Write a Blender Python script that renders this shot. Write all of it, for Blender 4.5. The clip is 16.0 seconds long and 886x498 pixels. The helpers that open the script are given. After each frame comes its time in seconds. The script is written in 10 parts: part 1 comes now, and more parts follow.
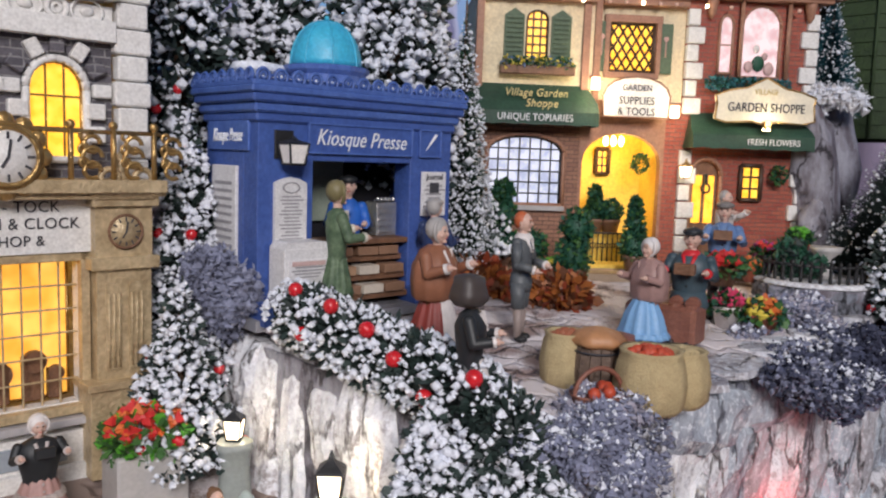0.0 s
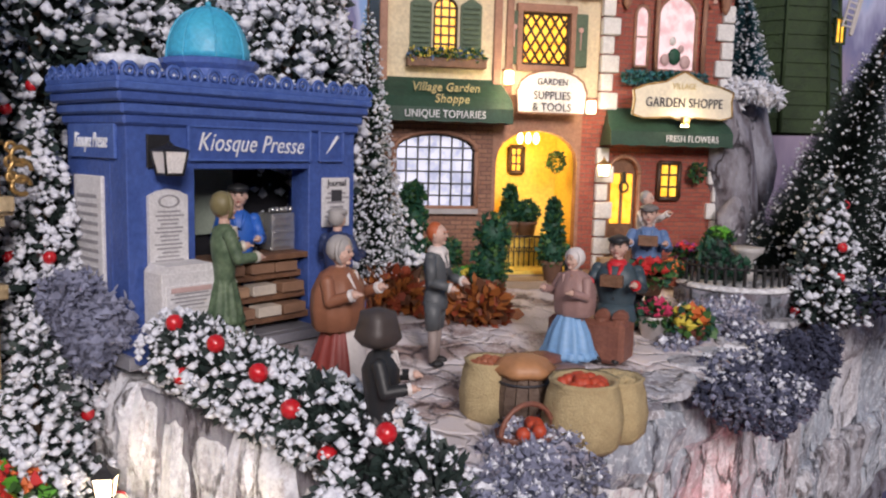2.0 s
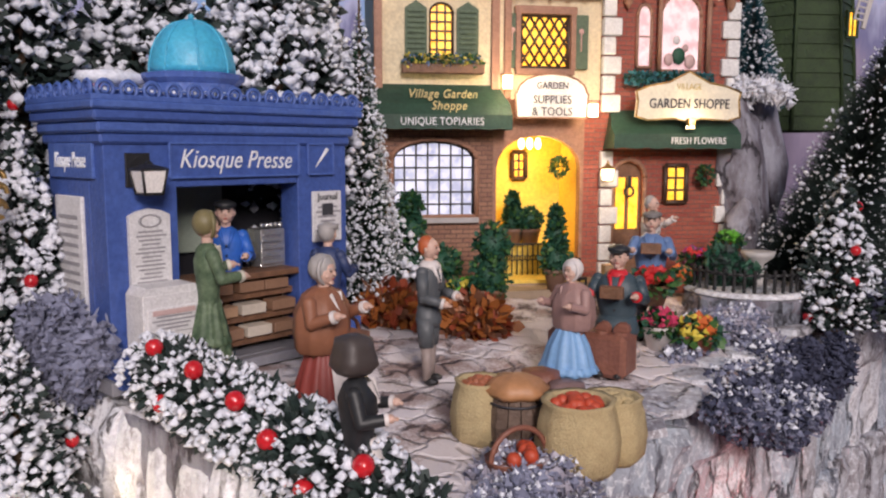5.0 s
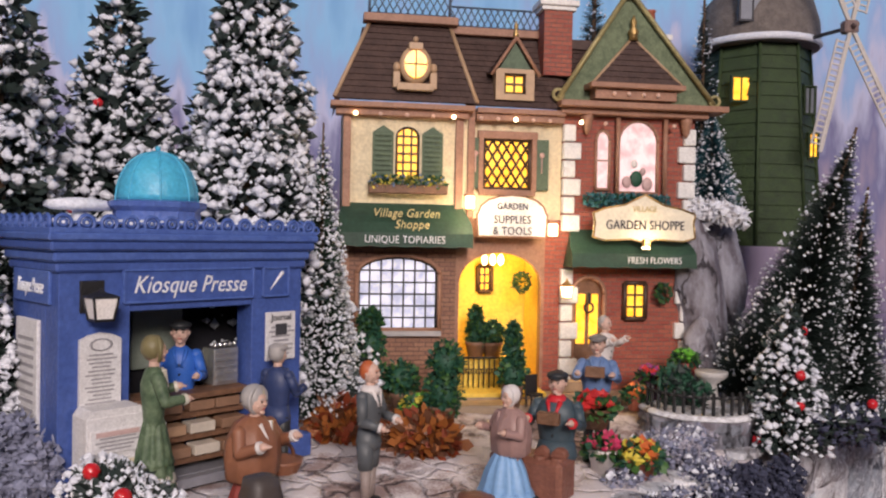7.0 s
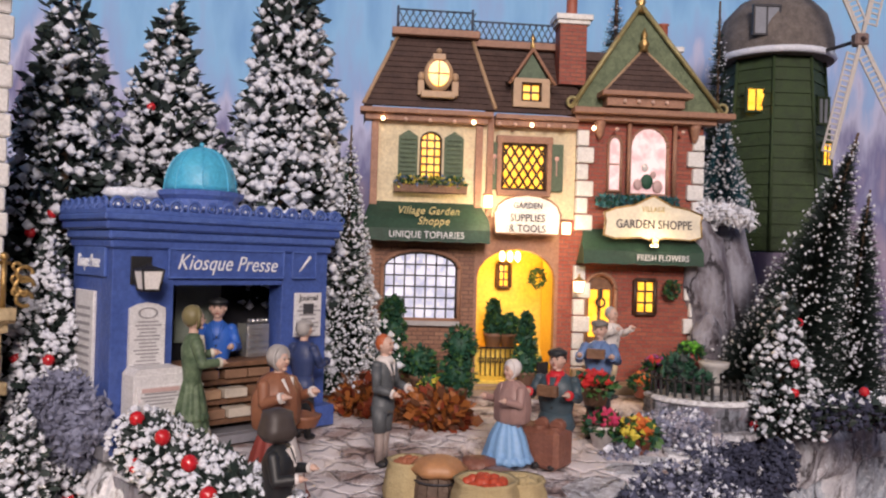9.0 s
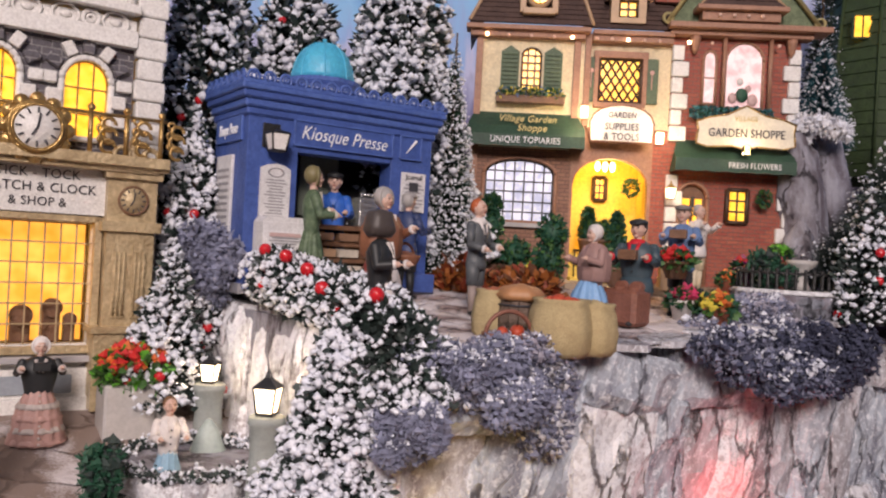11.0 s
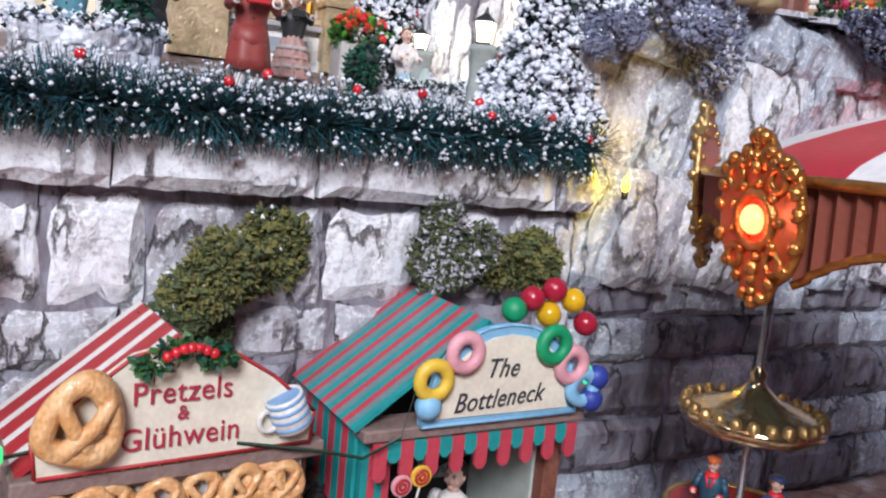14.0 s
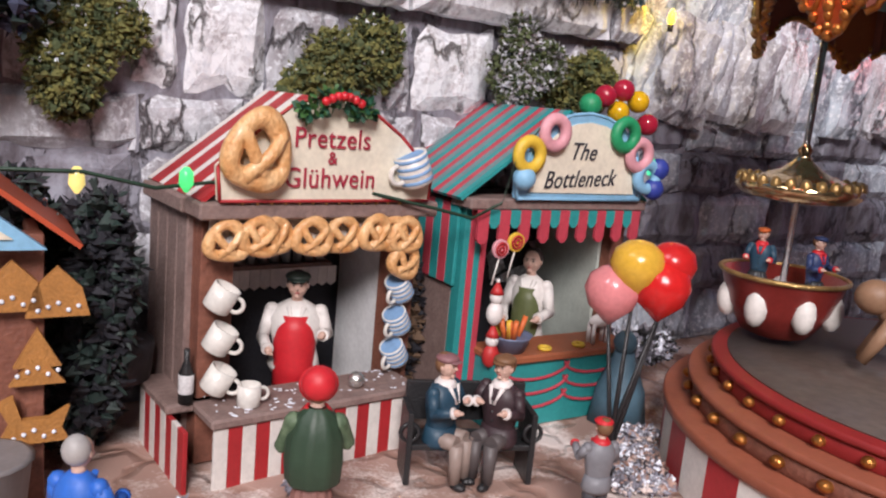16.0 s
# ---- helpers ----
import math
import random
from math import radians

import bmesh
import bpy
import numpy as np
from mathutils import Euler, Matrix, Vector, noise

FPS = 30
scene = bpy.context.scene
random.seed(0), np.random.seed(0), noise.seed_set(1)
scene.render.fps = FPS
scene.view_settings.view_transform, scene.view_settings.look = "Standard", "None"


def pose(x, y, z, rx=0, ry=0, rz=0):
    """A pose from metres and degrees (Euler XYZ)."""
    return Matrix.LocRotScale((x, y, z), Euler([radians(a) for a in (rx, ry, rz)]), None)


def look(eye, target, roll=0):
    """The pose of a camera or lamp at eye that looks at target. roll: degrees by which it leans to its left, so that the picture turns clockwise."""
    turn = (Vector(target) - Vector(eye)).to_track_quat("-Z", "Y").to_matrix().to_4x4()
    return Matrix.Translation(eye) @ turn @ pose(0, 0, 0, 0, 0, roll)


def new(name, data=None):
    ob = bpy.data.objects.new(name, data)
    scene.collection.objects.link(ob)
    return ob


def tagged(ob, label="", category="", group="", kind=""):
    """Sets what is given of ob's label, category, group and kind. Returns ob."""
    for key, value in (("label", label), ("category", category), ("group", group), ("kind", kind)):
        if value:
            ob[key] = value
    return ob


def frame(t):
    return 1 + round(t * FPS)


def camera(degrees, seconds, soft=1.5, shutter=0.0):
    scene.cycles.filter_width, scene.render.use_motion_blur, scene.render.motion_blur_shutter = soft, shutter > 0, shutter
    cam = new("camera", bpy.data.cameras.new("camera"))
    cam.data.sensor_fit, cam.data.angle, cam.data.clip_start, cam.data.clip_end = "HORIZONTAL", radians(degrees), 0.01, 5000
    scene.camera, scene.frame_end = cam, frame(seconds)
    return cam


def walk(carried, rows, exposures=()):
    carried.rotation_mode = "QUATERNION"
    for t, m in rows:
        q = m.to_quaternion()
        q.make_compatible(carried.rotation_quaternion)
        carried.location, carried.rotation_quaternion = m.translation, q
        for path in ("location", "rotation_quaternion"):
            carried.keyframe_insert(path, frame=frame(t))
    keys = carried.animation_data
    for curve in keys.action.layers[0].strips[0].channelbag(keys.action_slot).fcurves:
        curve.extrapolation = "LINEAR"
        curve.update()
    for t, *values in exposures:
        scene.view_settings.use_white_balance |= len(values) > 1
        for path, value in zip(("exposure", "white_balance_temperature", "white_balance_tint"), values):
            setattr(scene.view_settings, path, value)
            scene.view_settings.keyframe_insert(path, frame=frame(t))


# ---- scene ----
cam = camera(57.7, 16.0, soft=2.2)
METRES, EYE, TILT, LEAN, TURN = 0.50, 0.40, -6.5, -2.0, 0.0
ROWS = [
    (0.0, 0.0, 0.0, 0.0, 0.0, 0.0, -0.0),
    (0.5, -0.0151, 0.0322, 0.0068, 0.47, -0.42, 0.09),
    (1.0, -0.0297, 0.0724, 0.0148, -3.66, -1.03, 0.23),
    (1.5, -0.0178, 0.0765, 0.0238, -5.63, -1.33, 0.74),
    (2.0, 0.0033, 0.0748, 0.0212, -6.51, -0.85, 1.28),
    (2.5, 0.0116, 0.095, 0.0243, -6.85, -0.73, 1.74),
    (3.0, 0.0111, 0.1151, 0.0323, -6.27, -0.85, 1.95),
    (5.5, 0.0366, 0.0833, 0.0297, -4.88, -0.63, 2.24),
    (6.0, 0.0501, 0.0723, 0.0391, -4.5, 3.16, 1.98),
    (6.5, 0.07, 0.0644, 0.0506, -4.46, 3.91, 1.77),
    (7.0, 0.0815, 0.0576, 0.0614, -4.3, 5.29, 1.38),
    (7.5, 0.0936, 0.0497, 0.0652, -4.0, 6.77, 1.06),
    (8.0, 0.1002, 0.0322, 0.0564, -3.26, 6.7, 0.88),
    (10.5, 0.1275, -0.0595, -0.071, 4.49, 7.32, -1.29),
    (11.0, 0.1355, -0.0725, -0.1122, 6.98, 6.86, -1.96),
    (11.5, 0.1401, -0.0928, -0.1489, 8.66, 4.95, -2.55),
    (12.0, 0.1491, -0.1023, -0.1864, 10.98, 4.27, -3.68),
    (12.5, 0.142, -0.1195, -0.2143, 12.13, 1.95, -4.45),
    (13.0, 0.1095, -0.1512, -0.2664, 13.33, 0.65, -4.34),
    (13.5, 0.0948, -0.1776, -0.2979, 13.14, 0.11, -4.41),
    (14.0, 0.0793, -0.2144, -0.3546, 13.26, -0.98, -5.14),
    (14.5, 0.0604, -0.267, -0.389, 12.99, -1.02, -5.0),
    (15.0, 0.0571, -0.2919, -0.4308, 12.44, -1.77, -4.68),
    (15.5, 0.0395, -0.3134, -0.4678, 12.03, -2.34, -4.48),
    (16.0, 0.0159, -0.3101, -0.482, 10.92, -4.0, -4.61),
]
walk(cam, [(t, pose(0, 0, EYE, TILT, LEAN, TURN) @ pose(METRES * x, METRES * y, METRES * z, 90 + pitch, roll, yaw)) for t, x, y, z, yaw, pitch, roll in ROWS],
     [(0.0, -0.15, 6250, 9), (2.0, -0.14, 6500, 14), (6.0, -0.04, 6750, 16), (8.0, -0.06, 7050, 17), (11.0, -0.06, 7000, 18), (12.5, -0.05, 6200, 13), (14.0, 0.34, 5750, 8), (15.0, 0.31, 6000, 10), (16.0, 0.32, 6350, 12)])

# ---- light ----
world = bpy.data.worlds.new("room_air")
scene.world = world
world.use_nodes = True
world.node_tree.nodes["Background"].inputs[0].default_value = (0.75, 0.8, 1.0, 1)
world.node_tree.nodes["Background"].inputs[1].default_value = 0.012


def area_lamp(name, eye, target, size, watts, colour):
    d = bpy.data.lights.new(name, "AREA")
    d.shape, d.size, d.energy, d.color = "DISK", size, watts, colour
    ob = new(name, d)
    ob.matrix_world = look(eye, target)
    return ob


def bulb_lamp(name, place, watts, colour, radius=0.004):
    d = bpy.data.lights.new(name, "POINT")
    d.energy, d.color, d.shadow_soft_size = watts, colour, radius
    ob = new(name, d)
    ob.location = place
    return ob


# assumed room lamp, unseen; set low in front to reach under the awnings
CEILING_LAMP = area_lamp("ceiling_lamp_light", (0.26, -1.30, 1.10), (0.08, 0.30, 0.3), 0.55, 30.5, (1.0, 0.92, 0.90))
# added fill from the upper left, not a known fitting
SIDE_FILL = area_lamp("ceiling_lamp_light", (-0.75, -0.9, 1.45), (0.0, 0.25, 0.25), 0.5, 6.0, (0.95, 0.95, 1.0))

# ---- plan: one grid turned by 42 degrees, u along the terraces, v back into them ----
TURN_UV = 42.0
CU, SU = math.cos(radians(TURN_UV)), math.sin(radians(TURN_UV))


def W(u, v, z=0.0):
    return Vector((u * CU - v * SU, u * SU + v * CU, z))


def UV(x, y):
    return x * CU + y * SU, -x * SU + y * CU


def at_uv(u, v, z, turn=0.0):
    p = W(u, v, z)
    return pose(p.x, p.y, p.z, 0, 0, TURN_UV + turn)


MARKET_Z = 0.052


def plaza_z(u, v):
    return 0.312 + 0.10 * max(0.0, min(v, 0.36) - 0.16) + 0.05 * max(0.0, min(u, 0.45) - 0.25)


def plaza_xy(x, y):
    return plaza_z(*UV(x, y))


def square_z(u, v):
    return 0.242 + 0.25 * max(0.0, min(v, 0.33) - 0.22)


# ---- materials ----
def material(name, colour, rough=0.6, other=None, scale=300.0, mix=0.5, bump=0.15, metal=0.0, fine=4.0, detail_shift=0.12, coat=0.0, stretch=1.0):
    """Principled surface; two noises (stains at scale, grain at scale * fine) move the colour between two values and give relief."""
    m = bpy.data.materials.new(name)
    m.use_nodes = True
    nt = m.node_tree
    n, l = nt.nodes, nt.links
    p = n["Principled BSDF"]
    p.inputs["Roughness"].default_value = rough
    p.inputs["Metallic"].default_value = metal
    p.inputs["Coat Weight"].default_value = coat
    co = n.new("ShaderNodeTexCoord")
    info = n.new("ShaderNodeObjectInfo")
    add = n.new("ShaderNodeVectorMath")
    l.new(co.outputs["Object"], add.inputs[0])
    l.new(info.outputs["Random"], add.inputs[1])
    st = n.new("ShaderNodeVectorMath")
    st.operation = "MULTIPLY"
    st.inputs[1].default_value = (1, 1, stretch)
    l.new(add.outputs[0], st.inputs[0])
    add = st
    a = n.new("ShaderNodeTexNoise")
    a.inputs["Scale"].default_value, a.inputs["Detail"].default_value = scale, 5
    b = n.new("ShaderNodeTexNoise")
    b.inputs["Scale"].default_value, b.inputs["Detail"].default_value = scale * fine, 3
    l.new(add.outputs[0], a.inputs["Vector"])
    l.new(add.outputs[0], b.inputs["Vector"])
    other = other or tuple(c * 0.6 for c in colour)
    ramp = n.new("ShaderNodeValToRGB")
    ramp.color_ramp.elements[0].position, ramp.color_ramp.elements[1].position = 0.5 - 0.22, 0.5 + 0.22
    ramp.color_ramp.elements[0].color = (*[o * mix * 1.0 + c * (1 - mix) for o, c in zip(other, colour)], 1)
    ramp.color_ramp.elements[1].color = (*colour, 1)
    l.new(a.outputs["Fac"], ramp.inputs["Fac"])
    hsv = n.new("ShaderNodeHueSaturation")
    mp = n.new("ShaderNodeMapRange")
    mp.inputs["From Min"].default_value, mp.inputs["From Max"].default_value = 0.3, 0.7
    mp.inputs["To Min"].default_value, mp.inputs["To Max"].default_value = 1 - detail_shift, 1 + detail_shift
    l.new(b.outputs["Fac"], mp.inputs["Value"])
    l.new(mp.outputs[0], hsv.inputs["Value"])
    l.new(ramp.outputs["Color"], hsv.inputs["Color"])
    l.new(hsv.outputs["Color"], p.inputs["Base Color"])
    bp = n.new("ShaderNodeBump")
    bp.inputs["Strength"].default_value, bp.inputs["Distance"].default_value = min(1.0, bump * 3), 0.0006
    sm = n.new("ShaderNodeMath")
    l.new(a.outputs["Fac"], sm.inputs[0])
    l.new(b.outputs["Fac"], sm.inputs[1])
    l.new(sm.outputs[0], bp.inputs["Height"])
    l.new(bp.outputs["Normal"], p.inputs["Normal"])
    return m


def glow(name, colour, strength, other=None, scale=120.0):
    """A pane or bulb lit from within."""
    m = bpy.data.materials.new(name)
    m.use_nodes = True
    nt = m.node_tree
    p = nt.nodes["Principled BSDF"]
    p.inputs["Base Color"].default_value = (*[c * 0.5 for c in colour], 1)
    p.inputs["Roughness"].default_value = 0.25
    p.inputs["Emission Strength"].default_value = strength
    co, a, r = nt.nodes.new("ShaderNodeTexCoord"), nt.nodes.new("ShaderNodeTexNoise"), nt.nodes.new("ShaderNodeValToRGB")
    a.inputs["Scale"].default_value, a.inputs["Detail"].default_value = scale, 2
    nt.links.new(co.outputs["Object"], a.inputs["Vector"])
    nt.links.new(a.outputs["Fac"], r.inputs["Fac"])
    r.color_ramp.elements[0].position, r.color_ramp.elements[1].position = 0.35, 0.62
    r.color_ramp.elements[0].color = (*(other or [c * 0.6 for c in colour]), 1)
    r.color_ramp.elements[1].color = (*colour, 1)
    nt.links.new(r.outputs["Color"], p.inputs["Emission Color"])
    return m


def ground_material(name, dirt, stone, snow, snow_at=0.5, crack=45.0):
    """Trodden ground: irregular flagstones with dark joints, dirt and patches of snow."""
    m = bpy.data.materials.new(name)
    m.use_nodes = True
    nt = m.node_tree
    n, l = nt.nodes, nt.links
    p = n["Principled BSDF"]
    p.inputs["Roughness"].default_value = 0.75
    co = n.new("ShaderNodeTexCoord")
    warp = n.new("ShaderNodeTexNoise")
    warp.inputs["Scale"].default_value = 60
    l.new(co.outputs["Object"], warp.inputs["Vector"])
    mixv = n.new("ShaderNodeMix")
    mixv.data_type = "VECTOR"
    mixv.inputs["Factor"].default_value = 0.02
    l.new(co.outputs["Object"], mixv.inputs["A"])
    l.new(warp.outputs["Color"], mixv.inputs["B"])
    vo = n.new("ShaderNodeTexVoronoi")
    vo.feature = "DISTANCE_TO_EDGE"
    vo.inputs["Scale"].default_value = crack
    l.new(mixv.outputs["Result"], vo.inputs["Vector"])
    joint = n.new("ShaderNodeMapRange")
    joint.inputs["From Min"].default_value, joint.inputs["From Max"].default_value = 0.02, 0.12
    l.new(vo.outputs["Distance"], joint.inputs["Value"])
    c1 = n.new("ShaderNodeMix")
    c1.data_type = "RGBA"
    c1.inputs["A"].default_value, c1.inputs["B"].default_value = (*dirt, 1), (*stone, 1)
    l.new(joint.outputs[0], c1.inputs["Factor"])
    big, fine = n.new("ShaderNodeTexNoise"), n.new("ShaderNodeTexNoise")
    big.inputs["Scale"].default_value, big.inputs["Detail"].default_value = 38, 8
    fine.inputs["Scale"].default_value, fine.inputs["Detail"].default_value = 900, 4
    for q in (big, fine):
        l.new(co.outputs["Object"], q.inputs["Vector"])
    sm = n.new("ShaderNodeMath")
    sm.operation = "MULTIPLY_ADD"
    sm.inputs[1].default_value, = (0.25,)
    l.new(fine.outputs["Fac"], sm.inputs[0])
    l.new(big.outputs["Fac"], sm.inputs[2])
    sr = n.new("ShaderNodeMapRange")
    sr.inputs["From Min"].default_value, sr.inputs["From Max"].default_value = snow_at + 0.08, snow_at + 0.2
    l.new(sm.outputs[0], sr.inputs["Value"])
    c2 = n.new("ShaderNodeMix")
    c2.data_type = "RGBA"
    l.new(sr.outputs[0], c2.inputs["Factor"])
    l.new(c1.outputs["Result"], c2.inputs["A"])
    c2.inputs["B"].default_value = (*snow, 1)
    l.new(c2.outputs["Result"], p.inputs["Base Color"])
    hsum = n.new("ShaderNodeMath")
    l.new(joint.outputs[0], hsum.inputs[0])
    l.new(sm.outputs[0], hsum.inputs[1])
    bp = n.new("ShaderNodeBump")
    bp.inputs["Strength"].default_value, bp.inputs["Distance"].default_value = 0.8, 0.0012
    l.new(hsum.outputs[0], bp.inputs["Height"])
    l.new(bp.outputs["Normal"], p.inputs["Normal"])
    return m


def rock_material(name, pale, dark, frost, frost_at):
    """Weathered rock: long stains, thin dark cracks that run downwards, white frost in fine specks."""
    m = bpy.data.materials.new(name)
    m.use_nodes = True
    nt = m.node_tree
    n, l = nt.nodes, nt.links
    p = n["Principled BSDF"]
    p.inputs["Roughness"].default_value = 0.68
    co, info, add, st = n.new("ShaderNodeTexCoord"), n.new("ShaderNodeObjectInfo"), n.new("ShaderNodeVectorMath"), n.new("ShaderNodeVectorMath")
    l.new(co.outputs["Object"], add.inputs[0])
    l.new(info.outputs["Random"], add.inputs[1])
    st.operation = "MULTIPLY"
    st.inputs[1].default_value = (1, 1, 0.42)
    l.new(add.outputs[0], st.inputs[0])

    def cloud(scale, detail, vec, rough=0.6):
        q = n.new("ShaderNodeTexNoise")
        q.inputs["Scale"].default_value, q.inputs["Detail"].default_value, q.inputs["Roughness"].default_value = scale, detail, rough
        l.new(vec.outputs[0], q.inputs["Vector"])
        return q

    def span(src, lo, hi):
        q = n.new("ShaderNodeMapRange")
        q.inputs["From Min"].default_value, q.inputs["From Max"].default_value = lo, hi
        l.new(src, q.inputs["Value"])
        return q.outputs[0]

    def blend(fac, one, two):
        q = n.new("ShaderNodeMix")
        q.data_type = "RGBA"
        l.new(fac, q.inputs["Factor"])
        for slot, c in (("A", one), ("B", two)):
            if isinstance(c, tuple):
                q.inputs[slot].default_value = (*c, 1)
            else:
                l.new(c, q.inputs[slot])
        return q.outputs["Result"]
    stain, grain, speck = cloud(95, 7, st, 0.65), cloud(700, 5, add), cloud(330, 8, add, 0.75)
    warp = n.new("ShaderNodeVectorMath")
    warp.operation = "MULTIPLY_ADD"
    warp.inputs[1].default_value = (0.022, 0.022, 0.022)
    l.new(stain.outputs["Color"], warp.inputs[0])
    l.new(st.outputs[0], warp.inputs[2])
    vo = n.new("ShaderNodeTexVoronoi")
    vo.feature = "DISTANCE_TO_EDGE"
    vo.inputs["Scale"].default_value = 34
    l.new(warp.outputs[0], vo.inputs["Vector"])
    fade = n.new("ShaderNodeMath")
    fade.operation = "MAXIMUM"
    l.new(span(vo.outputs["Distance"], 0.0, 0.040), fade.inputs[0])
    l.new(span(cloud(60, 3, add).outputs["Fac"], 0.46, 0.62), fade.inputs[1])
    crack = fade.outputs[0]
    base = blend(span(stain.outputs["Fac"], 0.36, 0.60), dark, pale)
    frosted = blend(span(speck.outputs["Fac"], frost_at, frost_at + 0.12), base, frost)
    final = blend(crack, tuple(0.55 * c for c in dark), frosted)
    l.new(final, p.inputs["Base Color"])
    h1, h2 = n.new("ShaderNodeMath"), n.new("ShaderNodeMath")
    h1.operation = h2.operation = "MULTIPLY_ADD"
    h1.inputs[1].default_value, h2.inputs[1].default_value = 1.1, 0.45
    l.new(crack, h1.inputs[0])
    l.new(stain.outputs["Fac"], h1.inputs[2])
    l.new(grain.outputs["Fac"], h2.inputs[0])
    l.new(h1.outputs[0], h2.inputs[2])
    bp = n.new("ShaderNodeBump")
    bp.inputs["Strength"].default_value, bp.inputs["Distance"].default_value = 1.0, 0.0016
    l.new(h2.outputs[0], bp.inputs["Height"])
    l.new(bp.outputs["Normal"], p.inputs["Normal"])
    return m


def brick_material(name, one, two, mortar, length=0.007, height=0.0026):
    m = bpy.data.materials.new(name)
    m.use_nodes = True
    nt = m.node_tree
    n, l = nt.nodes, nt.links
    p = n["Principled BSDF"]
    p.inputs["Roughness"].default_value = 0.65
    co, sep, cmb = n.new("ShaderNodeTexCoord"), n.new("ShaderNodeSeparateXYZ"), n.new("ShaderNodeCombineXYZ")
    l.new(co.outputs["Object"], sep.inputs[0])
    s = n.new("ShaderNodeMath")
    l.new(sep.outputs["X"], s.inputs[0])
    l.new(sep.outputs["Y"], s.inputs[1])
    l.new(s.outputs[0], cmb.inputs["X"])
    l.new(sep.outputs["Z"], cmb.inputs["Y"])
    br = n.new("ShaderNodeTexBrick")
    br.inputs["Scale"].default_value = 1.0
    br.inputs["Brick Width"].default_value, br.inputs["Row Height"].default_value = length, height
    br.inputs["Mortar Size"].default_value, br.inputs["Mortar Smooth"].default_value = height * 0.12, 0.3
    br.inputs["Color1"].default_value, br.inputs["Color2"].default_value, br.inputs["Mortar"].default_value = (*one, 1), (*two, 1), (*mortar, 1)
    l.new(cmb.outputs[0], br.inputs["Vector"])
    no = n.new("ShaderNodeTexNoise")
    no.inputs["Scale"].default_value, no.inputs["Detail"].default_value = 700, 4
    l.new(co.outputs["Object"], no.inputs["Vector"])
    mx = n.new("ShaderNodeMix")
    mx.data_type, mx.blend_type = "RGBA", "OVERLAY"
    mx.inputs["Factor"].default_value = 0.5
    l.new(br.outputs["Color"], mx.inputs["A"])
    l.new(no.outputs["Fac"], mx.inputs["B"])
    l.new(mx.outputs["Result"], p.inputs["Base Color"])
    bp = n.new("ShaderNodeBump")
    bp.invert = True
    bp.inputs["Strength"].default_value, bp.inputs["Distance"].default_value = 0.9, 0.0006
    l.new(br.outputs["Fac"], bp.inputs["Height"])
    l.new(bp.outputs["Normal"], p.inputs["Normal"])
    return m


SNOW = material("snow", (0.82, 0.84, 0.9), 0.8, (0.6, 0.64, 0.75), 200, 0.6, 0.3)
NEEDLE = material("dark_needles", (0.028, 0.05, 0.042), 0.6, (0.012, 0.018, 0.02), 150, 0.8, 0.1)
NEEDLE_TEAL = material("teal_tinsel", (0.05, 0.17, 0.21), 0.35, (0.015, 0.03, 0.04), 120, 0.8, 0.1)
NEEDLE_GREEN = material("green_needles", (0.03, 0.08, 0.045), 0.55, (0.015, 0.03, 0.025), 120, 0.8, 0.1)
BARK = material("wooden_trunk", (0.12, 0.07, 0.04), 0.8)
BERRY = material("red_berry", (0.62, 0.02, 0.03), 0.25, (0.4, 0.01, 0.015), 200, 0.5, 0.05, coat=0.4)
ROCK = rock_material("grey_rock", (0.60, 0.61, 0.66), (0.26, 0.23, 0.25), (0.80, 0.82, 0.87), 0.50)
ROCK_BLUE = rock_material("bluish_rock", (0.56, 0.63, 0.71), (0.25, 0.26, 0.32), (0.82, 0.85, 0.90), 0.50)
# dark grey-violet; on the lower wall courses it paints in the light falloff
ROCK_DARK = rock_material("dark_shaded_rock", (0.34, 0.34, 0.40), (0.13, 0.11, 0.13), (0.60, 0.62, 0.70), 0.62)
ROCK_SNOWY = rock_material("snow_dusted_rock", (0.74, 0.76, 0.82), (0.40, 0.36, 0.37), (0.88, 0.89, 0.93), 0.42)
MOSS = material("green_moss", (0.22, 0.21, 0.06), 0.9, (0.08, 0.085, 0.03), 150, 0.8, 0.3)
MOSS_DARK = material("dark_moss", (0.10, 0.12, 0.05), 0.9, (0.03, 0.05, 0.02), 150, 0.8, 0.3)
LAVENDER = material("blue_lichen", (0.29, 0.31, 0.43), 0.9, (0.08, 0.085, 0.13), 120, 0.8, 0.3)
LAVENDER_DARK = material("dark_blue_lichen", (0.065, 0.075, 0.13), 0.9, (0.03, 0.032, 0.06), 120, 0.8, 0.3)
LILAC = material("pale_lilac_lichen", (0.45, 0.43, 0.5), 0.9, (0.2, 0.19, 0.25), 120, 0.8, 0.3)
PLAZA = ground_material("trodden_snowy_flagstones", (0.09, 0.06, 0.06), (0.34, 0.25, 0.235), (0.70, 0.65, 0.67), 0.46, 75)
SQUARE = ground_material("dusty_snowy_ground", (0.19, 0.14, 0.12), (0.25, 0.19, 0.165), (0.6, 0.55, 0.56), 0.56, 50)
MARKET = ground_material("reddish_snowy_ground", (0.30, 0.18, 0.14), (0.40, 0.26, 0.215), (0.72, 0.62, 0.58), 0.55, 40)
BLUE = material("blue_paint", (0.06, 0.115, 0.37), 0.45, (0.035, 0.07, 0.25), 140, 0.6, 0.15)
BLUE_LIGHT = material("light_blue_paint", (0.085, 0.155, 0.43), 0.45, (0.03, 0.07, 0.3), 140, 0.6, 0.15)
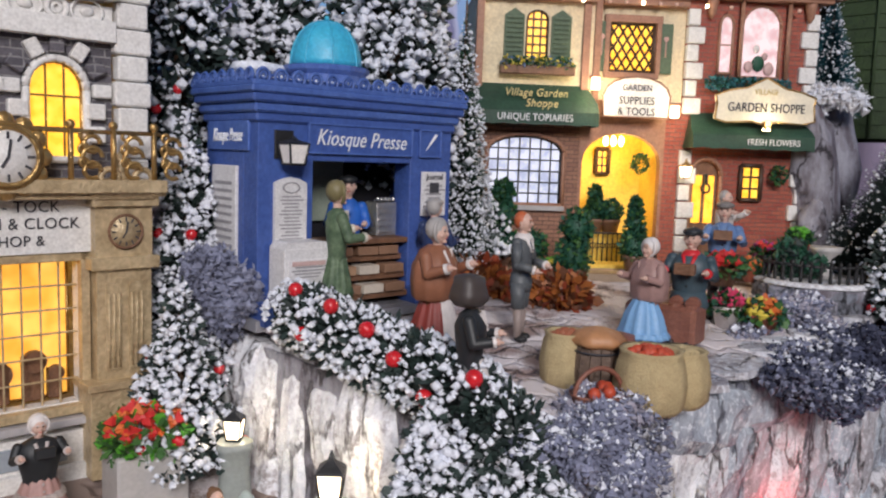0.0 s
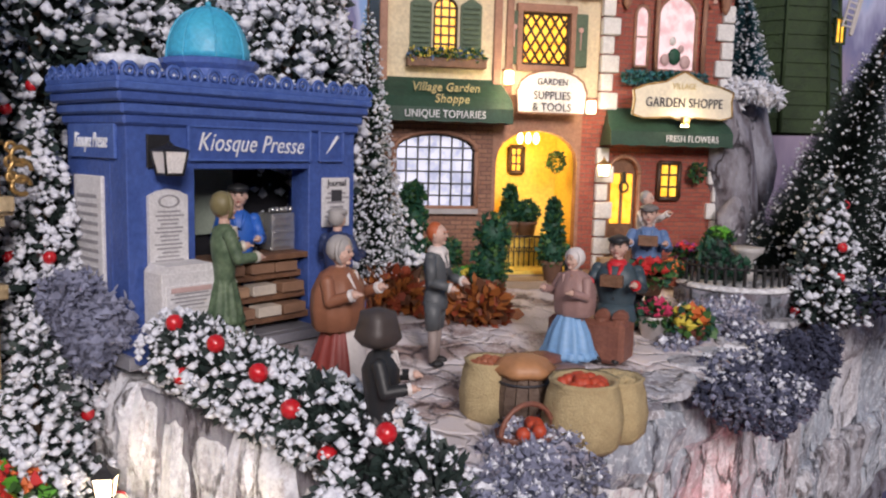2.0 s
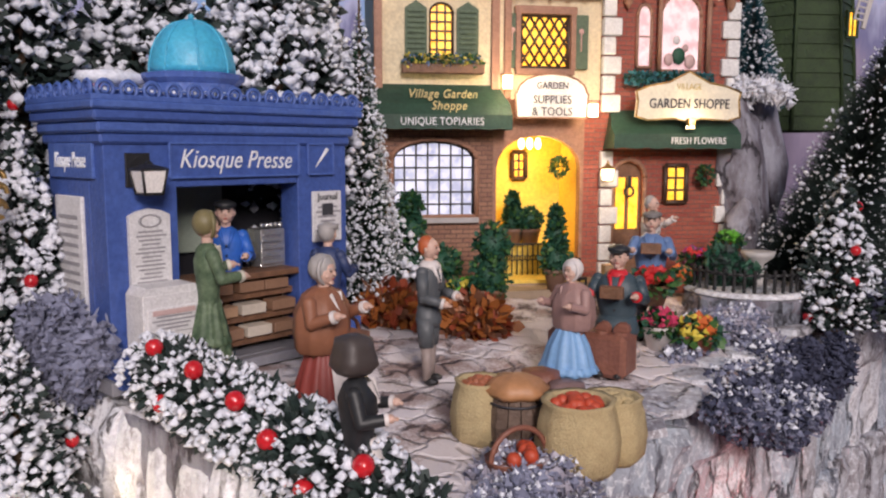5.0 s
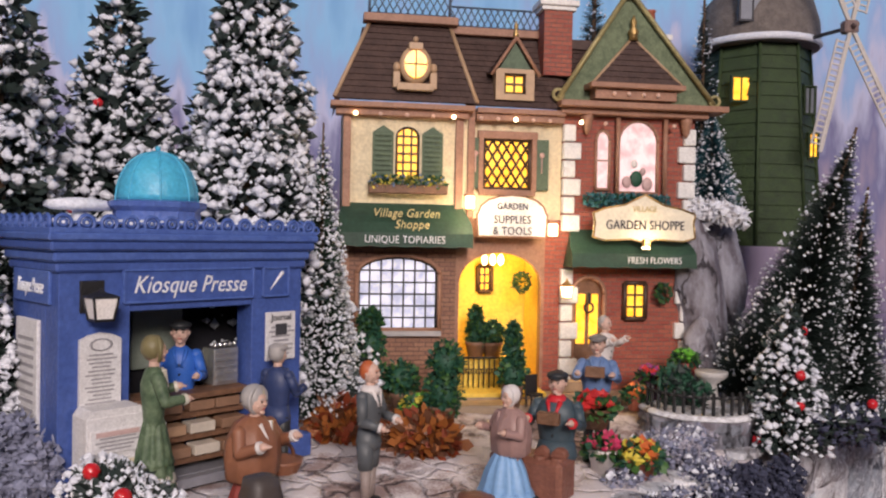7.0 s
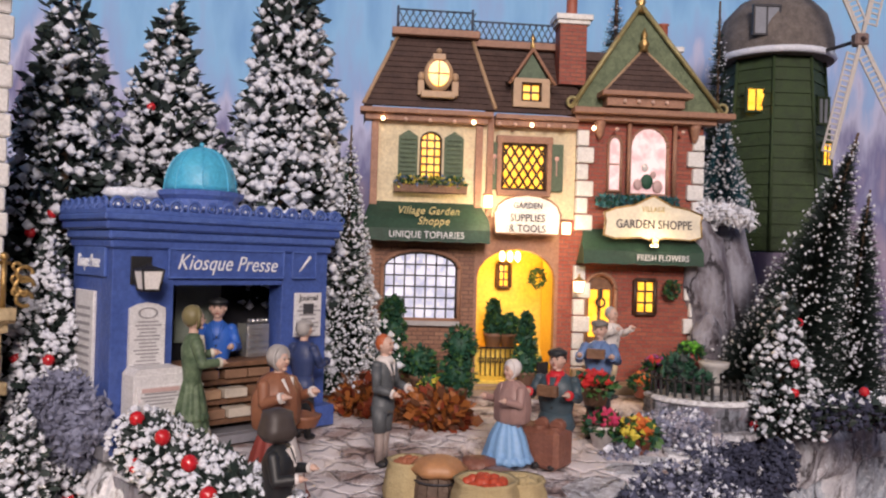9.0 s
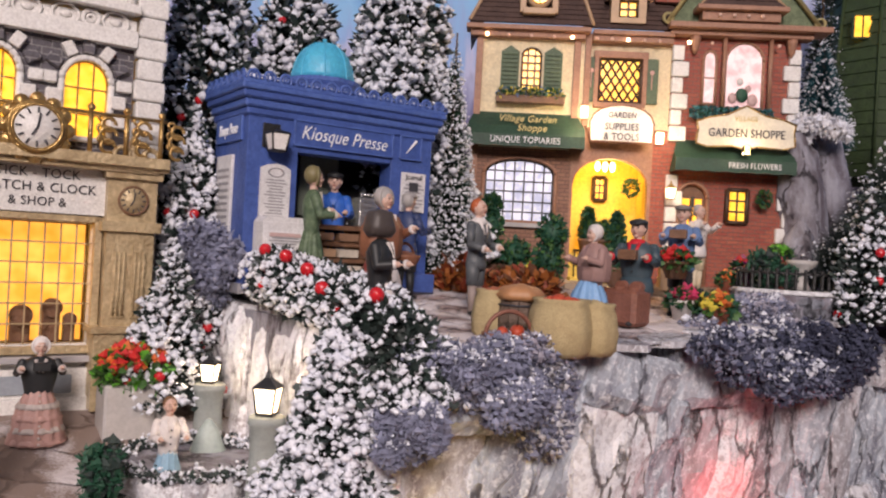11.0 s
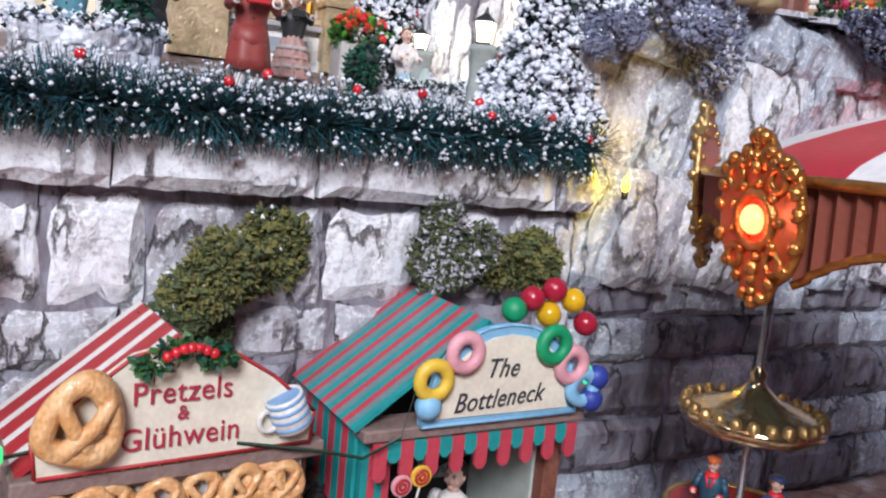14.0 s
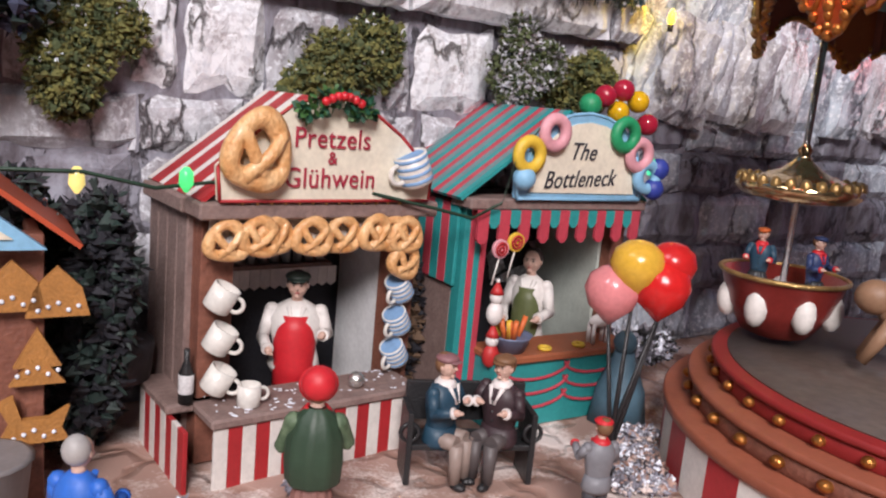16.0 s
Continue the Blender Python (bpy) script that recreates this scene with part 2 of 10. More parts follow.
DOME = material("turquoise_enamel", (0.07, 0.47, 0.68), 0.4, (0.04, 0.34, 0.56), 160, 0.6, 0.15)
PAPER = material("printed_paper", (0.72, 0.71, 0.72), 0.6, (0.5, 0.49, 0.5), 260, 0.5, 0.1)
INK = material("dark_print", (0.05, 0.05, 0.06), 0.6)
GREY_PRINT = material("grey_print", (0.36, 0.35, 0.37), 0.6)
WHITE = material("white_paint", (0.8, 0.79, 0.77), 0.5, (0.6, 0.58, 0.56), 200, 0.5, 0.12)
WOOD = material("brown_wood", (0.22, 0.11, 0.06), 0.55, (0.1, 0.05, 0.03), 160, 0.7, 0.25)
WOOD_RED = material("reddish_wood", (0.25, 0.1, 0.065), 0.5, (0.15, 0.055, 0.04), 160, 0.7, 0.2)
WOOD_GREY = material("greyish_wood", (0.27, 0.19, 0.17), 0.6, (0.17, 0.11, 0.1), 160, 0.7, 0.2)
# near-black: the shade inside huts and thickets, put into the colour
DARK = material("shaded_interior", (0.018, 0.018, 0.025), 0.7)
BLACK = material("black_metal", (0.02, 0.02, 0.022), 0.4)
IRON = material("dark_iron", (0.05, 0.05, 0.06), 0.45, metal=0.3)
GOLD = material("antique_gold", (0.55, 0.36, 0.14), 0.32, (0.25, 0.15, 0.06), 130, 0.7, 0.3, metal=0.75)
GOLD_RED = material("reddish_gold", (0.55, 0.24, 0.06), 0.28, (0.3, 0.1, 0.02), 110, 0.7, 0.3, metal=0.8)
BRASS_PAINT = material("gold_brown_paint", (0.62, 0.49, 0.30), 0.38, (0.30, 0.21, 0.11), 140, 0.75, 0.3, metal=0.25)
STEEL = material("steel", (0.6, 0.6, 0.62), 0.25, metal=0.9)
SILVER = material("silver_metal", (0.65, 0.64, 0.62), 0.25, (0.4, 0.4, 0.4), metal=0.8)
LAMP_GLASS = glow("lit_lantern_glass", (1.0, 0.80, 0.55), 7.0, (1.0, 0.7, 0.4))
DULL_GLASS = material("milky_lantern_glass", (0.86, 0.83, 0.80), 0.3, (0.8, 0.77, 0.74))
SKIN = material("painted_skin", (0.62, 0.42, 0.34), 0.5, (0.5, 0.3, 0.24), 300, 0.5, 0.08)
PAINTS = {}


def paint(name, colour, rough=0.5):
    if name not in PAINTS:
        PAINTS[name] = material(name, colour, rough, None, 150, 0.38, 0.05, detail_shift=0.05)
    return PAINTS[name]


# ---- mesh tools ----
class B:
    """Collects faces of one mesh, each with a material slot."""

    def __init__(self, tf=None):
        self.v, self.f, self.m, self.s, self.tf = [], [], [], [], tf

    def add(self, verts, faces, mat=0, smooth=False, tf=None):
        k = len(self.v)
        for p in verts:
            p = Vector(p)
            if tf is not None:
                p = tf @ p
            if self.tf is not None:
                p = self.tf @ p
            self.v.append(p)
        for f in faces:
            self.f.append([i + k for i in f])
            self.m.append(mat)
            self.s.append(smooth)
        return self

    def box(self, c, s, mat=0, b=0.0003, tf=None):
        """Box with chamfered edges, about c, of size s."""
        h = [q / 2 for q in s]
        b = min(b, *[q * 0.45 for q in h])
        verts, idx = [], {}
        for sx in (-1, 1):
            for sy in (-1, 1):
                for sz in (-1, 1):
                    for ax in range(3):
                        q = [sx * (h[0] - b), sy * (h[1] - b), sz * (h[2] - b)]
                        q[ax] = (sx, sy, sz)[ax] * h[ax]
                        idx[sx, sy, sz, ax] = len(verts)
                        verts.append((c[0] + q[0], c[1] + q[1], c[2] + q[2]))
        F = []
        for ax in range(3):
            o1, o2 = [a for a in range(3) if a != ax]
            for sg in (-1, 1):
                q = []
                for a, d in ((-1, -1), (1, -1), (1, 1), (-1, 1)):
                    t = [0, 0, 0]
                    t[ax], t[o1], t[o2] = sg, a, d
                    q.append(idx[(*t, ax)])
                F.append(q if (sg > 0) == (ax != 1) else q[::-1])
        for ax in range(3):
            o1, o2 = [a for a in range(3) if a != ax]
            for s1 in (-1, 1):
                for s2 in (-1, 1):
                    t0, t1 = [0, 0, 0], [0, 0, 0]
                    t0[ax], t1[ax] = -1, 1
                    t0[o1] = t1[o1] = s1
                    t0[o2] = t1[o2] = s2
                    F.append([idx[(*t0, o1)], idx[(*t1, o1)], idx[(*t1, o2)], idx[(*t0, o2)]])
        for sx in (-1, 1):
            for sy in (-1, 1):
                for sz in (-1, 1):
                    F.append([idx[sx, sy, sz, 0], idx[sx, sy, sz, 1], idx[sx, sy, sz, 2]])
        return self.add(verts, F, mat, False, tf)

    def tube(self, p0, p1, r0, r1=None, n=10, mat=0, tf=None, caps=True):
        r1 = r0 if r1 is None else r1
        p0, p1 = Vector(p0), Vector(p1)
        q = (p1 - p0).to_track_quat("Z", "Y")
        vs = []
        for p, r in ((p0, r0), (p1, r1)):
            for i in range(n):
                a = 2 * math.pi * i / n
                vs.append(p + q @ Vector((r * math.cos(a), r * math.sin(a), 0)))
        self.add(vs, [[i, (i + 1) % n, n + (i + 1) % n, n + i] for i in range(n)], mat, True, tf)
        if caps:
            self.add(vs, [list(range(n))[::-1], list(range(n, 2 * n))], mat, False, tf)
        return self

    def lathe(self, prof, n=20, c=(0, 0, 0), mat=0, sx=1.0, sy=1.0, tf=None, smooth=True, wave=0, amp=0.0):
        vs = []
        for r, z in prof:
            for i in range(n):
                a = 2 * math.pi * i / n
                k = r * (1 + amp * math.cos(wave * a)) if wave else r
                vs.append((c[0] + k * math.cos(a) * sx, c[1] + k * math.sin(a) * sy, c[2] + z))
        F = []
        for j in range(len(prof) - 1):
            for i in range(n):
                F.append([j * n + i, j * n + (i + 1) % n, (j + 1) * n + (i + 1) % n, (j + 1) * n + i])
        self.add(vs, F, mat, smooth, tf)
        e = len(prof) - 1
        self.add(vs, [list(range(n))[::-1], [e * n + i for i in range(n)]], mat, False, tf)
        return self

    def ball(self, c, r, n=10, mat=0, tf=None):
        r = (r, r, r) if not hasattr(r, "__len__") else r
        m = max(4, n * 2 // 3)
        prof = [(max(1e-5, math.sin(math.pi * j / m)), -math.cos(math.pi * j / m)) for j in range(m + 1)]
        t = Matrix.Translation(c) @ Matrix.Diagonal((*r, 1))
        return self.lathe(prof, n, (0, 0, 0), mat, tf=t if tf is None else tf @ t)

    def prism(self, pts, y0, y1, mat=0, tf=None):
        """Outline (x, z) pushed from y0 to y1."""
        n = len(pts)
        vs = [(x, y0, z) for x, z in pts] + [(x, y1, z) for x, z in pts]
        F = [list(range(n)), list(range(n, 2 * n))[::-1]] + [[(i + 1) % n, i, n + i, n + (i + 1) % n] for i in range(n)]
        return self.add(vs, F, mat, False, tf)

    def torus(self, c, R, r, mat=0, n=24, k=8, tf=None, arc=1.0, sx=1.0):
        """Ring standing in the x-z plane."""
        vs, F = [], []
        m = n if arc >= 1 else n + 1
        for i in range(m):
            a = 2 * math.pi * arc * i / n
            for j in range(k):
                b = 2 * math.pi * j / k
                q = R + r * math.cos(b)
                vs.append((c[0] + q * math.cos(a) * sx, c[1] + r * math.sin(b), c[2] + q * math.sin(a)))
        for i in range(n):
            for j in range(k):
                F.append([i * k + j, ((i + 1) % m) * k + j, ((i + 1) % m) * k + (j + 1) % k, i * k + (j + 1) % k])
        return self.add(vs, F, mat, True, tf)

    def sweep(self, pts, r, n=10, mat=0, closed=False, tf=None):
        """Round bar along a line of points; r is one radius or one for each point."""
        pts = [Vector(q) for q in pts]
        m = len(pts)
        rr = r if hasattr(r, "__len__") else [r] * m
        vs, up = [], Vector((0.0, 1.0, 0.0))
        for i, q in enumerate(pts):
            way = (pts[(i + 1) % m] - pts[i - 1]) if closed else (pts[min(i + 1, m - 1)] - pts[max(i - 1, 0)])
            way.normalize()
            side = way.cross(up)
            side = way.cross(Vector((0.0, 0.0, 1.0))) if side.length < 0.05 else side
            side.normalize()
            other = side.cross(way)
            for k in range(n):
                a = 2 * math.pi * k / n
                vs.append(q + (side * math.cos(a) + other * math.sin(a)) * rr[i])
        F = [[i * n + k, i * n + (k + 1) % n, ((i + 1) % m) * n + (k + 1) % n, ((i + 1) % m) * n + k] for i in range(m if closed else m - 1) for k in range(n)]
        self.add(vs, F, mat, True, tf)
        if not closed:
            self.add(vs, [list(range(n))[::-1], list(range((m - 1) * n, m * n))], mat, False, tf)
        return self

    def mesh(self, name, mats):
        me = bpy.data.meshes.new(name)
        me.from_pydata(self.v, [], self.f)
        for q in mats if isinstance(mats, (list, tuple)) else [mats]:
            me.materials.append(q)
        me.polygons.foreach_set("material_index", self.m)
        me.polygons.foreach_set("use_smooth", self.s)
        bm = bmesh.new()
        bm.from_mesh(me)
        if len(self.v) < 4000:
            bmesh.ops.remove_doubles(bm, verts=bm.verts, dist=1e-6)
        bmesh.ops.recalc_face_normals(bm, faces=bm.faces)
        bm.to_mesh(me)
        bm.free()
        me.update()
        return me


def thing(name, m, label, category, group="", kind=""):
    ob = new(name)
    ob.empty_display_size = 0.005
    ob.matrix_world = m
    return tagged(ob, label, category, group, kind)


def part(name, b, mats, parent, label=""):
    me = b if isinstance(b, bpy.types.Mesh) else b.mesh(name, mats)
    ob = new(name, me)
    ob.parent = parent
    return tagged(ob, label)


def solid(name, b, mats, m, label, category, group="", kind=""):
    """A thing that is one mesh."""
    ob = new(name, b if isinstance(b, bpy.types.Mesh) else b.mesh(name, mats))
    ob.matrix_world = m
    return tagged(ob, label, category, group, kind)


def words(text, size, mat, parent, m, shear=0.0, thick=0.0002, wide=1.0):
    """Raised lettering in the x-z plane about its middle."""
    cu = bpy.data.curves.new("lettering", "FONT")
    cu.body, cu.size, cu.align_x, cu.align_y, cu.shear, cu.extrude = text, size, "CENTER", "CENTER", shear, thick
    cu.space_character, cu.resolution_u = 1.05, 4
    tmp = bpy.data.objects.new("lettering", cu)
    scene.collection.objects.link(tmp)
    me = bpy.data.meshes.new_from_object(tmp.evaluated_get(bpy.context.evaluated_depsgraph_get()))
    bpy.data.objects.remove(tmp)
    me.materials.clear()
    me.materials.append(mat)
    me.transform(m @ pose(0, 0, 0, 90, 0, 0) @ Matrix.Diagonal((wide, 1, 1, 1)))
    ob = new("lettering", me)
    ob.parent = parent
    return ob


def soup(name, verts, faces, mats, index=None):
    """Mesh from arrays: verts (n, 3), faces (m, 3 or 4)."""
    me = bpy.data.meshes.new(name)
    me.from_pydata(verts.tolist(), [], faces.tolist())
    for q in mats:
        me.materials.append(q)
    if index is not None:
        me.polygons.foreach_set("material_index", np.asarray(index, dtype=np.int32))
    if "snow" in name:
        me.polygons.foreach_set("use_smooth", [True] * len(me.polygons))
    me.update()
    return me


OCTA = np.array([(1, 0, 0), (-1, 0, 0), (0, 1, 0), (0, -1, 0), (0, 0, 1), (0, 0, -1)], float)
OCTF = np.array([(0, 2, 4), (2, 1, 4), (1, 3, 4), (3, 0, 4), (2, 0, 5), (1, 2, 5), (3, 1, 5), (0, 3, 5)])


def clumps(rng, centres, size, flat=0.85, spread=0.28):
    """Small lumpy bits at the centres."""
    n = len(centres)
    s = size * (0.45 + 1.1 * rng.random((n, 1, 1)) ** 2)
    v = OCTA[None] * s * (1 + spread * rng.standard_normal((n, 6, 1)).clip(-1.2, 1.2)) * np.array([1, 1, flat])
    a = rng.random(n) * 6.283
    ca, sa = np.cos(a)[:, None], np.sin(a)[:, None]
    v = np.stack([v[..., 0] * ca - v[..., 1] * sa, v[..., 0] * sa + v[..., 1] * ca, v[..., 2]], -1) + centres[:, None]
    return v.reshape(-1, 3), (OCTF[None] + 6 * np.arange(n)[:, None, None]).reshape(-1, 3)


def blades(rng, roots, ways, length, width):
    """Thin tapering leaves or needles from the roots."""
    n = len(roots)
    ways = ways / np.linalg.norm(ways, axis=1, keepdims=True)
    side = np.cross(ways, rng.standard_normal((n, 3)))
    side /= np.linalg.norm(side, axis=1, keepdims=True)
    L = length * (0.6 + 0.8 * rng.random((n, 1)))
    w = width * (0.6 + 0.8 * rng.random((n, 1)))
    v = np.stack([roots - side * w * 0.5, roots + side * w * 0.5, roots + ways * L * 0.6 + side * w, roots + ways * L, roots + ways * L * 0.6 - side * w], 1)
    f = np.arange(n)[:, None] * 5
    return v.reshape(-1, 3), np.concatenate([f + np.array([[0, 1, 2]]), f + np.array([[0, 2, 4]]), f + np.array([[4, 2, 3]])])


# ---- trees and bushes ----
def berries(rng, parent, pts, r=0.0026):
    b = B()
    b.ball((0, 0, 0), r, 10)
    me = b.mesh("berry", BERRY)
    for p in pts:
        ob = new("berry", me)
        ob.parent = parent
        ob.location = p


def flocked_tree(name, place, h, r, seed, label, snow=1.0, berry=0, tilt=(0, 0), leaf=2600, group="snowy fir trees", green=None, trunk=True):
    """Artificial fir with stiff leaves and lumps of flock on the outer twigs."""
    rng = np.random.default_rng(seed)
    t = thing(name, pose(*place, tilt[0], tilt[1], 0), label, "tree", group)
    if trunk:
        b = B()
        b.tube((0, 0, -0.004), (0, 0, h * 0.9), r * 0.12, r * 0.02, 8)
        part("trunk", b, BARK, t)
    lobe = rng.random(9) * 6.283

    def surface(n, lo, hi):
        f = 1 - np.sqrt(rng.random(n) * 0.985)
        a = rng.random(n) * 6.283
        tier = 0.80 + 0.24 * np.abs(np.sin(f * 17 + lobe[0])) + 0.12 * np.sin(3 * a + lobe[1] + f * 9) + 0.1 * np.sin(7 * a + lobe[2] - f * 15)
        q = r * (1 - f) ** 0.85 * tier * (lo + (hi - lo) * rng.random(n)) + 0.0006
        return np.stack([q * np.cos(a), q * np.sin(a), h * (0.02 + 0.98 * f) + 0.012 * h * rng.standard_normal(n)], 1), a
    p, a = surface(leaf, 0.35, 1.0)
    ways = np.stack([np.cos(a), np.sin(a), 0.1 + 0 * a], 1) + 0.6 * rng.standard_normal((leaf, 3))
    v, f = blades(rng, p, ways, max(0.004, r * 0.14), max(0.0012, r * 0.035))
    part("crown", soup("crown", v, f, [green or NEEDLE]), None, t)
    k = int(leaf * 0.72 * snow)
    p, a = surface(k, 0.85, 1.12)
    v, f = clumps(rng, p, max(0.0018, r * 0.047))
    part("snow_flock", soup("snow_flock", v, f, [SNOW]), None, t, "white flock on the twigs")
    if berry:
        p, a = surface(berry, 1.05, 1.1)
        berries(rng, t, p)
    return t


def brush_tree(name, place, h, r, seed, label, tilt=(0, 0), rings=16, tips=1.0, green=None, needles=7000):
    """Bottle-brush tree: bristles from a wire in rings, with frosted tips."""
    rng = np.random.default_rng(seed)
    t = thing(name, pose(*place, tilt[0], tilt[1], 0), label, "tree", "bottle-brush trees")
    b = B()
    b.tube((0, 0, -0.004), (0, 0, h * 0.98), r * 0.06, r * 0.02, 6)
    part("trunk", b, BARK, t)
    f = 1 - np.sqrt(rng.random(needles) * 0.99)
    f = (np.floor(f * rings) + (f * rings % 1) ** 1.7) / rings
    a = rng.random(needles) * 6.283
    q = r * (1 - f) ** 0.9 * (0.55 + 0.45 * rng.random(needles))
    base = np.stack([0.25 * q * np.cos(a), 0.25 * q * np.sin(a), h * (0.03 + 0.95 * f)], 1)
    way = np.stack([np.cos(a), np.sin(a), 0.28 + 0.12 * rng.standard_normal(needles)], 1)
    L = (q * 0.8)[:, None]
    n = needles
    ways = way / np.linalg.norm(way, axis=1, keepdims=True)
    side = np.cross(ways, rng.standard_normal((n, 3)))
    side /= np.linalg.norm(side, axis=1, keepdims=True)
    w = 0.00028 + 0.0003 * rng.random((n, 1))
    v = np.stack([base - side * w, base + side * w, base + ways * L], 1).reshape(-1, 3)
    part("bristles", soup("bristles", v, np.arange(3 * n).reshape(-1, 3), [green or NEEDLE_GREEN]), None, t)
    pick = rng.random(n) < 0.115 * tips
    v, fc = clumps(rng, (base + ways * L)[pick], 0.00095, 0.9)
    part("snow_frosting", soup("snow_frosting", v, fc, [SNOW]), None, t, "frosted white tips")
    return t


def lichen_bush(name, place, size, seed, label, mats, count=2200, bit=0.0022, kind="", snow=0.0, turn=0, category="bush", group=""):
    """Crumbly cushion of small bits with an uneven outline."""
    rng = np.random.default_rng(seed)
    t = thing(name, pose(*place, 0, 0, turn), label, category, group, kind)
    k = 9
    hubs = rng.uniform(-0.62, 0.62, (k, 3)) * np.array([1, 1, 0.7])
    which = rng.integers(0, k, count)
    d = rng.standard_normal((count, 3))
    d /= np.linalg.norm(d, axis=1, keepdims=True)
    p = (hubs[which] + d * (0.22 + 0.22 * rng.random((count, 1)))) * np.array(size)
    ix = (rng.random(count) < 0.4).astype(int) if len(mats) > 1 else np.zeros(count, int)
    if snow:
        ix[(d[:, 2] > 0.35) & (rng.random(count) < snow)] = len(mats)
    v, f = clumps(rng, p, bit, 0.9, 0.6)
    g = rng.permutation(count)[:count * 2 // 3]
    tv, tf = blades(rng, p[g], d[g] + 0.9 * rng.standard_normal((len(g), 3)), bit * 2.1, bit * 0.36)
    ti = np.where(ix[g] < len(mats), ix[g], 0)
    part("foliage", soup("foliage", np.concatenate([v, tv]), np.concatenate([f, tf + len(v)]), [*mats, SNOW], np.concatenate([np.repeat(ix, 8), ti, ti, ti])), None, t)
    for hbx in hubs:
        core = B()
        core.ball(hbx * np.array(size), [s * 0.2 for s in size], 8)
        part("core", core, mats[0], t)
    return t


# ---- setting: ground sheets, walls, backdrop, room ----
def sheet(name, us, vs, height, mat, label, rough=0.0012, seed=0.0):
    b = B()
    nu, nv = len(us), len(vs)
    verts = []
    for v in vs:
        for u in us:
            q = W(u, v)
            z = height(u, v) + rough * noise.fractal(Vector((u * 60 + seed, v * 60, seed)), 1.0, 2.0, 3)
            verts.append((q.x, q.y, z))
    F = [[j * nu + i, j * nu + i + 1, (j + 1) * nu + i + 1, (j + 1) * nu + i] for j in range(nv - 1) for i in range(nu - 1)]
    b.add(verts, F, 0, True)
    return solid(name, b, mat, Matrix(), label, "ground", kind="structure")


def steps(a, c, s):
    return [a + (c - a) * i / max(1, round((c - a) / s)) for i in range(round((c - a) / s) + 1)]


sheet("ground_plaza", steps(0.166, 0.62, 0.006) + steps(0.65, 1.0, 0.05), steps(0.156, 0.44, 0.006) + steps(0.47, 0.95, 0.06), plaza_z, PLAZA,
      "pinkish flagstone plaza with trodden snow patches")
sheet("ground_square", steps(-0.45, 0.168, 0.007), steps(0.15, 0.42, 0.007) + steps(0.45, 0.95, 0.06), square_z, SQUARE,
      "dusty brown square with thin snow before the clock shop", seed=3.0)
sheet("ground_market", steps(-0.45, 0.55, 0.01), steps(-0.22, 0.175, 0.008), lambda u, v: MARKET_Z - 0.0005, MARKET,
      "reddish market ground with scattered snow", seed=7.0)


def stone_mesh(name, w, h, d, seed, mat, rough=0.004, nx=7, nz=6, round_edge=0.004):
    """Rough block: displaced front (towards -y), pulled-back rim, plain sides."""
    rs = random.Random(seed)
    ox, oz = rs.uniform(0, 50), rs.uniform(0, 50)
    b = B()
    vs = []
    for j in range(nz):
        for i in range(nx):
            x, z = w * (i / (nx - 1) - 0.5), h * (j / (nz - 1) - 0.5)
            e = min(i, nx - 1 - i) == 0 or min(j, nz - 1 - j) == 0
            y = -rough * (noise.fractal(Vector((x * 45 + ox, z * 30 + oz, 0.3)), 0.9, 2.1, 4) + 0.35 * noise.noise(Vector((x * 240 + ox, z * 60, 1))))
            vs.append((x + rs.uniform(-1, 1) * 0.0008, y + (round_edge if e else 0), z + rs.uniform(-1, 1) * 0.0008))
    F = [[j * nx + i, j * nx + i + 1, (j + 1) * nx + i + 1, (j + 1) * nx + i] for j in range(nz - 1) for i in range(nx - 1)]
    rim = [i for i in range(nx)] + [j * nx + nx - 1 for j in range(1, nz)] + [(nz - 1) * nx + i for i in range(nx - 2, -1, -1)] + [j * nx for j in range(nz - 2, 0, -1)]
    k = len(vs)
    vs += [(vs[i][0], d, vs[i][2]) for i in rim]
    m = len(rim)
    F += [[rim[i], k + i, k + (i + 1) % m, rim[(i + 1) % m]] for i in range(m)]
    b.add(vs, F, 0, False)
    return b.mesh(name, mat)


def wall_core(name, u0, u1, v0, v1, z0, z1, mat, label):
    b = B()
    b.box(((u0 + u1) / 2, (v0 + v1) / 2, (z0 + z1) / 2), (u1 - u0, v1 - v0, z1 - z0))
    return solid(name, b, mat, pose(0, 0, 0, 0, 0, TURN_UV), label, "wall", kind="structure")


def lay(wall, u, z, w, h, v, seed, mat, rough=0.004, lean=0.0, side=False, name="stone", nx=7, nz=6):
    ob = new(name, stone_mesh(name, w, h, 0.012, seed, mat, rough, nx, nz))
    ob.parent = wall
    ob.matrix_local = pose(v, u, z, 0, lean, -90) if side else pose(u, v, z, 0, lean, 0)


rs = random.Random(11)
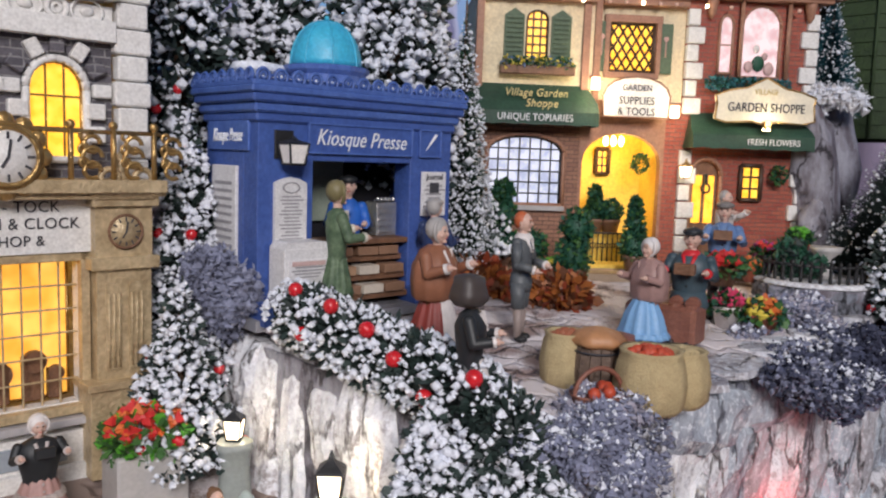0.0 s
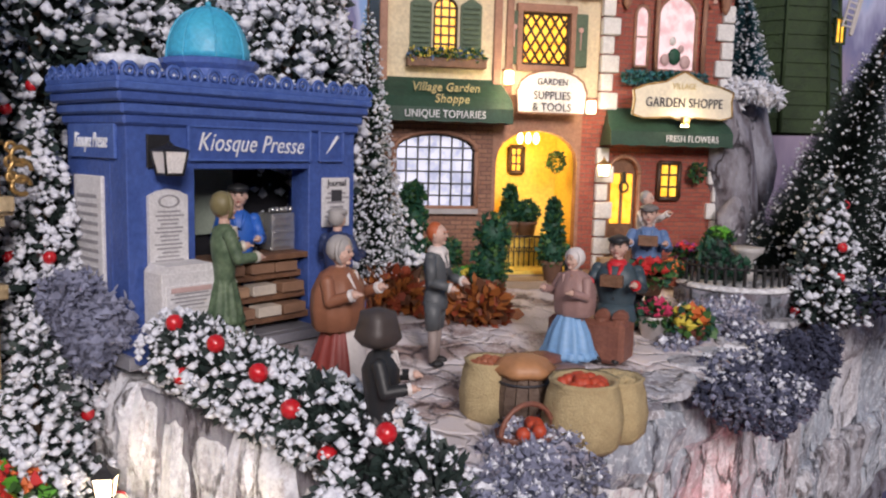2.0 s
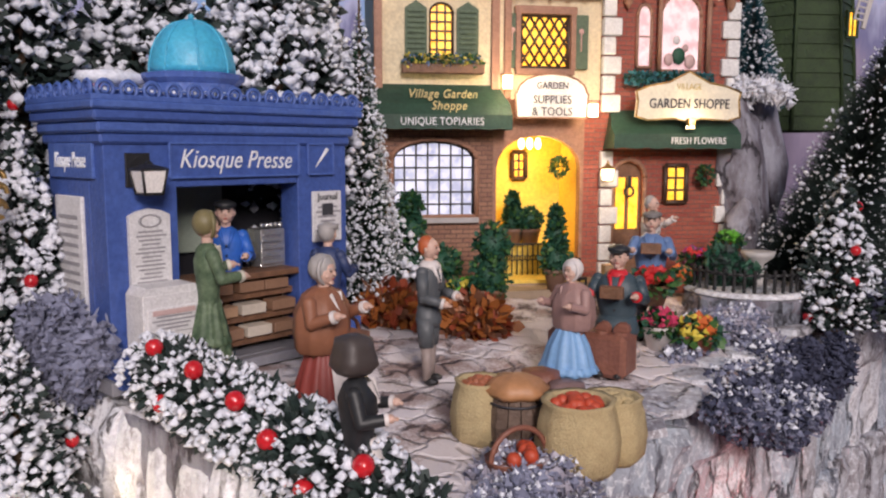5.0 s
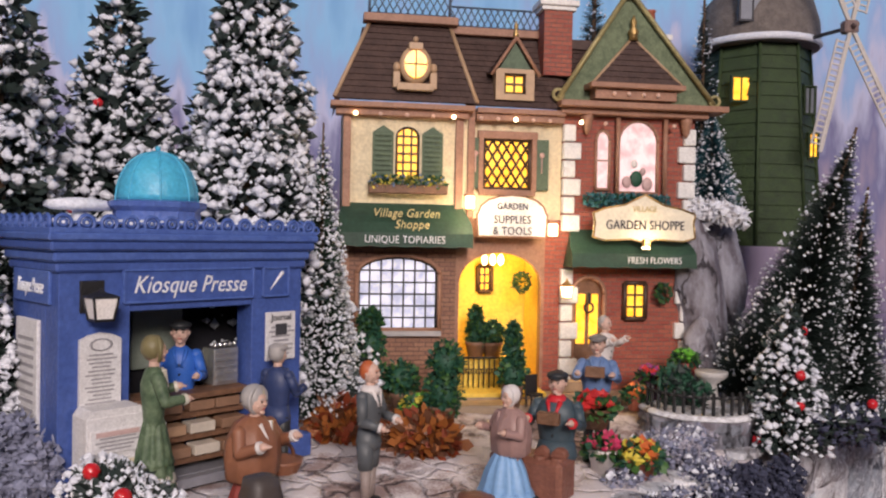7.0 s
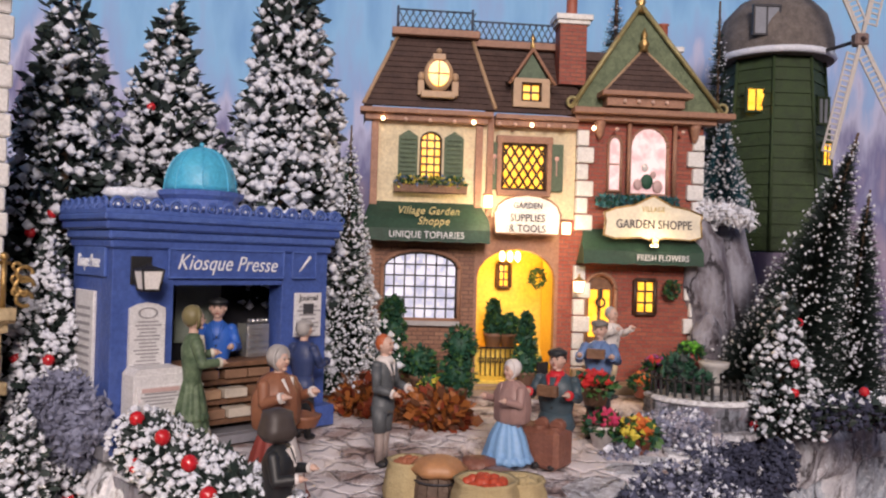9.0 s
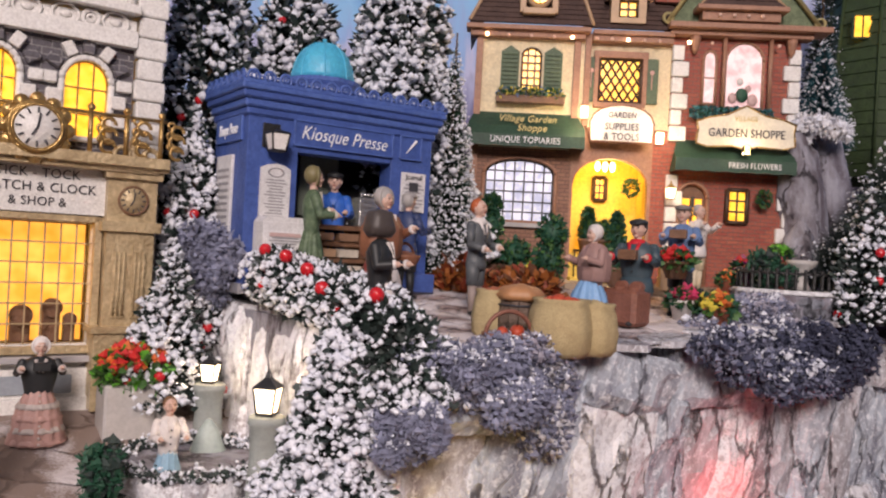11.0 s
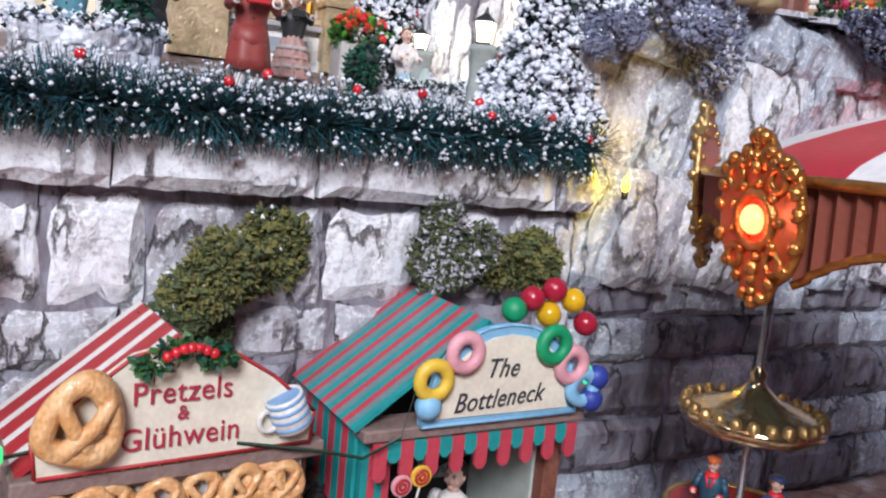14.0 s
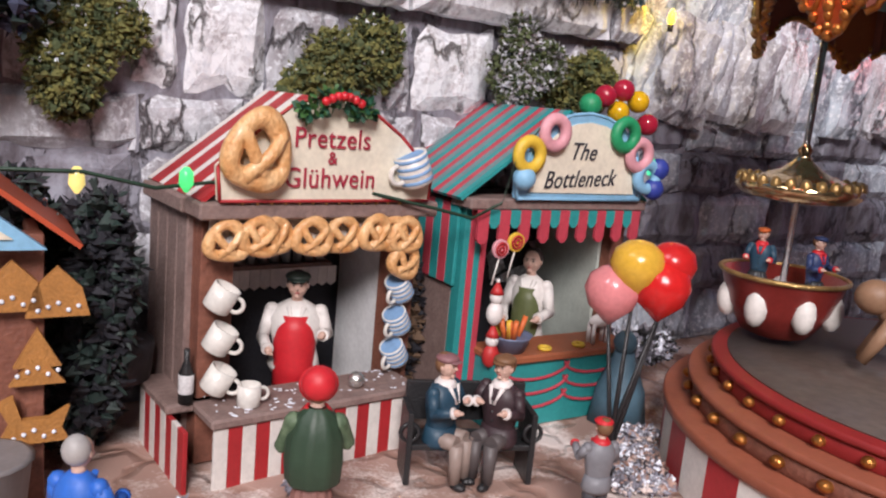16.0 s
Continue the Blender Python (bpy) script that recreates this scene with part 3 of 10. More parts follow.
# terrace wall behind the market: courses of rough blocks, the lower ones darkened for their shade, a snow-dusted ledge
# on top
terrace = wall_core("wall_terrace", -0.45, 0.176, 0.164, 0.30, MARKET_Z - 0.02, 0.236, ROCK_DARK, "grey retaining wall of rough stone blocks")
z = MARKET_Z
for row, hh in enumerate((0.036, 0.032, 0.028, 0.022, 0.04)):
    u = -0.42 - rs.uniform(0, 0.03)
    while u < 0.17:
        w = rs.uniform(0.03, 0.06) if row < 4 else rs.uniform(0.018, 0.045)
        w = min(w, 0.178 - u)
        if w > 0.008:
            lay(terrace, u + w / 2, z + hh / 2, w - 0.0012, hh - 0.0012, 0.1605 + rs.uniform(-0.0015, 0.0015), rs.random(),
                (ROCK_SNOWY if rs.random() < 0.7 else ROCK) if row == 4 else (ROCK_DARK if rs.random() < 0.65 else ROCK), 0.003)
        u += w
    z += hh
u = -0.42
while u < 0.172:
    w = min(rs.uniform(0.06, 0.12), 0.176 - u)
    if w > 0.01:
        lay(terrace, u + w / 2, 0.2225, w - 0.0008, 0.0215, 0.151, rs.random(), ROCK_SNOWY if u < 0.13 else ROCK, 0.0022, nx=13)
    u += w
# cliff under the plaza: leaning slabs above, flat courses below, darkened for their shade
cliff = wall_core("wall_cliff", 0.172, 0.75, 0.170, 0.21, MARKET_Z - 0.02, 0.312, ROCK_DARK, "grey cliff of upright weathered rock slabs")
z = MARKET_Z
for row, hh in enumerate((0.03, 0.026, 0.03, 0.022, 0.02)):
    u = 0.174
    while u < 0.72:
        w = rs.uniform(0.05, 0.1)
        lay(cliff, u + w / 2, z + hh / 2, w - 0.001, hh - 0.001, 0.166 + rs.uniform(-0.002, 0.001), rs.random(), rs.choice((ROCK_DARK, ROCK_BLUE, ROCK_DARK)), 0.003, nx=11)
        u += w
    z += hh
u = 0.168
while u < 0.72:
    w = rs.uniform(0.022, 0.05)
    mt = rs.choice((ROCK_BLUE, ROCK, ROCK_BLUE, ROCK_SNOWY))
    ln = rs.uniform(3, 22)
    lay(cliff, u + w / 2, 0.252, w + 0.004, 0.082, 0.163 + rs.uniform(-0.007, 0.003), rs.random(), mt, 0.0045, ln, nx=9, nz=13)
    u += w * 0.86
u = 0.170
while u < 0.72:
    w = rs.uniform(0.02, 0.045)
    lay(cliff, u + w / 2, 0.203, w + 0.003, 0.056, 0.159 + rs.uniform(-0.006, 0.003), rs.random(), rs.choice((ROCK_BLUE, ROCK, ROCK_BLUE, ROCK_SNOWY)), 0.0045, rs.uniform(-6, 16), nx=9, nz=9)
    u += w * 0.9
u = 0.176
while u < 0.72:
    w = rs.uniform(0.03, 0.06)
    lay(cliff, u + w / 2, 0.298, w, 0.028, 0.159 + rs.uniform(-0.006, 0.003), rs.random(), rs.choice((ROCK, ROCK_BLUE, ROCK)), 0.004, rs.uniform(0, 14), nx=9, nz=6)
    u += w * 0.95
# flank of the plaza above the square, lit by the lanterns
flank = wall_core("wall_flank", 0.168, 0.20, 0.17, 0.33, 0.236, 0.318, ROCK_DARK, "pale icy rock wall beside the lanterns")
v = 0.16
while v < 0.335:
    w = rs.uniform(0.014, 0.026)
    lay(flank, -(v + w / 2) * -1, 0.280, w + 0.001, 0.08, 0.166 + rs.uniform(-0.003, 0.002), rs.random(), ROCK_SNOWY, 0.004, rs.uniform(-4, 4), side=True, nz=9)
    v += w * 0.96
# flat flags along the plaza's edge
u = 0.24
while u < 0.5:
    w = rs.uniform(0.018, 0.04)
    fb = B()
    ring = [(w * 0.52 * math.cos(a) * rs.uniform(0.85, 1.1), 0.011 * math.sin(a) * rs.uniform(0.8, 1.2)) for a in [2 * math.pi * i / 9 for i in range(9)]]
    fb.add([(x, y, 0) for x, y in ring] + [(x * 0.95, y * 0.93, 0.0028) for x, y in ring] + [(0, 0, 0.0031)],
           [[i, (i + 1) % 9, 9 + (i + 1) % 9, 9 + i] for i in range(9)] + [[9 + i, 9 + (i + 1) % 9, 18] for i in range(9)])
    ob = new("flagstone", fb.mesh("flagstone", rs.choice((ROCK, ROCK_SNOWY))))
    ob.parent = cliff
    ob.matrix_local = pose(u + w / 2, 0.164 + rs.uniform(-0.004, 0.006), plaza_z(u, 0.164) - 0.0005, rs.uniform(-3, 3), rs.uniform(-3, 3), rs.uniform(-10, 10))
    u += w * 0.97


def backdrop_material():
    """Printed winter sky: blue above, pink and violet frosted woods below."""
    m = bpy.data.materials.new("printed_winter_sky")
    m.use_nodes = True
    nt = m.node_tree
    n, l = nt.nodes, nt.links
    p = n["Principled BSDF"]
    p.inputs["Roughness"].default_value = 0.55
    co, sep = n.new("ShaderNodeTexCoord"), n.new("ShaderNodeSeparateXYZ")
    l.new(co.outputs["Object"], sep.inputs[0])
    st = n.new("ShaderNodeMapping")
    st.inputs["Scale"].default_value = (1.0, 1.0, 0.22)
    l.new(co.outputs["Object"], st.inputs["Vector"])
    tw, cl = n.new("ShaderNodeTexNoise"), n.new("ShaderNodeTexNoise")
    tw.inputs["Scale"].default_value, tw.inputs["Detail"].default_value = 42, 9
    cl.inputs["Scale"].default_value, cl.inputs["Detail"].default_value = 5, 4
    l.new(st.outputs[0], tw.inputs["Vector"])
    l.new(co.outputs["Object"], cl.inputs["Vector"])
    hgt = n.new("ShaderNodeMath")
    hgt.operation = "MULTIPLY_ADD"
    hgt.inputs[1].default_value = 0.30
    l.new(tw.outputs["Fac"], hgt.inputs[0])
    l.new(sep.outputs["Z"], hgt.inputs[2])
    h2 = n.new("ShaderNodeMath")
    h2.operation = "MULTIPLY_ADD"
    h2.inputs[1].default_value = 0.34
    l.new(cl.outputs["Fac"], h2.inputs[0])
    l.new(hgt.outputs[0], h2.inputs[2])
    r = n.new("ShaderNodeValToRGB")
    mp = n.new("ShaderNodeMapRange")
    mp.inputs["From Min"].default_value, mp.inputs["From Max"].default_value = 0.55, 1.05
    l.new(h2.outputs[0], mp.inputs["Value"])
    l.new(mp.outputs[0], r.inputs["Fac"])
    e = r.color_ramp.elements
    e[0].position, e[0].color = 0.0, (0.09, 0.09, 0.2, 1)
    e[1].position, e[1].color = 1.0, (0.08, 0.30, 0.66, 1)
    for pos, c in ((0.22, (0.15, 0.12, 0.24, 1)), (0.42, (0.36, 0.29, 0.42, 1)), (0.5, (0.17, 0.17, 0.36, 1)), (0.58, (0.50, 0.52, 0.74, 1)), (0.64, (0.26, 0.42, 0.74, 1)), (0.76, (0.22, 0.52, 0.84, 1))):
        q = e.new(pos)
        q.color = c
    l.new(r.outputs["Color"], p.inputs["Base Color"])
    return m


SKY = backdrop_material()
b = B()
cols = []
for i in range(41):
    a = radians(200 - 4.6 * i)
    cols.append((0.08 + 0.80 * math.cos(a), 0.10 + 0.68 * max(-0.15, math.sin(a))))
b.add([(x, y, z) for z in (-0.05, 1.2) for x, y in cols], [[i, i + 1, 41 + i + 1, 41 + i] for i in range(40)], 0, True)
solid("backdrop", b, SKY, Matrix(), "printed winter sky sheet, blue with frosted pink woods", "backdrop", kind="structure")

PLASTER = material("dim_plaster", (0.22, 0.205, 0.2), 0.8, None, 6, 0.4, 0.1)
FLOORING = material("brown_floor", (0.2, 0.13, 0.09), 0.5, None, 8, 0.5, 0.1)
for nm, c, s, mt, lb in (("floor", (0, -0.5, -0.72), (4.4, 4.4, 0.04), FLOORING, "plain brown room floor"),
                         ("ceiling", (0, -0.5, 1.72), (4.4, 4.4, 0.04), PLASTER, "plain dim room ceiling"),
                         ("wall_south", (0, -2.7, 0.5), (4.4, 0.05, 2.4), PLASTER, "plain dim room wall"),
                         ("wall_north", (0, 1.7, 0.5), (4.4, 0.05, 2.4), PLASTER, "plain dim room wall"),
                         ("wall_east", (2.2, -0.5, 0.5), (0.05, 4.35, 2.4), PLASTER, "plain dim room wall"),
                         ("wall_west", (-2.2, -0.5, 0.5), (0.05, 4.35, 2.4), PLASTER, "plain dim room wall")):
    b = B()
    b.box((0, 0, 0), s, b=0.002)
    solid(nm, b, mt, pose(*c), lb, nm.split("_")[0], kind="structure")


# ---- kiosk ----
def lantern(parent, place, s, mats=(BLACK, DULL_GLASS), post=0.0, name="lantern", wide=1.0):
    """Square tapered lantern hanging or standing at place, s tall."""
    b = B(Matrix.Translation(place) @ Matrix.Diagonal((wide, wide, 1, 1)) @ pose(0, 0, 0, 0, 0, 45))
    b.lathe([(0.30 * s, 0), (0.33 * s, 0.05 * s), (0.30 * s, 0.08 * s)], 4, smooth=False)
    low = 0.5 if wide > 1.0 else 1.0
    b.lathe([(0.44 * s, 0.68 * s), (0.42 * s, 0.73 * s)] + [(q * s, (0.73 + low * (z - 0.73)) * s) for q, z in ((0.16, 0.90), (0.10, 0.95), (0.09, 1.0), (0.02, 1.16))], 4, smooth=False)
    for i in range(4):
        a = math.pi / 2 * i
        b.tube((0.29 * s * math.cos(a), 0.29 * s * math.sin(a), 0.05 * s), (0.40 * s * math.cos(a), 0.40 * s * math.sin(a), 0.68 * s), 0.03 * s, n=5)
    if post:
        b.tube((0, 0, -post), (0, 0, 0), 0.07 * s, n=8)
    fr = part(name, b, mats[0], parent)
    b = B(Matrix.Translation(place) @ Matrix.Diagonal((wide, wide, 1, 1)) @ pose(0, 0, 0, 0, 0, 45))
    b.lathe([(0.28 * s, 0.07 * s), (0.395 * s, 0.67 * s)], 4, smooth=False)
    part("glass", b, mats[1], fr, "pale glass pane")
    return fr


def newspaper_bars(b, x0, x1, z0, z1, y, rows, mat):
    for i in range(rows):
        zz = z1 - (i + 0.5) * (z1 - z0) / rows
        b.box(((x0 + x1) / 2 + 0.0004 * math.sin(i * 2.1), y, zz), ((x1 - x0) * (0.75 + 0.2 * math.sin(i * 1.7)), 0.0002, (z1 - z0) / rows * 0.45), mat, 0.00005)


def kiosk():
    z0 = 0.3265
    t = thing("newspaper_kiosk", at_uv(0.166, 0.298, z0), "bright blue press kiosk with turquoise dome and crested cornice", "kiosk")
    w, d, h = 0.1075, 0.046, 0.084
    L, R = 0.0268, 0.0815
    b = B()
    b.box((w / 2, d / 2 - 0.001, 0.001), (w + 0.006, d + 0.008, 0.005))
    b.box((0.054, -0.004, 0.0012), (0.062, 0.012, 0.004))
    part("plinth", b, paint("grey_step", (0.25, 0.25, 0.28)), t, "grey stone step")
    for nm, x0, x1 in (("left_pillar", 0, L), ("right_pillar", R, w)):
        b = B()
        b.box(((x0 + x1) / 2, 0.006, h / 2 + 0.002), (x1 - x0, 0.012, h))
        b.box(((x0 + x1) / 2, -0.0006, 0.006), (x1 - x0 + 0.002, 0.015, 0.01))
        part("pillar", b, BLUE, t)
    b = B()
    b.box((w / 2, 0.006, 0.078), (R - L + 0.0004, 0.0116, 0.016))
    part("lintel", b, BLUE, t)
    for x in (0.002, w - 0.002):
        b = B()
        b.box((x, d / 2 + 0.006, h / 2 + 0.002), (0.004, d - 0.012, h))
        part("side_wall", b, BLUE, t)
    # near-black so the kiosk's inner shade sits in the wall colour
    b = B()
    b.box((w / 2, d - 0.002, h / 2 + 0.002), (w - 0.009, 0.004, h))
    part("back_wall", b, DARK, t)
    # sign board with raised frame
    def frame_panel(x0, x1, zz0, zz1):
        q = B()
        q.box(((x0 + x1) / 2, -0.0004, (zz0 + zz1) / 2), (x1 - x0, 0.0014, zz1 - zz0), 0)
        e = 0.0009
        for bx in (((x0 + x1) / 2, zz0, x1 - x0, e), ((x0 + x1) / 2, zz1, x1 - x0, e), (x0, (zz0 + zz1) / 2, e, zz1 - zz0), (x1, (zz0 + zz1) / 2, e, zz1 - zz0)):
            q.box((bx[0], -0.0012, bx[1]), (bx[2], 0.0012, bx[3]), 1)
        return q
    s = part("sign_panel", frame_panel(0.0238, 0.0812, 0.0735, 0.086), [BLUE, BLUE_LIGHT], t)
    words("Kiosque Presse", 0.0098, paint("white_lettering", (0.85, 0.87, 0.9)), s, pose(0.0522, -0.0014, 0.0797, 0, 1.0, 0), 0.35, wide=0.78)
    s = part("quill_panel", frame_panel(0.0862, 0.0995, 0.0735, 0.086), [BLUE, BLUE_LIGHT], t)
    b = B()
    b.tube((0.090, -0.0014, 0.0765), (0.0962, -0.0014, 0.084), 0.0002, 0.0009, 6)
    part("quill", b, paint("white_lettering", (0.85, 0.87, 0.9)), s)
    b = B()
    b.box((-0.0006, 0.024, 0.0797), (0.0014, 0.036, 0.0125))
    s = part("side_panel", b, BLUE_LIGHT, t)
    words("Kiosque Presse", 0.008, paint("white_lettering", (0.85, 0.87, 0.9)), s, pose(-0.0015, 0.024, 0.0797, 0, 0, -90), 0.35, wide=0.5)
    # cornice
    for k, (o, zz, hh) in enumerate(((0.0015, 0.0875, 0.004), (0.0028, 0.0915, 0.0042), (0.0045, 0.0955, 0.004), (0.0056, 0.0988, 0.003))):
        b = B()
        b.box((w / 2, d / 2, zz), (w + 2 * o, d + 2 * o, hh), b=0.0009)
        part("cornice_moulding", b, BLUE_LIGHT if k % 2 else BLUE, t)
    # crest of scrolls
    sc = B()
    sc.torus((0, 0, 0.0032), 0.0029, 0.0008, n=14, k=5)
    sc.torus((0, 0, 0.0034), 0.0013, 0.0006, n=10, k=5)
    sc.torus((0.0043, 0, 0.0020), 0.0016, 0.0006, n=10, k=5)
    sc.box((0.0, 0, 0.0006), (0.0088, 0.0016, 0.002))
    me = sc.mesh("crest_scroll", BLUE_LIGHT)
    o = 0.0044
    n1, n2 = 14, 7
    for i in range(n1):
        for y in (-o, d + o):
            ob = new("crest_scroll", me)
            ob.parent, ob.location = t, (-o + (w + 2 * o) * (i + 0.5) / n1, y, 0.1005)
    for i in range(n2):
        for x in (-o, w + o):
            ob = new("crest_scroll", me)
            ob.parent = t
            ob.matrix_local = pose(x, -o + (d + 2 * o) * (i + 0.5) / n2, 0.1005, 0, 0, 90)
    b = B()
    b.box((w / 2, d / 2, 0.1015), (w + 0.006, d + 0.006, 0.004))
    part("roof", b, BLUE, t)
    b = B()
    for i in range(60):
        x, y = rs.uniform(0.002, w - 0.002), rs.uniform(0.002, d - 0.002)
        b.ball((x, y, 0.1035), (rs.uniform(0.004, 0.009), rs.uniform(0.004, 0.008), 0.0022), 8)
    part("roof_snow", b, SNOW, t, "white snow lying on the roof")
    # dome
    cx, cy = 0.0525, 0.030
    b = B()
    b.lathe([(0.0205, 0.101), (0.0185, 0.1035), (0.0180, 0.1095), (0.0205, 0.1115), (0.0208, 0.1135), (0.0175, 0.1142)], 12, (cx, cy, 0), smooth=False)
    part("drum", b, BLUE_LIGHT, t)
    b = B()
    prof = [(0.0168 * math.cos(a) ** 0.85, 0.1138 + 0.0215 * math.sin(a)) for a in [math.pi / 2 * i / 12 for i in range(12)]] + [(0.0008, 0.1356)]
    b.lathe(prof, 32, (cx, cy, 0))
    dm = part("dome", b, DOME, t, "turquoise speckled dome")
    for i in range(8):
        a = math.pi / 4 * i + 0.39
        b = B()
        pts = [Vector((cx + (r + 0.0002) * math.cos(a), cy + (r + 0.0002) * math.sin(a), zz)) for r, zz in prof]
        for p0, p1 in zip(pts, pts[1:]):
            b.tube(p0, p1, 0.0004, n=5, caps=False)
        part("rib", b, DOME, dm)
    b = B()
    b.ball((cx, cy, 0.1368), 0.0013, 8)
    part("finial", b, DOME, dm)
    b = B()
    b.lathe([(0.001, 0.109), (0.010, 0.1095), (0.0125, 0.111), (0.011, 0.1135), (0.004, 0.1145), (0.0005, 0.1148)], 16, (0.024, d - 0.004, 0), sx=1.2, sy=0.7, wave=3, amp=0.06)
    b.tube((0.024, d - 0.004, 0.102), (0.024, d - 0.004, 0.110), 0.003, n=8)
    part("snow_cap", b, SNOW, t, "rounded white snow cap behind the dome")
    # posters
    b = B()
    b.prism([(0.0070, 0.0345), (0.0225, 0.0345), (0.0225, 0.0605), (0.0190, 0.0622), (0.0148, 0.0630), (0.0105, 0.0622), (0.0070, 0.0605)], -0.0022, -0.0004)
    s = part("poster", b, PAPER, t, "white framed printed poster")
    b = B()
    newspaper_bars(b, 0.0088, 0.0208, 0.036, 0.0555, -0.0023, 13, 0)
    b.torus((0.0148, -0.0023, 0.0585), 0.0022, 0.0003, n=12, k=4, sx=1.8)
    part("print", b, GREY_PRINT, s)
    b = B()
    b.box((0.0955, -0.0012, 0.0555), (0.0155, 0.0014, 0.0215))
    s = part("news_sheet", b, PAPER, t, "white newspaper front page")
    words("Journal", 0.0042, INK, s, pose(0.0955, -0.0021, 0.0638), wide=0.85)
    b = B()
    newspaper_bars(b, 0.0885, 0.1025, 0.0465, 0.0605, -0.002, 7, 0)
    b.box((0.0955, -0.002, 0.0585), (0.006, 0.0003, 0.005), 1)
    part("print", b, [GREY_PRINT, INK], s)
    for yy in (0.027,):
        b = B()
        b.box((-0.0008, yy, 0.042), (0.0016, 0.022, 0.05))
        s = part("side_poster", b, PAPER, t, "white printed side poster")
        b = B(pose(0, 0, 0, 0, 0, 0))
        for i in range(12):
            b.box((-0.0017, yy, 0.022 + i * 0.0034), (0.0003, 0.016, 0.0014), 0, 0.00005)
        part("print", b, GREY_PRINT, s)
    # lamp on the pillar
    lantern(t, (0.0118, -0.0085, 0.0680), 0.0128, wide=1.25)
    b = B()
    b.tube((0.0118, 0.0, 0.0765), (0.0118, -0.007, 0.0785), 0.0010, n=6)
    b.box((0.0118, -0.0006, 0.0765), (0.009, 0.0012, 0.012))
    part("lamp_bracket", b, BLACK, t)
    # inside: counter, newspaper shelves, stove
    b = B()
    b.box((0.054, 0.008, 0.0335), (0.0546, 0.016, 0.0025))
    part("counter", b, WOOD, t, "brown wooden counter")
    for i in range(3):
        b = B()
        b.box((0.054, 0.0035 + 0.003 * i, 0.008 + 0.0085 * i), (0.0546, 0.0095, 0.0028))
        sh = part("shelf", b, WOOD, t, "brown wooden step shelf")
        for j in range(4):
            b = B()
            b.box((0.032 + 0.0135 * j + rs.uniform(-0.001, 0.001), 0.0005 + 0.003 * i, 0.0117 + 0.0085 * i), (0.0115, 0.0075, 0.0042), 0)
            part("folded_newspaper", b, paint(*rs.choice((("tan_paper", (0.45, 0.28, 0.17)), ("pale_paper", (0.62, 0.55, 0.46)), ("brown_paper", (0.28, 0.16, 0.1))))), sh)
    b = B()
    b.box((0.054, 0.014, 0.0165), (0.0545, 0.004, 0.031))
    part("counter_front", b, WOOD, t)
    b = B()
    b.box((0.0735, 0.012, 0.043), (0.012, 0.01, 0.016), 0)
    for i in range(5):
        b.box((0.0735, 0.0066, 0.037 + 0.003 * i), (0.0105, 0.0008, 0.0009), 0)
    for i in range(5):
        b.ball((0.069 + 0.0023 * i, 0.0085, 0.0525), 0.0012, 6)
    part("cash_register", b, SILVER, t, "ornate silver cash register")
    b = B()
    b.box((0.058, d - 0.006, 0.058), (0.024, 0.002, 0.036))
    part("wall_picture", b, paint("dull_green", (0.34, 0.40, 0.33)), t)
    return t


kiosk()


def news_box():
    t = thing("newspaper_dispenser", at_uv(0.1705, 0.2845, 0.3245), "pale box of printed newspapers beside the kiosk", "newspaper box")
    b = B()
    b.box((0.011, 0.005, 0.018), (0.0222, 0.0125, 0.036))
    part("body", b, PAPER, t)
    b = B()
    b.prism([(0.0, 0.036), (0.022, 0.036), (0.02, 0.0385), (0.002, 0.0385)], -0.001, 0.011)
    part("lid", b, PAPER, t)
    for k, (c, z) in enumerate(((paint("pink_print", (0.6, 0.42, 0.4)), 0.027), (paint("yellow_print", (0.62, 0.55, 0.4)), 0.016), (paint("blue_print", (0.45, 0.5, 0.58)), 0.006))):
        b = B()
        b.box((0.011, -0.0016, z), (0.0195, 0.0008, 0.0088))
        s = part("front_page", b, PAPER, t)
        b = B()
        newspaper_bars(b, 0.002, 0.02, z - 0.0035, z + 0.002, -0.0022, 4, 0)
        b.box((0.011, -0.0022, z + 0.0028), (0.016, 0.0003, 0.0018), 1)
        part("print", b, [GREY_PRINT, c], s)


news_box()


# ---- trees ----
def pl(x, y, dz=0.0):
    return (x, y, plaza_xy(x, y) + dz)


FIR = "dark green fir tree thickly flocked with white snow"
flocked_tree("snowy_fir", pl(-0.160, 0.50), 0.218, 0.046, 1, FIR, 0.45, 0, leaf=5000)
flocked_tree("snowy_fir", pl(-0.101, 0.475), 0.226, 0.058, 2, FIR, 1.15, 6, leaf=6000)
flocked_tree("snowy_fir", pl(-0.030, 0.468), 0.262, 0.056, 3, FIR, 1.15, 5, leaf=6500)
flocked_tree("snowy_fir", pl(-0.060, 0.56), 0.21, 0.07, 4, FIR, 0.7, 0, leaf=2600)
flocked_tree("snowy_fir", (-0.135, 0.415, 0.30), 0.25, 0.055, 5, FIR, 0.9, 3, leaf=5500)
flocked_tree("slender_snowy_fir", (-0.1135, 0.358, 0.292), 0.126, 0.027, 6, "slender dark fir with heavy white flock", 1.3, 6, leaf=3600)
flocked_tree("small_snowy_fir", (-0.1035, 0.318, 0.272), 0.076, 0.0225, 7, "small conical fir with white flock and red berries", 0.9, 7, leaf=2200)
flocked_tree("berry_fir", pl(0.247, 0.426), 0.080, 0.022, 8, "small fir with white flock and red berries", 0.42, 9, leaf=2600)
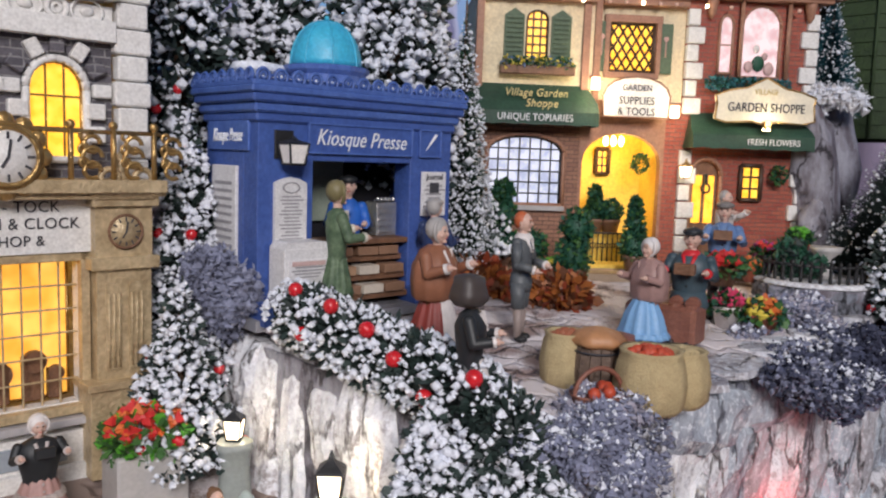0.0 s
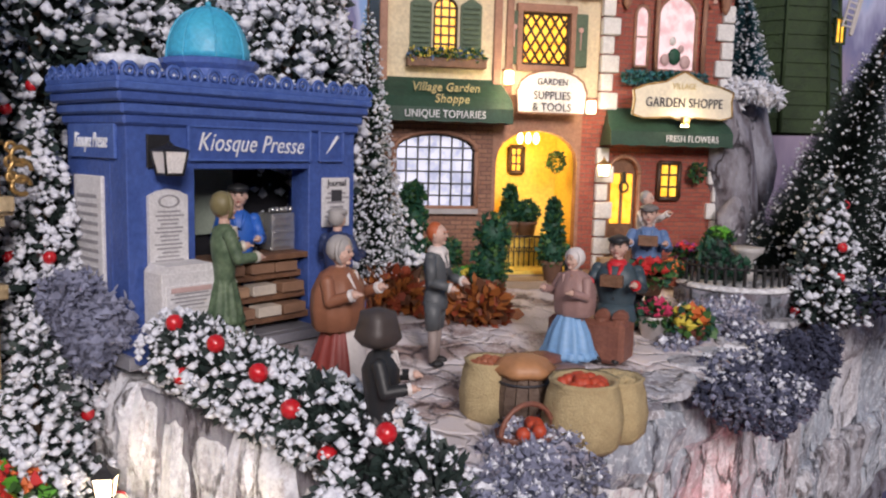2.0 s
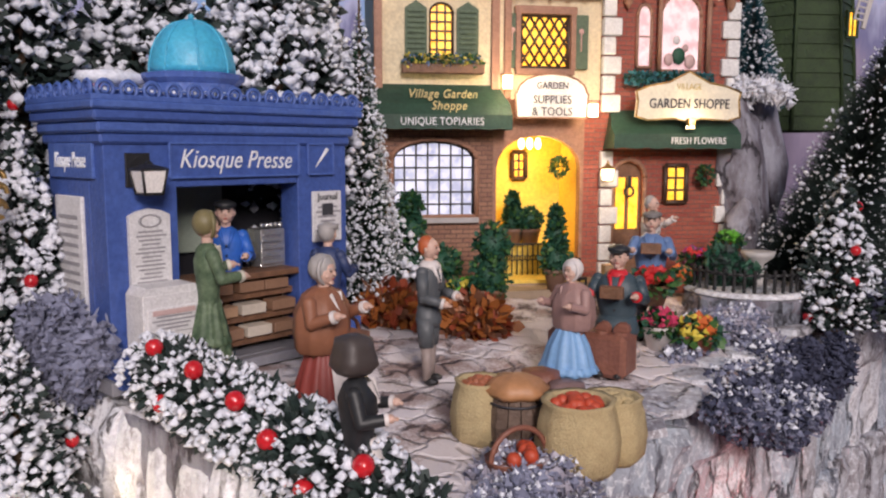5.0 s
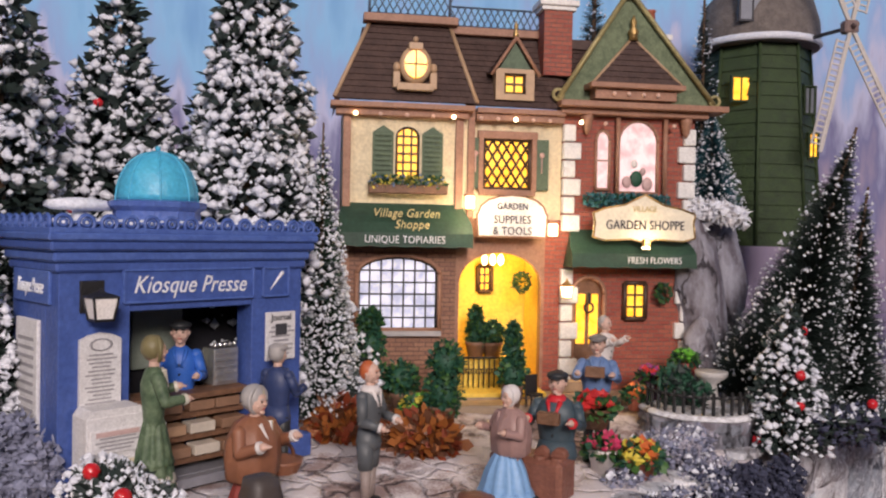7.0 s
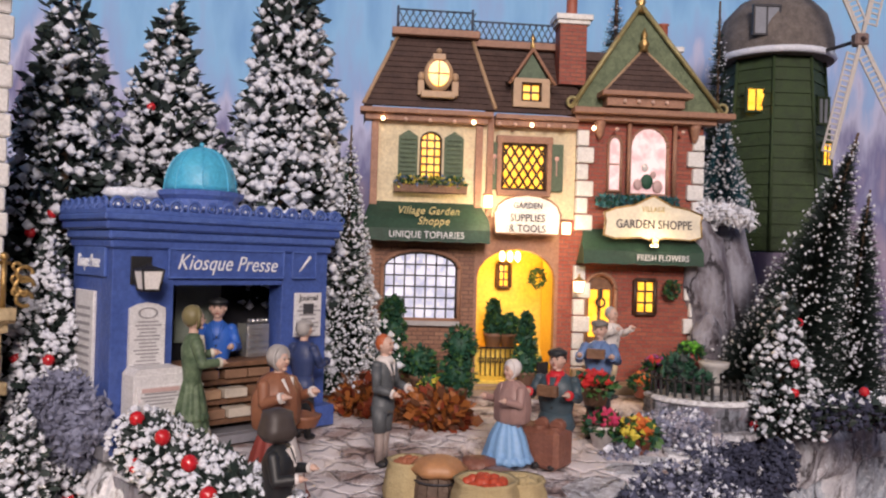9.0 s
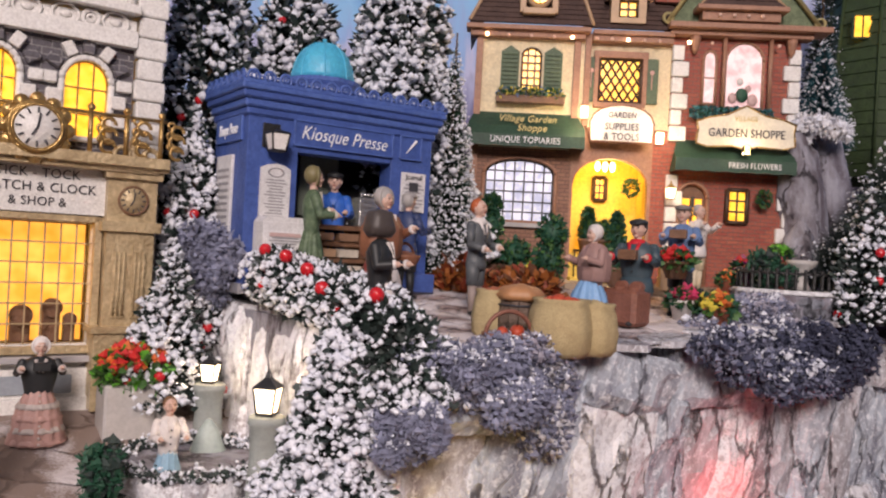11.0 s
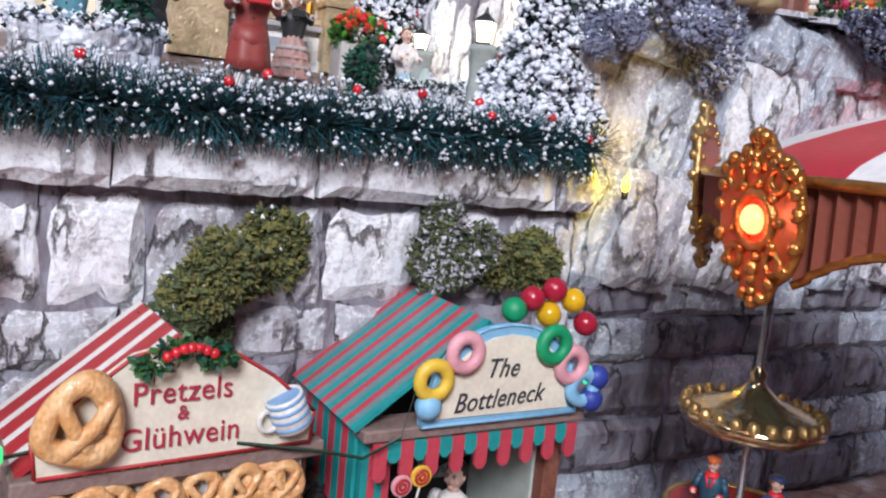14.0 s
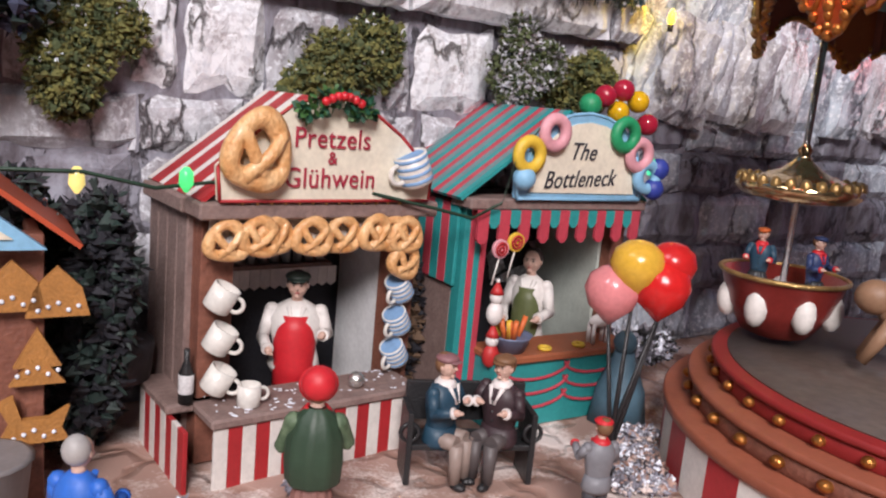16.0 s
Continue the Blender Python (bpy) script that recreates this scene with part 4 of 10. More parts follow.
brush_tree("frosted_brush_tree", pl(0.010, 0.443), 0.156, 0.025, 9, "slim green bottle-brush tree with heavy snow tips", tips=4.0, rings=22)
brush_tree("frosted_brush_tree", pl(0.262, 0.478), 0.182, 0.044, 10, "large dark bottle-brush tree with frosted white tips", (0, 16.5), 30, 0.75, NEEDLE, 19000)
brush_tree("frosted_brush_tree", pl(0.305, 0.480), 0.143, 0.034, 11, "dark bottle-brush tree with frosted white tips", (0, 7), 24, 0.8, NEEDLE, 12000)
brush_tree("frosted_brush_tree", (0.257, 0.55, 0.432), 0.088, 0.026, 12, "small teal bottle-brush tree with frosted tips", (0, 0), 18, 1.0, NEEDLE_TEAL, 9000)
brush_tree("frosted_brush_tree", pl(0.270, 0.60), 0.285, 0.040, 15, "slim dark bottle-brush tree beside the windmill", (0, 0), 30, 0.9, NEEDLE, 9000)
brush_tree("frosted_brush_tree", (0.205, 0.66, 0.345), 0.30, 0.07, 13, "tall dark bottle-brush tree behind the shop", (0, 0), 30, 0.8, NEEDLE, 12000)
brush_tree("frosted_brush_tree", pl(0.345, 0.43), 0.085, 0.035, 14, "dark bottle-brush tree with frosted white tips", (0, 0), 18, 1.0, NEEDLE, 7000)
flocked_tree("snowy_fir", (-0.30, 0.33, 0.27), 0.2, 0.06, 15, FIR, 0.6, 0, leaf=2500)
# cone that grows up the corner between the square and the cliff, and the hedge on the wall above it
q = W(0.157, 0.175, 0.246)
flocked_tree("corner_snowy_fir", tuple(q), 0.082, 0.027, 16, "conical fir with white flock and red berries at the corner", 1.25, 5, leaf=3600)


def hedge():
    rng = np.random.default_rng(21)
    t = thing("snowy_hedge", at_uv(0.173, 0.217, 0.3125), "dark hedge with white flock and red berries along the wall top", "hedge")
    n = 7000
    x = rng.uniform(-0.062, 0.062, n)
    a = rng.random(n) * 6.283
    q = np.sqrt(rng.random(n)) * (0.0090 + 0.002 * np.sin(x * 300))
    rise = 0.012 + 0.10 * (x + 0.05)
    droop = np.where(x < -0.045, (-(x + 0.045)) * 0.5, 0)
    p = np.stack([q * np.cos(a) * 1.2, x, rise + q * np.sin(a) * 1.1 - droop], 1)
    way = np.stack([np.cos(a), 0 * a, np.sin(a)], 1) + 0.6 * rng.standard_normal((n, 3))
    v, f = blades(rng, p, way, 0.0045, 0.0011)
    part("foliage", soup("foliage", v, f, [NEEDLE]), None, t)
    k = 1350
    x = rng.uniform(-0.064, 0.064, k)
    a = rng.uniform(-0.6, 4.2, k)
    q = 0.0097 + 0.003 * rng.random(k)
    p = np.stack([q * np.cos(a) * 1.2, x, 0.012 + 0.10 * (x + 0.05) + q * np.sin(a) * 1.1 - np.where(x < -0.045, (-(x + 0.045)) * 0.5, 0)], 1)
    v, f = clumps(rng, p, 0.0015)
    part("snow_flock", soup("snow_flock", v, f, [SNOW]), None, t)
    berries(rng, t, [(-0.008, 0.049, 0.0345), (-0.0095, 0.0225, 0.0325), (-0.010, 0.0, 0.028), (-0.0115, -0.017, 0.0215), (-0.006, -0.049, 0.0215), (-0.013, 0.036, 0.020), (-0.0125, -0.034, 0.013)], 0.003)


hedge()
q = W(0.1775, 0.160, 0.296)
flocked_tree("hanging_fir_spray", tuple(q), 0.028, 0.017, 22, "dark fir spray with frosted tips hanging over the cliff", 0.5, 0, leaf=1800, group="", trunk=False)

# lichen cushions
lichen_bush("lavender_bush", (-0.090, 0.338, 0.338), (0.018, 0.016, 0.026), 31, "greyish violet lichen cushion beside the fir", [LAVENDER], 2400, 0.0015)
for i, (u, v, z, s, ms) in enumerate(((0.205, 0.153, 0.304, (0.036, 0.016, 0.021), [LAVENDER]), (0.235, 0.156, 0.292, (0.018, 0.012, 0.03), [LAVENDER, ROCK]), (0.172, 0.150, 0.288, (0.016, 0.012, 0.014), [LAVENDER]),
                                       (0.365, 0.150, 0.306, (0.05, 0.02, 0.022), [LAVENDER_DARK, LAVENDER]), (0.425, 0.152, 0.304, (0.04, 0.02, 0.028), [LAVENDER_DARK]), (0.40, 0.178, 0.326, (0.05, 0.022, 0.014), [LAVENDER, LILAC]),
                                       (0.225, 0.166, 0.316, (0.042, 0.016, 0.009), [LILAC, LAVENDER]))):
    q = W(u, v, z)
    lichen_bush("lichen_cushion", tuple(q), s, 40 + i, "blue-violet lichen cushion with snow over the cliff edge", ms, 5200, 0.0012, snow=0.3 if i != 4 else 0.05, turn=42, group="lichen cushions")
for i, (u, z, s, ms) in enumerate(((0.015, 0.188, (0.032, 0.012, 0.024), [MOSS, MOSS_DARK]), (0.005, 0.166, (0.016, 0.01, 0.012), [MOSS_DARK]), (-0.072, 0.182, (0.024, 0.012, 0.028), [MOSS, MOSS_DARK]),
                                    (0.104, 0.196, (0.023, 0.01, 0.025), [MOSS_DARK, ROCK]), (0.135, 0.191, (0.022, 0.011, 0.017), [MOSS, MOSS_DARK]))):
    q = W(u, 0.150, z)
    lichen_bush("moss_tuft", tuple(q), s, 60 + i, "yellow-green moss tuft growing on the stone wall", ms, 5200, 0.0011, turn=42, group="moss tufts", snow=0.06, category="moss")
for i, (u, z, s) in enumerate(((-0.105, 0.20, (0.02, 0.02, 0.03)), (-0.118, 0.23, (0.02, 0.02, 0.02)))):
    q = W(u, 0.135, z)
    lichen_bush("lichen_cushion", tuple(q), s, 70 + i, "dark grey snowy lichen cushion", [LAVENDER_DARK, NEEDLE], 1500, 0.0018, turn=42, snow=0.4, group="lichen cushions")


def garland():
    """Tinsel garland along the ledge: a wire with dense frosted bristles."""
    rng = np.random.default_rng(80)
    t = thing("tinsel_garland", at_uv(0.0, 0.1475, 0.2390), "teal tinsel garland with frosted tips and red berries on the ledge", "garland")
    b = B()
    b.tube((-0.36, 0, 0), (0.165, 0, 0), 0.0008, n=6)
    part("wire", b, IRON, t)
    n = 26000
    x = rng.uniform(-0.36, 0.168, n)
    a = rng.random(n) * 6.283
    base = np.stack([x, 0.0005 * np.cos(a), 0.0005 * np.sin(a)], 1)
    L = 0.0155 * (0.55 + 0.45 * rng.random((n, 1))) * (1 + 0.15 * np.sin(x * 160))[:, None]
    way = np.stack([0.35 * rng.standard_normal(n) - 0.15, np.cos(a), np.sin(a) * 0.9], 1)
    way /= np.linalg.norm(way, axis=1, keepdims=True)
    side = np.cross(way, rng.standard_normal((n, 3)))
    side /= np.linalg.norm(side, axis=1, keepdims=True)
    w = 0.00022
    v = np.stack([base - side * w, base + side * w, base + way * L + side * w * 0.6, base + way * L - side * w * 0.6], 1).reshape(-1, 3)
    ix = (rng.random(n) < 0.45).astype(int)
    part("bristles", soup("bristles", v, np.arange(4 * n).reshape(-1, 4), [NEEDLE_TEAL, NEEDLE], ix), None, t)
    pick = (rng.random(n) < 0.10 + 0.22 * (way[:, 2] > 0.3))
    v, f = clumps(rng, (base + way * L)[pick], 0.0009)
    part("snow_frosting", soup("snow_frosting", v, f, [SNOW]), None, t, "frosted white tips")
    berries(rng, t, [(-0.125, -0.004, 0.013), (-0.075, -0.006, 0.012), (-0.032, -0.005, 0.013), (0.012, -0.006, 0.010), (0.0255, -0.002, 0.014), (0.057, -0.004, 0.0125), (0.083, -0.003, 0.014), (0.112, -0.006, 0.009), (0.142, -0.003, 0.011), (0.158, -0.008, 0.004)], 0.0019)


garland()


# ---- garden shop ----
BRICK_RED = brick_material("red_brick", (0.30, 0.06, 0.04), (0.38, 0.10, 0.06), (0.2, 0.1, 0.08))
BRICK_BROWN = brick_material("brown_brick", (0.25, 0.12, 0.08), (0.33, 0.17, 0.11), (0.15, 0.08, 0.06))
BRICK_GREY = brick_material("dark_grey_brick", (0.07, 0.065, 0.08), (0.13, 0.12, 0.14), (0.25, 0.24, 0.25), 0.0085, 0.0034)
CREAM = material("cream_render", (0.74, 0.64, 0.44), 0.7, (0.6, 0.48, 0.3), 130, 0.5, 0.15)
TRIM = material("brown_trim", (0.38, 0.20, 0.13), 0.55, (0.23, 0.11, 0.07), 150, 0.6, 0.15)
SHINGLE = material("dark_brown_shingle", (0.10, 0.06, 0.05), 0.7, (0.05, 0.03, 0.028), 150, 0.7, 0.2)
GREEN_PAINT = material("dull_green_paint", (0.10, 0.15, 0.09), 0.6, (0.05, 0.08, 0.05), 150, 0.6, 0.15)
AWNING = material("dark_green_awning", (0.025, 0.07, 0.045), 0.6, (0.012, 0.035, 0.025), 120, 0.6, 0.15)
YELLOW_WIN = glow("lit_yellow_window", (1.0, 0.60, 0.07), 1.6, (1.0, 0.40, 0.02), 200)
PALE_WIN = glow("lit_pale_window", (0.80, 0.80, 0.92), 0.95, (0.30, 0.34, 0.5), 160)
PINK_WIN = glow("lit_rosy_window", (1.0, 0.80, 0.80), 0.85, (0.60, 0.34, 0.36), 140)
# cream deepened to yellow: the porch lamp's glow is put into the colour
ALCOVE = material("lamplit_yellow", (0.80, 0.58, 0.10), 0.6, (0.7, 0.45, 0.06), 120, 0.5, 0.1)
BULB = glow("lit_bulb", (1.0, 0.8, 0.5), 9.0, (1.0, 0.7, 0.35))
GOLD_PRINT = paint("gold_lettering", (0.72, 0.58, 0.28))
LETTER = paint("white_lettering", (0.85, 0.87, 0.9))
LEAF = material("leaf_green", (0.06, 0.16, 0.04), 0.55, (0.03, 0.08, 0.02), 200, 0.7, 0.15)
LEAF_DARK = material("topiary_green", (0.015, 0.09, 0.05), 0.6, (0.01, 0.045, 0.025), 200, 0.7, 0.15)


def arch_pts(x0, x1, zs, rise, n=10):
    c, h = (x0 + x1) / 2, (x1 - x0) / 2
    return [(c - h * math.cos(math.pi * i / n), zs + rise * math.sin(math.pi * i / n)) for i in range(n + 1)]


def arch_wall(b, X0, X1, Z0, Z1, x0, x1, z0, zs, rise, y0, y1, mat=0):
    """Wall panel with one opening, arched when rise is over 0."""
    if x0 - X0 > 1e-5:
        b.prism([(X0, Z0), (x0, Z0), (x0, Z1), (X0, Z1)], y0, y1, mat)
    if X1 - x1 > 1e-5:
        b.prism([(x1, Z0), (X1, Z0), (X1, Z1), (x1, Z1)], y0, y1, mat)
    if z0 - Z0 > 1e-5:
        b.prism([(x0, Z0), (x1, Z0), (x1, z0), (x0, z0)], y0, y1, mat)
    p = arch_pts(x0, x1, zs, rise) if rise else [(x0, zs), (x1, zs)]
    for (a, za), (c, zc) in zip(p, p[1:]):
        b.prism([(a, za), (c, zc), (c, Z1), (a, Z1)], y0, y1, mat)


def arch_frame(b, x0, x1, z0, zs, rise, y, t=0.001, mat=0):
    p = [(x0, z0)] + (arch_pts(x0, x1, zs, rise) if rise else [(x0, zs), (x1, zs)]) + [(x1, z0), (x0, z0)]
    for (a, za), (c, zc) in zip(p, p[1:]):
        b.tube((a, y, za), (c, y, zc), t, n=6, mat=mat)


DARK_BARS = paint("dark_brown_bars", (0.07, 0.035, 0.022))


def arched_window(name, parent, x0, x1, z0, zs, rise, y, pane, frame_mat, nx, nz, bar=0.00045, label="", lattice=False):
    b = B()
    b.prism([(x0, z0), (x1, z0)] + (arch_pts(x0, x1, zs, rise)[::-1] if rise else [(x1, zs), (x0, zs)]), y, y + 0.001)
    w = part(name, b, pane, parent, label)
    b = B()
    arch_frame(b, x0, x1, z0, zs, rise, y - 0.0005, bar * 2)
    part("window_frame", b, frame_mat, w)
    top = zs + rise * 0.9
    c, h = (x0 + x1) / 2, (x1 - x0) / 2
    if lattice:
        k = nx
        for i in range(-k, k + 1):
            for sg in (-1, 1):
                m = B()
                cc = i * (x1 - x0) / k
                pts = []
                for s in range(41):
                    zz = z0 + (zs - z0) * s / 40
                    xx = c + sg * (zz - (z0 + zs) / 2) * 0.62 + cc
                    if x0 < xx < x1:
                        pts.append((xx, y - 0.0004, zz))
                if len(pts) > 3:
                    m.tube(pts[0], pts[-1], bar, n=5)
                    part("glazing_bar", m, frame_mat, w)
        return w
    for i in range(1, nx):
        xx = x0 + (x1 - x0) * i / nx
        zt = zs + rise * math.sqrt(max(0, 1 - ((xx - c) / h) ** 2))
        m = B()
        m.box((xx, y - 0.0004, (z0 + zt) / 2), (bar * 1.6, 0.0008, zt - z0), b=0.0001)
        part("glazing_bar", m, frame_mat, w)
    for j in range(1, nz):
        zz = z0 + (top - z0) * j / nz
        hw = h if zz <= zs or not rise else h * math.sqrt(max(0, 1 - ((zz - zs) / rise) ** 2))
        m = B()
        m.box((c, y - 0.0005, zz), (2 * hw, 0.0008, bar * 1.6), b=0.0001)
        part("glazing_bar", m, frame_mat, w)
    return w


def foliage_mesh(name, rng, boxes, leaf, mats, count):
    """Leaves spread over a few ellipsoids (centre, radii)."""
    V, F, I = [], [], []
    k = 0
    for c, r in boxes:
        d = rng.standard_normal((count, 3))
        d /= np.linalg.norm(d, axis=1, keepdims=True)
        p = np.array(c) + d * np.array(r) * (0.75 + 0.3 * rng.random((count, 1)))
        v, f = blades(rng, p, d + 0.5 * rng.standard_normal((count, 3)), leaf, leaf * 0.35)
        V.append(v)
        F.append(f + k)
        ix = rng.integers(0, len(mats), count)
        I.append(np.concatenate([ix, ix, ix]))
        k += len(v)
    return soup(name, np.concatenate(V), np.concatenate(F), mats, np.concatenate(I))


def shingle_slope(parent, pts, rows, cols, mat, name="shingles"):
    """Courses of lapped shingles over a four-cornered slope (bottom left, bottom right, top right, top left)."""
    bl, br, tr, tl = [Vector(p) for p in pts]
    nrm = (br - bl).cross(tl - bl).normalized()
    if nrm.y > 0:
        nrm = -nrm
    b = B()
    for j in range(rows):
        for i in range(cols):
            off = 0.5 * (j % 2)
            s0, s1 = max(0, (i - off + 0.04) / cols), min(1, (i + 1 - off - 0.04) / cols)
            if s1 <= s0:
                continue
            lift = 0.0007 + rs.uniform(0, 0.0003)
            q = []
            for f, k in ((j / rows, lift), ((j + 1.15) / rows, 0.0001)):
                a, c = bl.lerp(tl, min(f, 1)), br.lerp(tr, min(f, 1))
                q += [a.lerp(c, s0) + nrm * k, a.lerp(c, s1) + nrm * k]
            q += [q[0] - nrm * 0.001, q[1] - nrm * 0.001]
            b.add(q, [[0, 1, 3, 2], [4, 5, 1, 0]], 0)
    b.add([bl - nrm * 0.0004, br - nrm * 0.0004, tr - nrm * 0.0004, tl - nrm * 0.0004], [[0, 1, 2, 3]])
    ob = part(name, b, mat, parent)
    return tagged(ob, kind="stuff")


def board(parent, name, pts, y, d, mats, label=""):
    """Shaped sign board with a raised rim."""
    b = B()
    b.prism(pts, y, y + d)
    s = part(name, b, mats[0], parent, label)
    b = B()
    for (a, za), (c, zc) in zip(pts, pts[1:] + pts[:1]):
        b.tube((a, y, za), (c, y, zc), 0.0006, n=5)
    part("rim", b, mats[1], s)
    return s


def awning(parent, x0, x1, zt, zb, out, valance, label):
    n = 12
    b = B()
    vs = []
    for i in range(n + 1):
        x = x0 + (x1 - x0) * i / n
        xt = x0 + 0.004 + (x1 - x0 - 0.008) * i / n
        vs += [(xt, 0, zt), (x, -out * 0.75, (zt + zb) / 2 + 0.0012), (x, -out, zb + valance), (x, -out - 0.0004, zb + (0.0006 if i % 2 else 0))]
    b.add(vs, [[4 * i + k, 4 * i + 4 + k, 4 * i + 5 + k, 4 * i + 1 + k] for i in range(n) for k in range(3)], 0, False)
    for x, xt in ((x0, x0 + 0.004), (x1, x1 - 0.004)):
        b.add([(xt, 0, zt), (x, -out * 0.75, (zt + zb) / 2 + 0.0012), (x, -out, zb + valance), (x, -out, zb), (x, 0, zb)], [[0, 1, 2, 3, 4]])
    return part("awning", b, AWNING, parent, label)


def shop():
    z0 = 0.3345
    t = thing("garden_shop", pose(0.018, 0.4945, z0, 0, 0, 4.57), "lit toy garden shop with cream and brick walls", "toy house")
    A, C, D = 0.072, 0.1295, 0.2125
    # ground floor
    b = B()
    b.box((0.106, 0.02, -0.001), (0.222, 0.075, 0.006))
    b.box((0.10, -0.024, -0.0015), (0.075, 0.02, 0.005))
    part("base", b, paint("tan_base", (0.35, 0.26, 0.18)), t, "tan stone base step")
    b = B()
    arch_wall(b, 0.0, 0.066, 0.002, 0.088, 0.0095, 0.0555, 0.0385, 0.071, 0.0095, 0, 0.006)
    part("wall", b, BRICK_BROWN, t, "brown brick shop front")
    b = B()
    arch_wall(b, 0.066, 0.1195, 0.002, 0.104, 0.068, 0.1175, 0.0021, 0.066, 0.018, -0.0004, 0.006)
    part("wall", b, TRIM, t, "brown arched surround")
    # porch lining; its yellow holds the lamp's glow, it emits nothing
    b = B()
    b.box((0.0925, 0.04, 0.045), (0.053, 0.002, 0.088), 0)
    part("alcove_back", b, ALCOVE, t, "yellow recessed porch wall, lamp glow painted in")
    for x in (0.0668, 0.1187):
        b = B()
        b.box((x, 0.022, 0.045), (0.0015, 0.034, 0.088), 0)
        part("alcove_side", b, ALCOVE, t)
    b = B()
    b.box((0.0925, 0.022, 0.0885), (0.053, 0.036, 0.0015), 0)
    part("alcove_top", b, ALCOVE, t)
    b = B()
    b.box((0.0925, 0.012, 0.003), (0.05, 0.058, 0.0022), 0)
    part("porch_floor", b, ALCOVE, t, "yellow porch floor, lamp glow painted in")
    b = B()
    arch_wall(b, 0.1195, D, 0.002, 0.104, 0.138, 0.156, 0.0021, 0.060, 0.009, 0, 0.006)
    part("wall", b, BRICK_RED, t, "red brick shop front")
    # upper floor
    b = B()
    arch_wall(b, 0.0, A, 0.088, 0.166, 0.0295, 0.0435, 0.1255, 0.150, 0.006, 0, 0.006)
    part("wall", b, CREAM, t, "cream upper wall")
    b = B()
    arch_wall(b, A, C, 0.104, 0.166, 0.0815, 0.110, 0.1215, 0.151, 0, 0.0025, 0.0085)
    part("wall", b, CREAM, t, "cream upper wall")
    b = B()
    arch_wall(b, C, D, 0.104, 0.172, 0.164, 0.190, 0.121, 0.152, 0.0135, 0, 0.006)
    part("wall", b, BRICK_RED, t, "red brick upper wall")
    for x in (0.003, 0.209):
        b = B()
        b.box((x, 0.038, 0.085), (0.006, 0.062, 0.165))
        part("side_wall", b, CREAM if x < 0.1 else BRICK_RED, t)
    b = B()
    b.box((0.106, 0.069, 0.085), (0.21, 0.004, 0.165))
    part("back_wall", b, CREAM, t)
    # brown posts between the bays
    for x, zz0, zz1, w in ((0.0015, 0.002, 0.166, 0.0045), (0.0665, 0.088, 0.166, 0.0045), (0.0735, 0.104, 0.166, 0.004)):
        b = B()
        b.box((x, -0.0008, (zz0 + zz1) / 2), (w, 0.004, zz1 - zz0))
        part("post", b, TRIM, t)
    # windows
    w = arched_window("window", t, 0.0095, 0.0555, 0.0385, 0.071, 0.0095, 0.003, PALE_WIN, BLACK, 7, 6, 0.0006, "pale lit shop window with dark bars")
    b = B()
    b.box((0.0325, -0.001, 0.0365), (0.05, 0.005, 0.003))
    part("window_sill", b, paint("grey_sill", (0.45, 0.43, 0.44)), w)
    b = B()
    arch_frame(b, 0.0085, 0.0565, 0.0385, 0.071, 0.0108, -0.0005, 0.0014)
    part("window_surround", b, TRIM, w)
    arched_window("window", t, 0.0295, 0.0435, 0.1255, 0.150, 0.006, 0.002, YELLOW_WIN, DARK_BARS, 3, 6, 0.0007, "lit yellow window with brown bars")
    arched_window("window", t, 0.0815, 0.110, 0.1215, 0.151, 0, 0.003, YELLOW_WIN, DARK_BARS, 5, 1, 0.0008, "lit yellow lattice window", lattice=True)
    for q in ((0.0958, 0.1195, 0.034, 0.0035), (0.0958, 0.1532, 0.036, 0.0045), (0.0798, 0.1362, 0.003, 0.032), (0.1118, 0.1362, 0.003, 0.032)):
        b = B()
        b.box((q[0], 0.0008, q[1]), (q[2], 0.004, q[3]))
        part("window_surround", b, TRIM, t)
    w = arched_window("bay_window", t, 0.164, 0.190, 0.121, 0.152, 0.0135, 0.002, PINK_WIN, TRIM, 1, 1, 0.0008, "tall arched rosy lit window")
    b = B()
    for x, zz, r, m in ((0.170, 0.128, 0.003, 0), (0.176, 0.130, 0.0042, 1), (0.183, 0.127, 0.0035, 0), (0.1745, 0.139, 0.0022, 2), (0.18, 0.1345, 0.002, 0)):
        b.ball((x, 0.0008, zz), (r, 0.001, r * 1.2), 8, m)
    part("window_display", b, [paint("rosy_toy", (0.62, 0.42, 0.4)), LEAF_DARK, paint("toy_white", (0.8, 0.75, 0.72))], w)
    arched_window("window", t, 0.1495, 0.158, 0.123, 0.152, 0.006, -0.0008, PINK_WIN, TRIM, 1, 2, 0.0005, "narrow rosy lit side window")
    arched_window("window", t, 0.1695, 0.1825, 0.0455, 0.067, 0, -0.0012, YELLOW_WIN, DARK_BARS, 2, 3, 0.0008, "small yellow lit window")
    # door
    b = B()
    b.prism([(0.138, 0.002), (0.156, 0.002)] + arch_pts(0.138, 0.156, 0.060, 0.009)[::-1], 0.002, 0.0035)
    d = part("door", b, WOOD, t, "brown wooden shop door with lit panes")
    for x in (0.143, 0.151):
        b = B()
        b.box((x, 0.0014, 0.045), (0.0055, 0.001, 0.03))
        part("door_pane", b, YELLOW_WIN, d)
    b = B()
    b.ball((0.1535, 0.0008, 0.03), 0.0008, 6)
    part("handle", b, GOLD, d)
    b = B()
    arch_frame(b, 0.137, 0.157, 0.003, 0.060, 0.0105, -0.001, 0.0014)
    part("door_frame", b, TRIM, d)
    b = B()
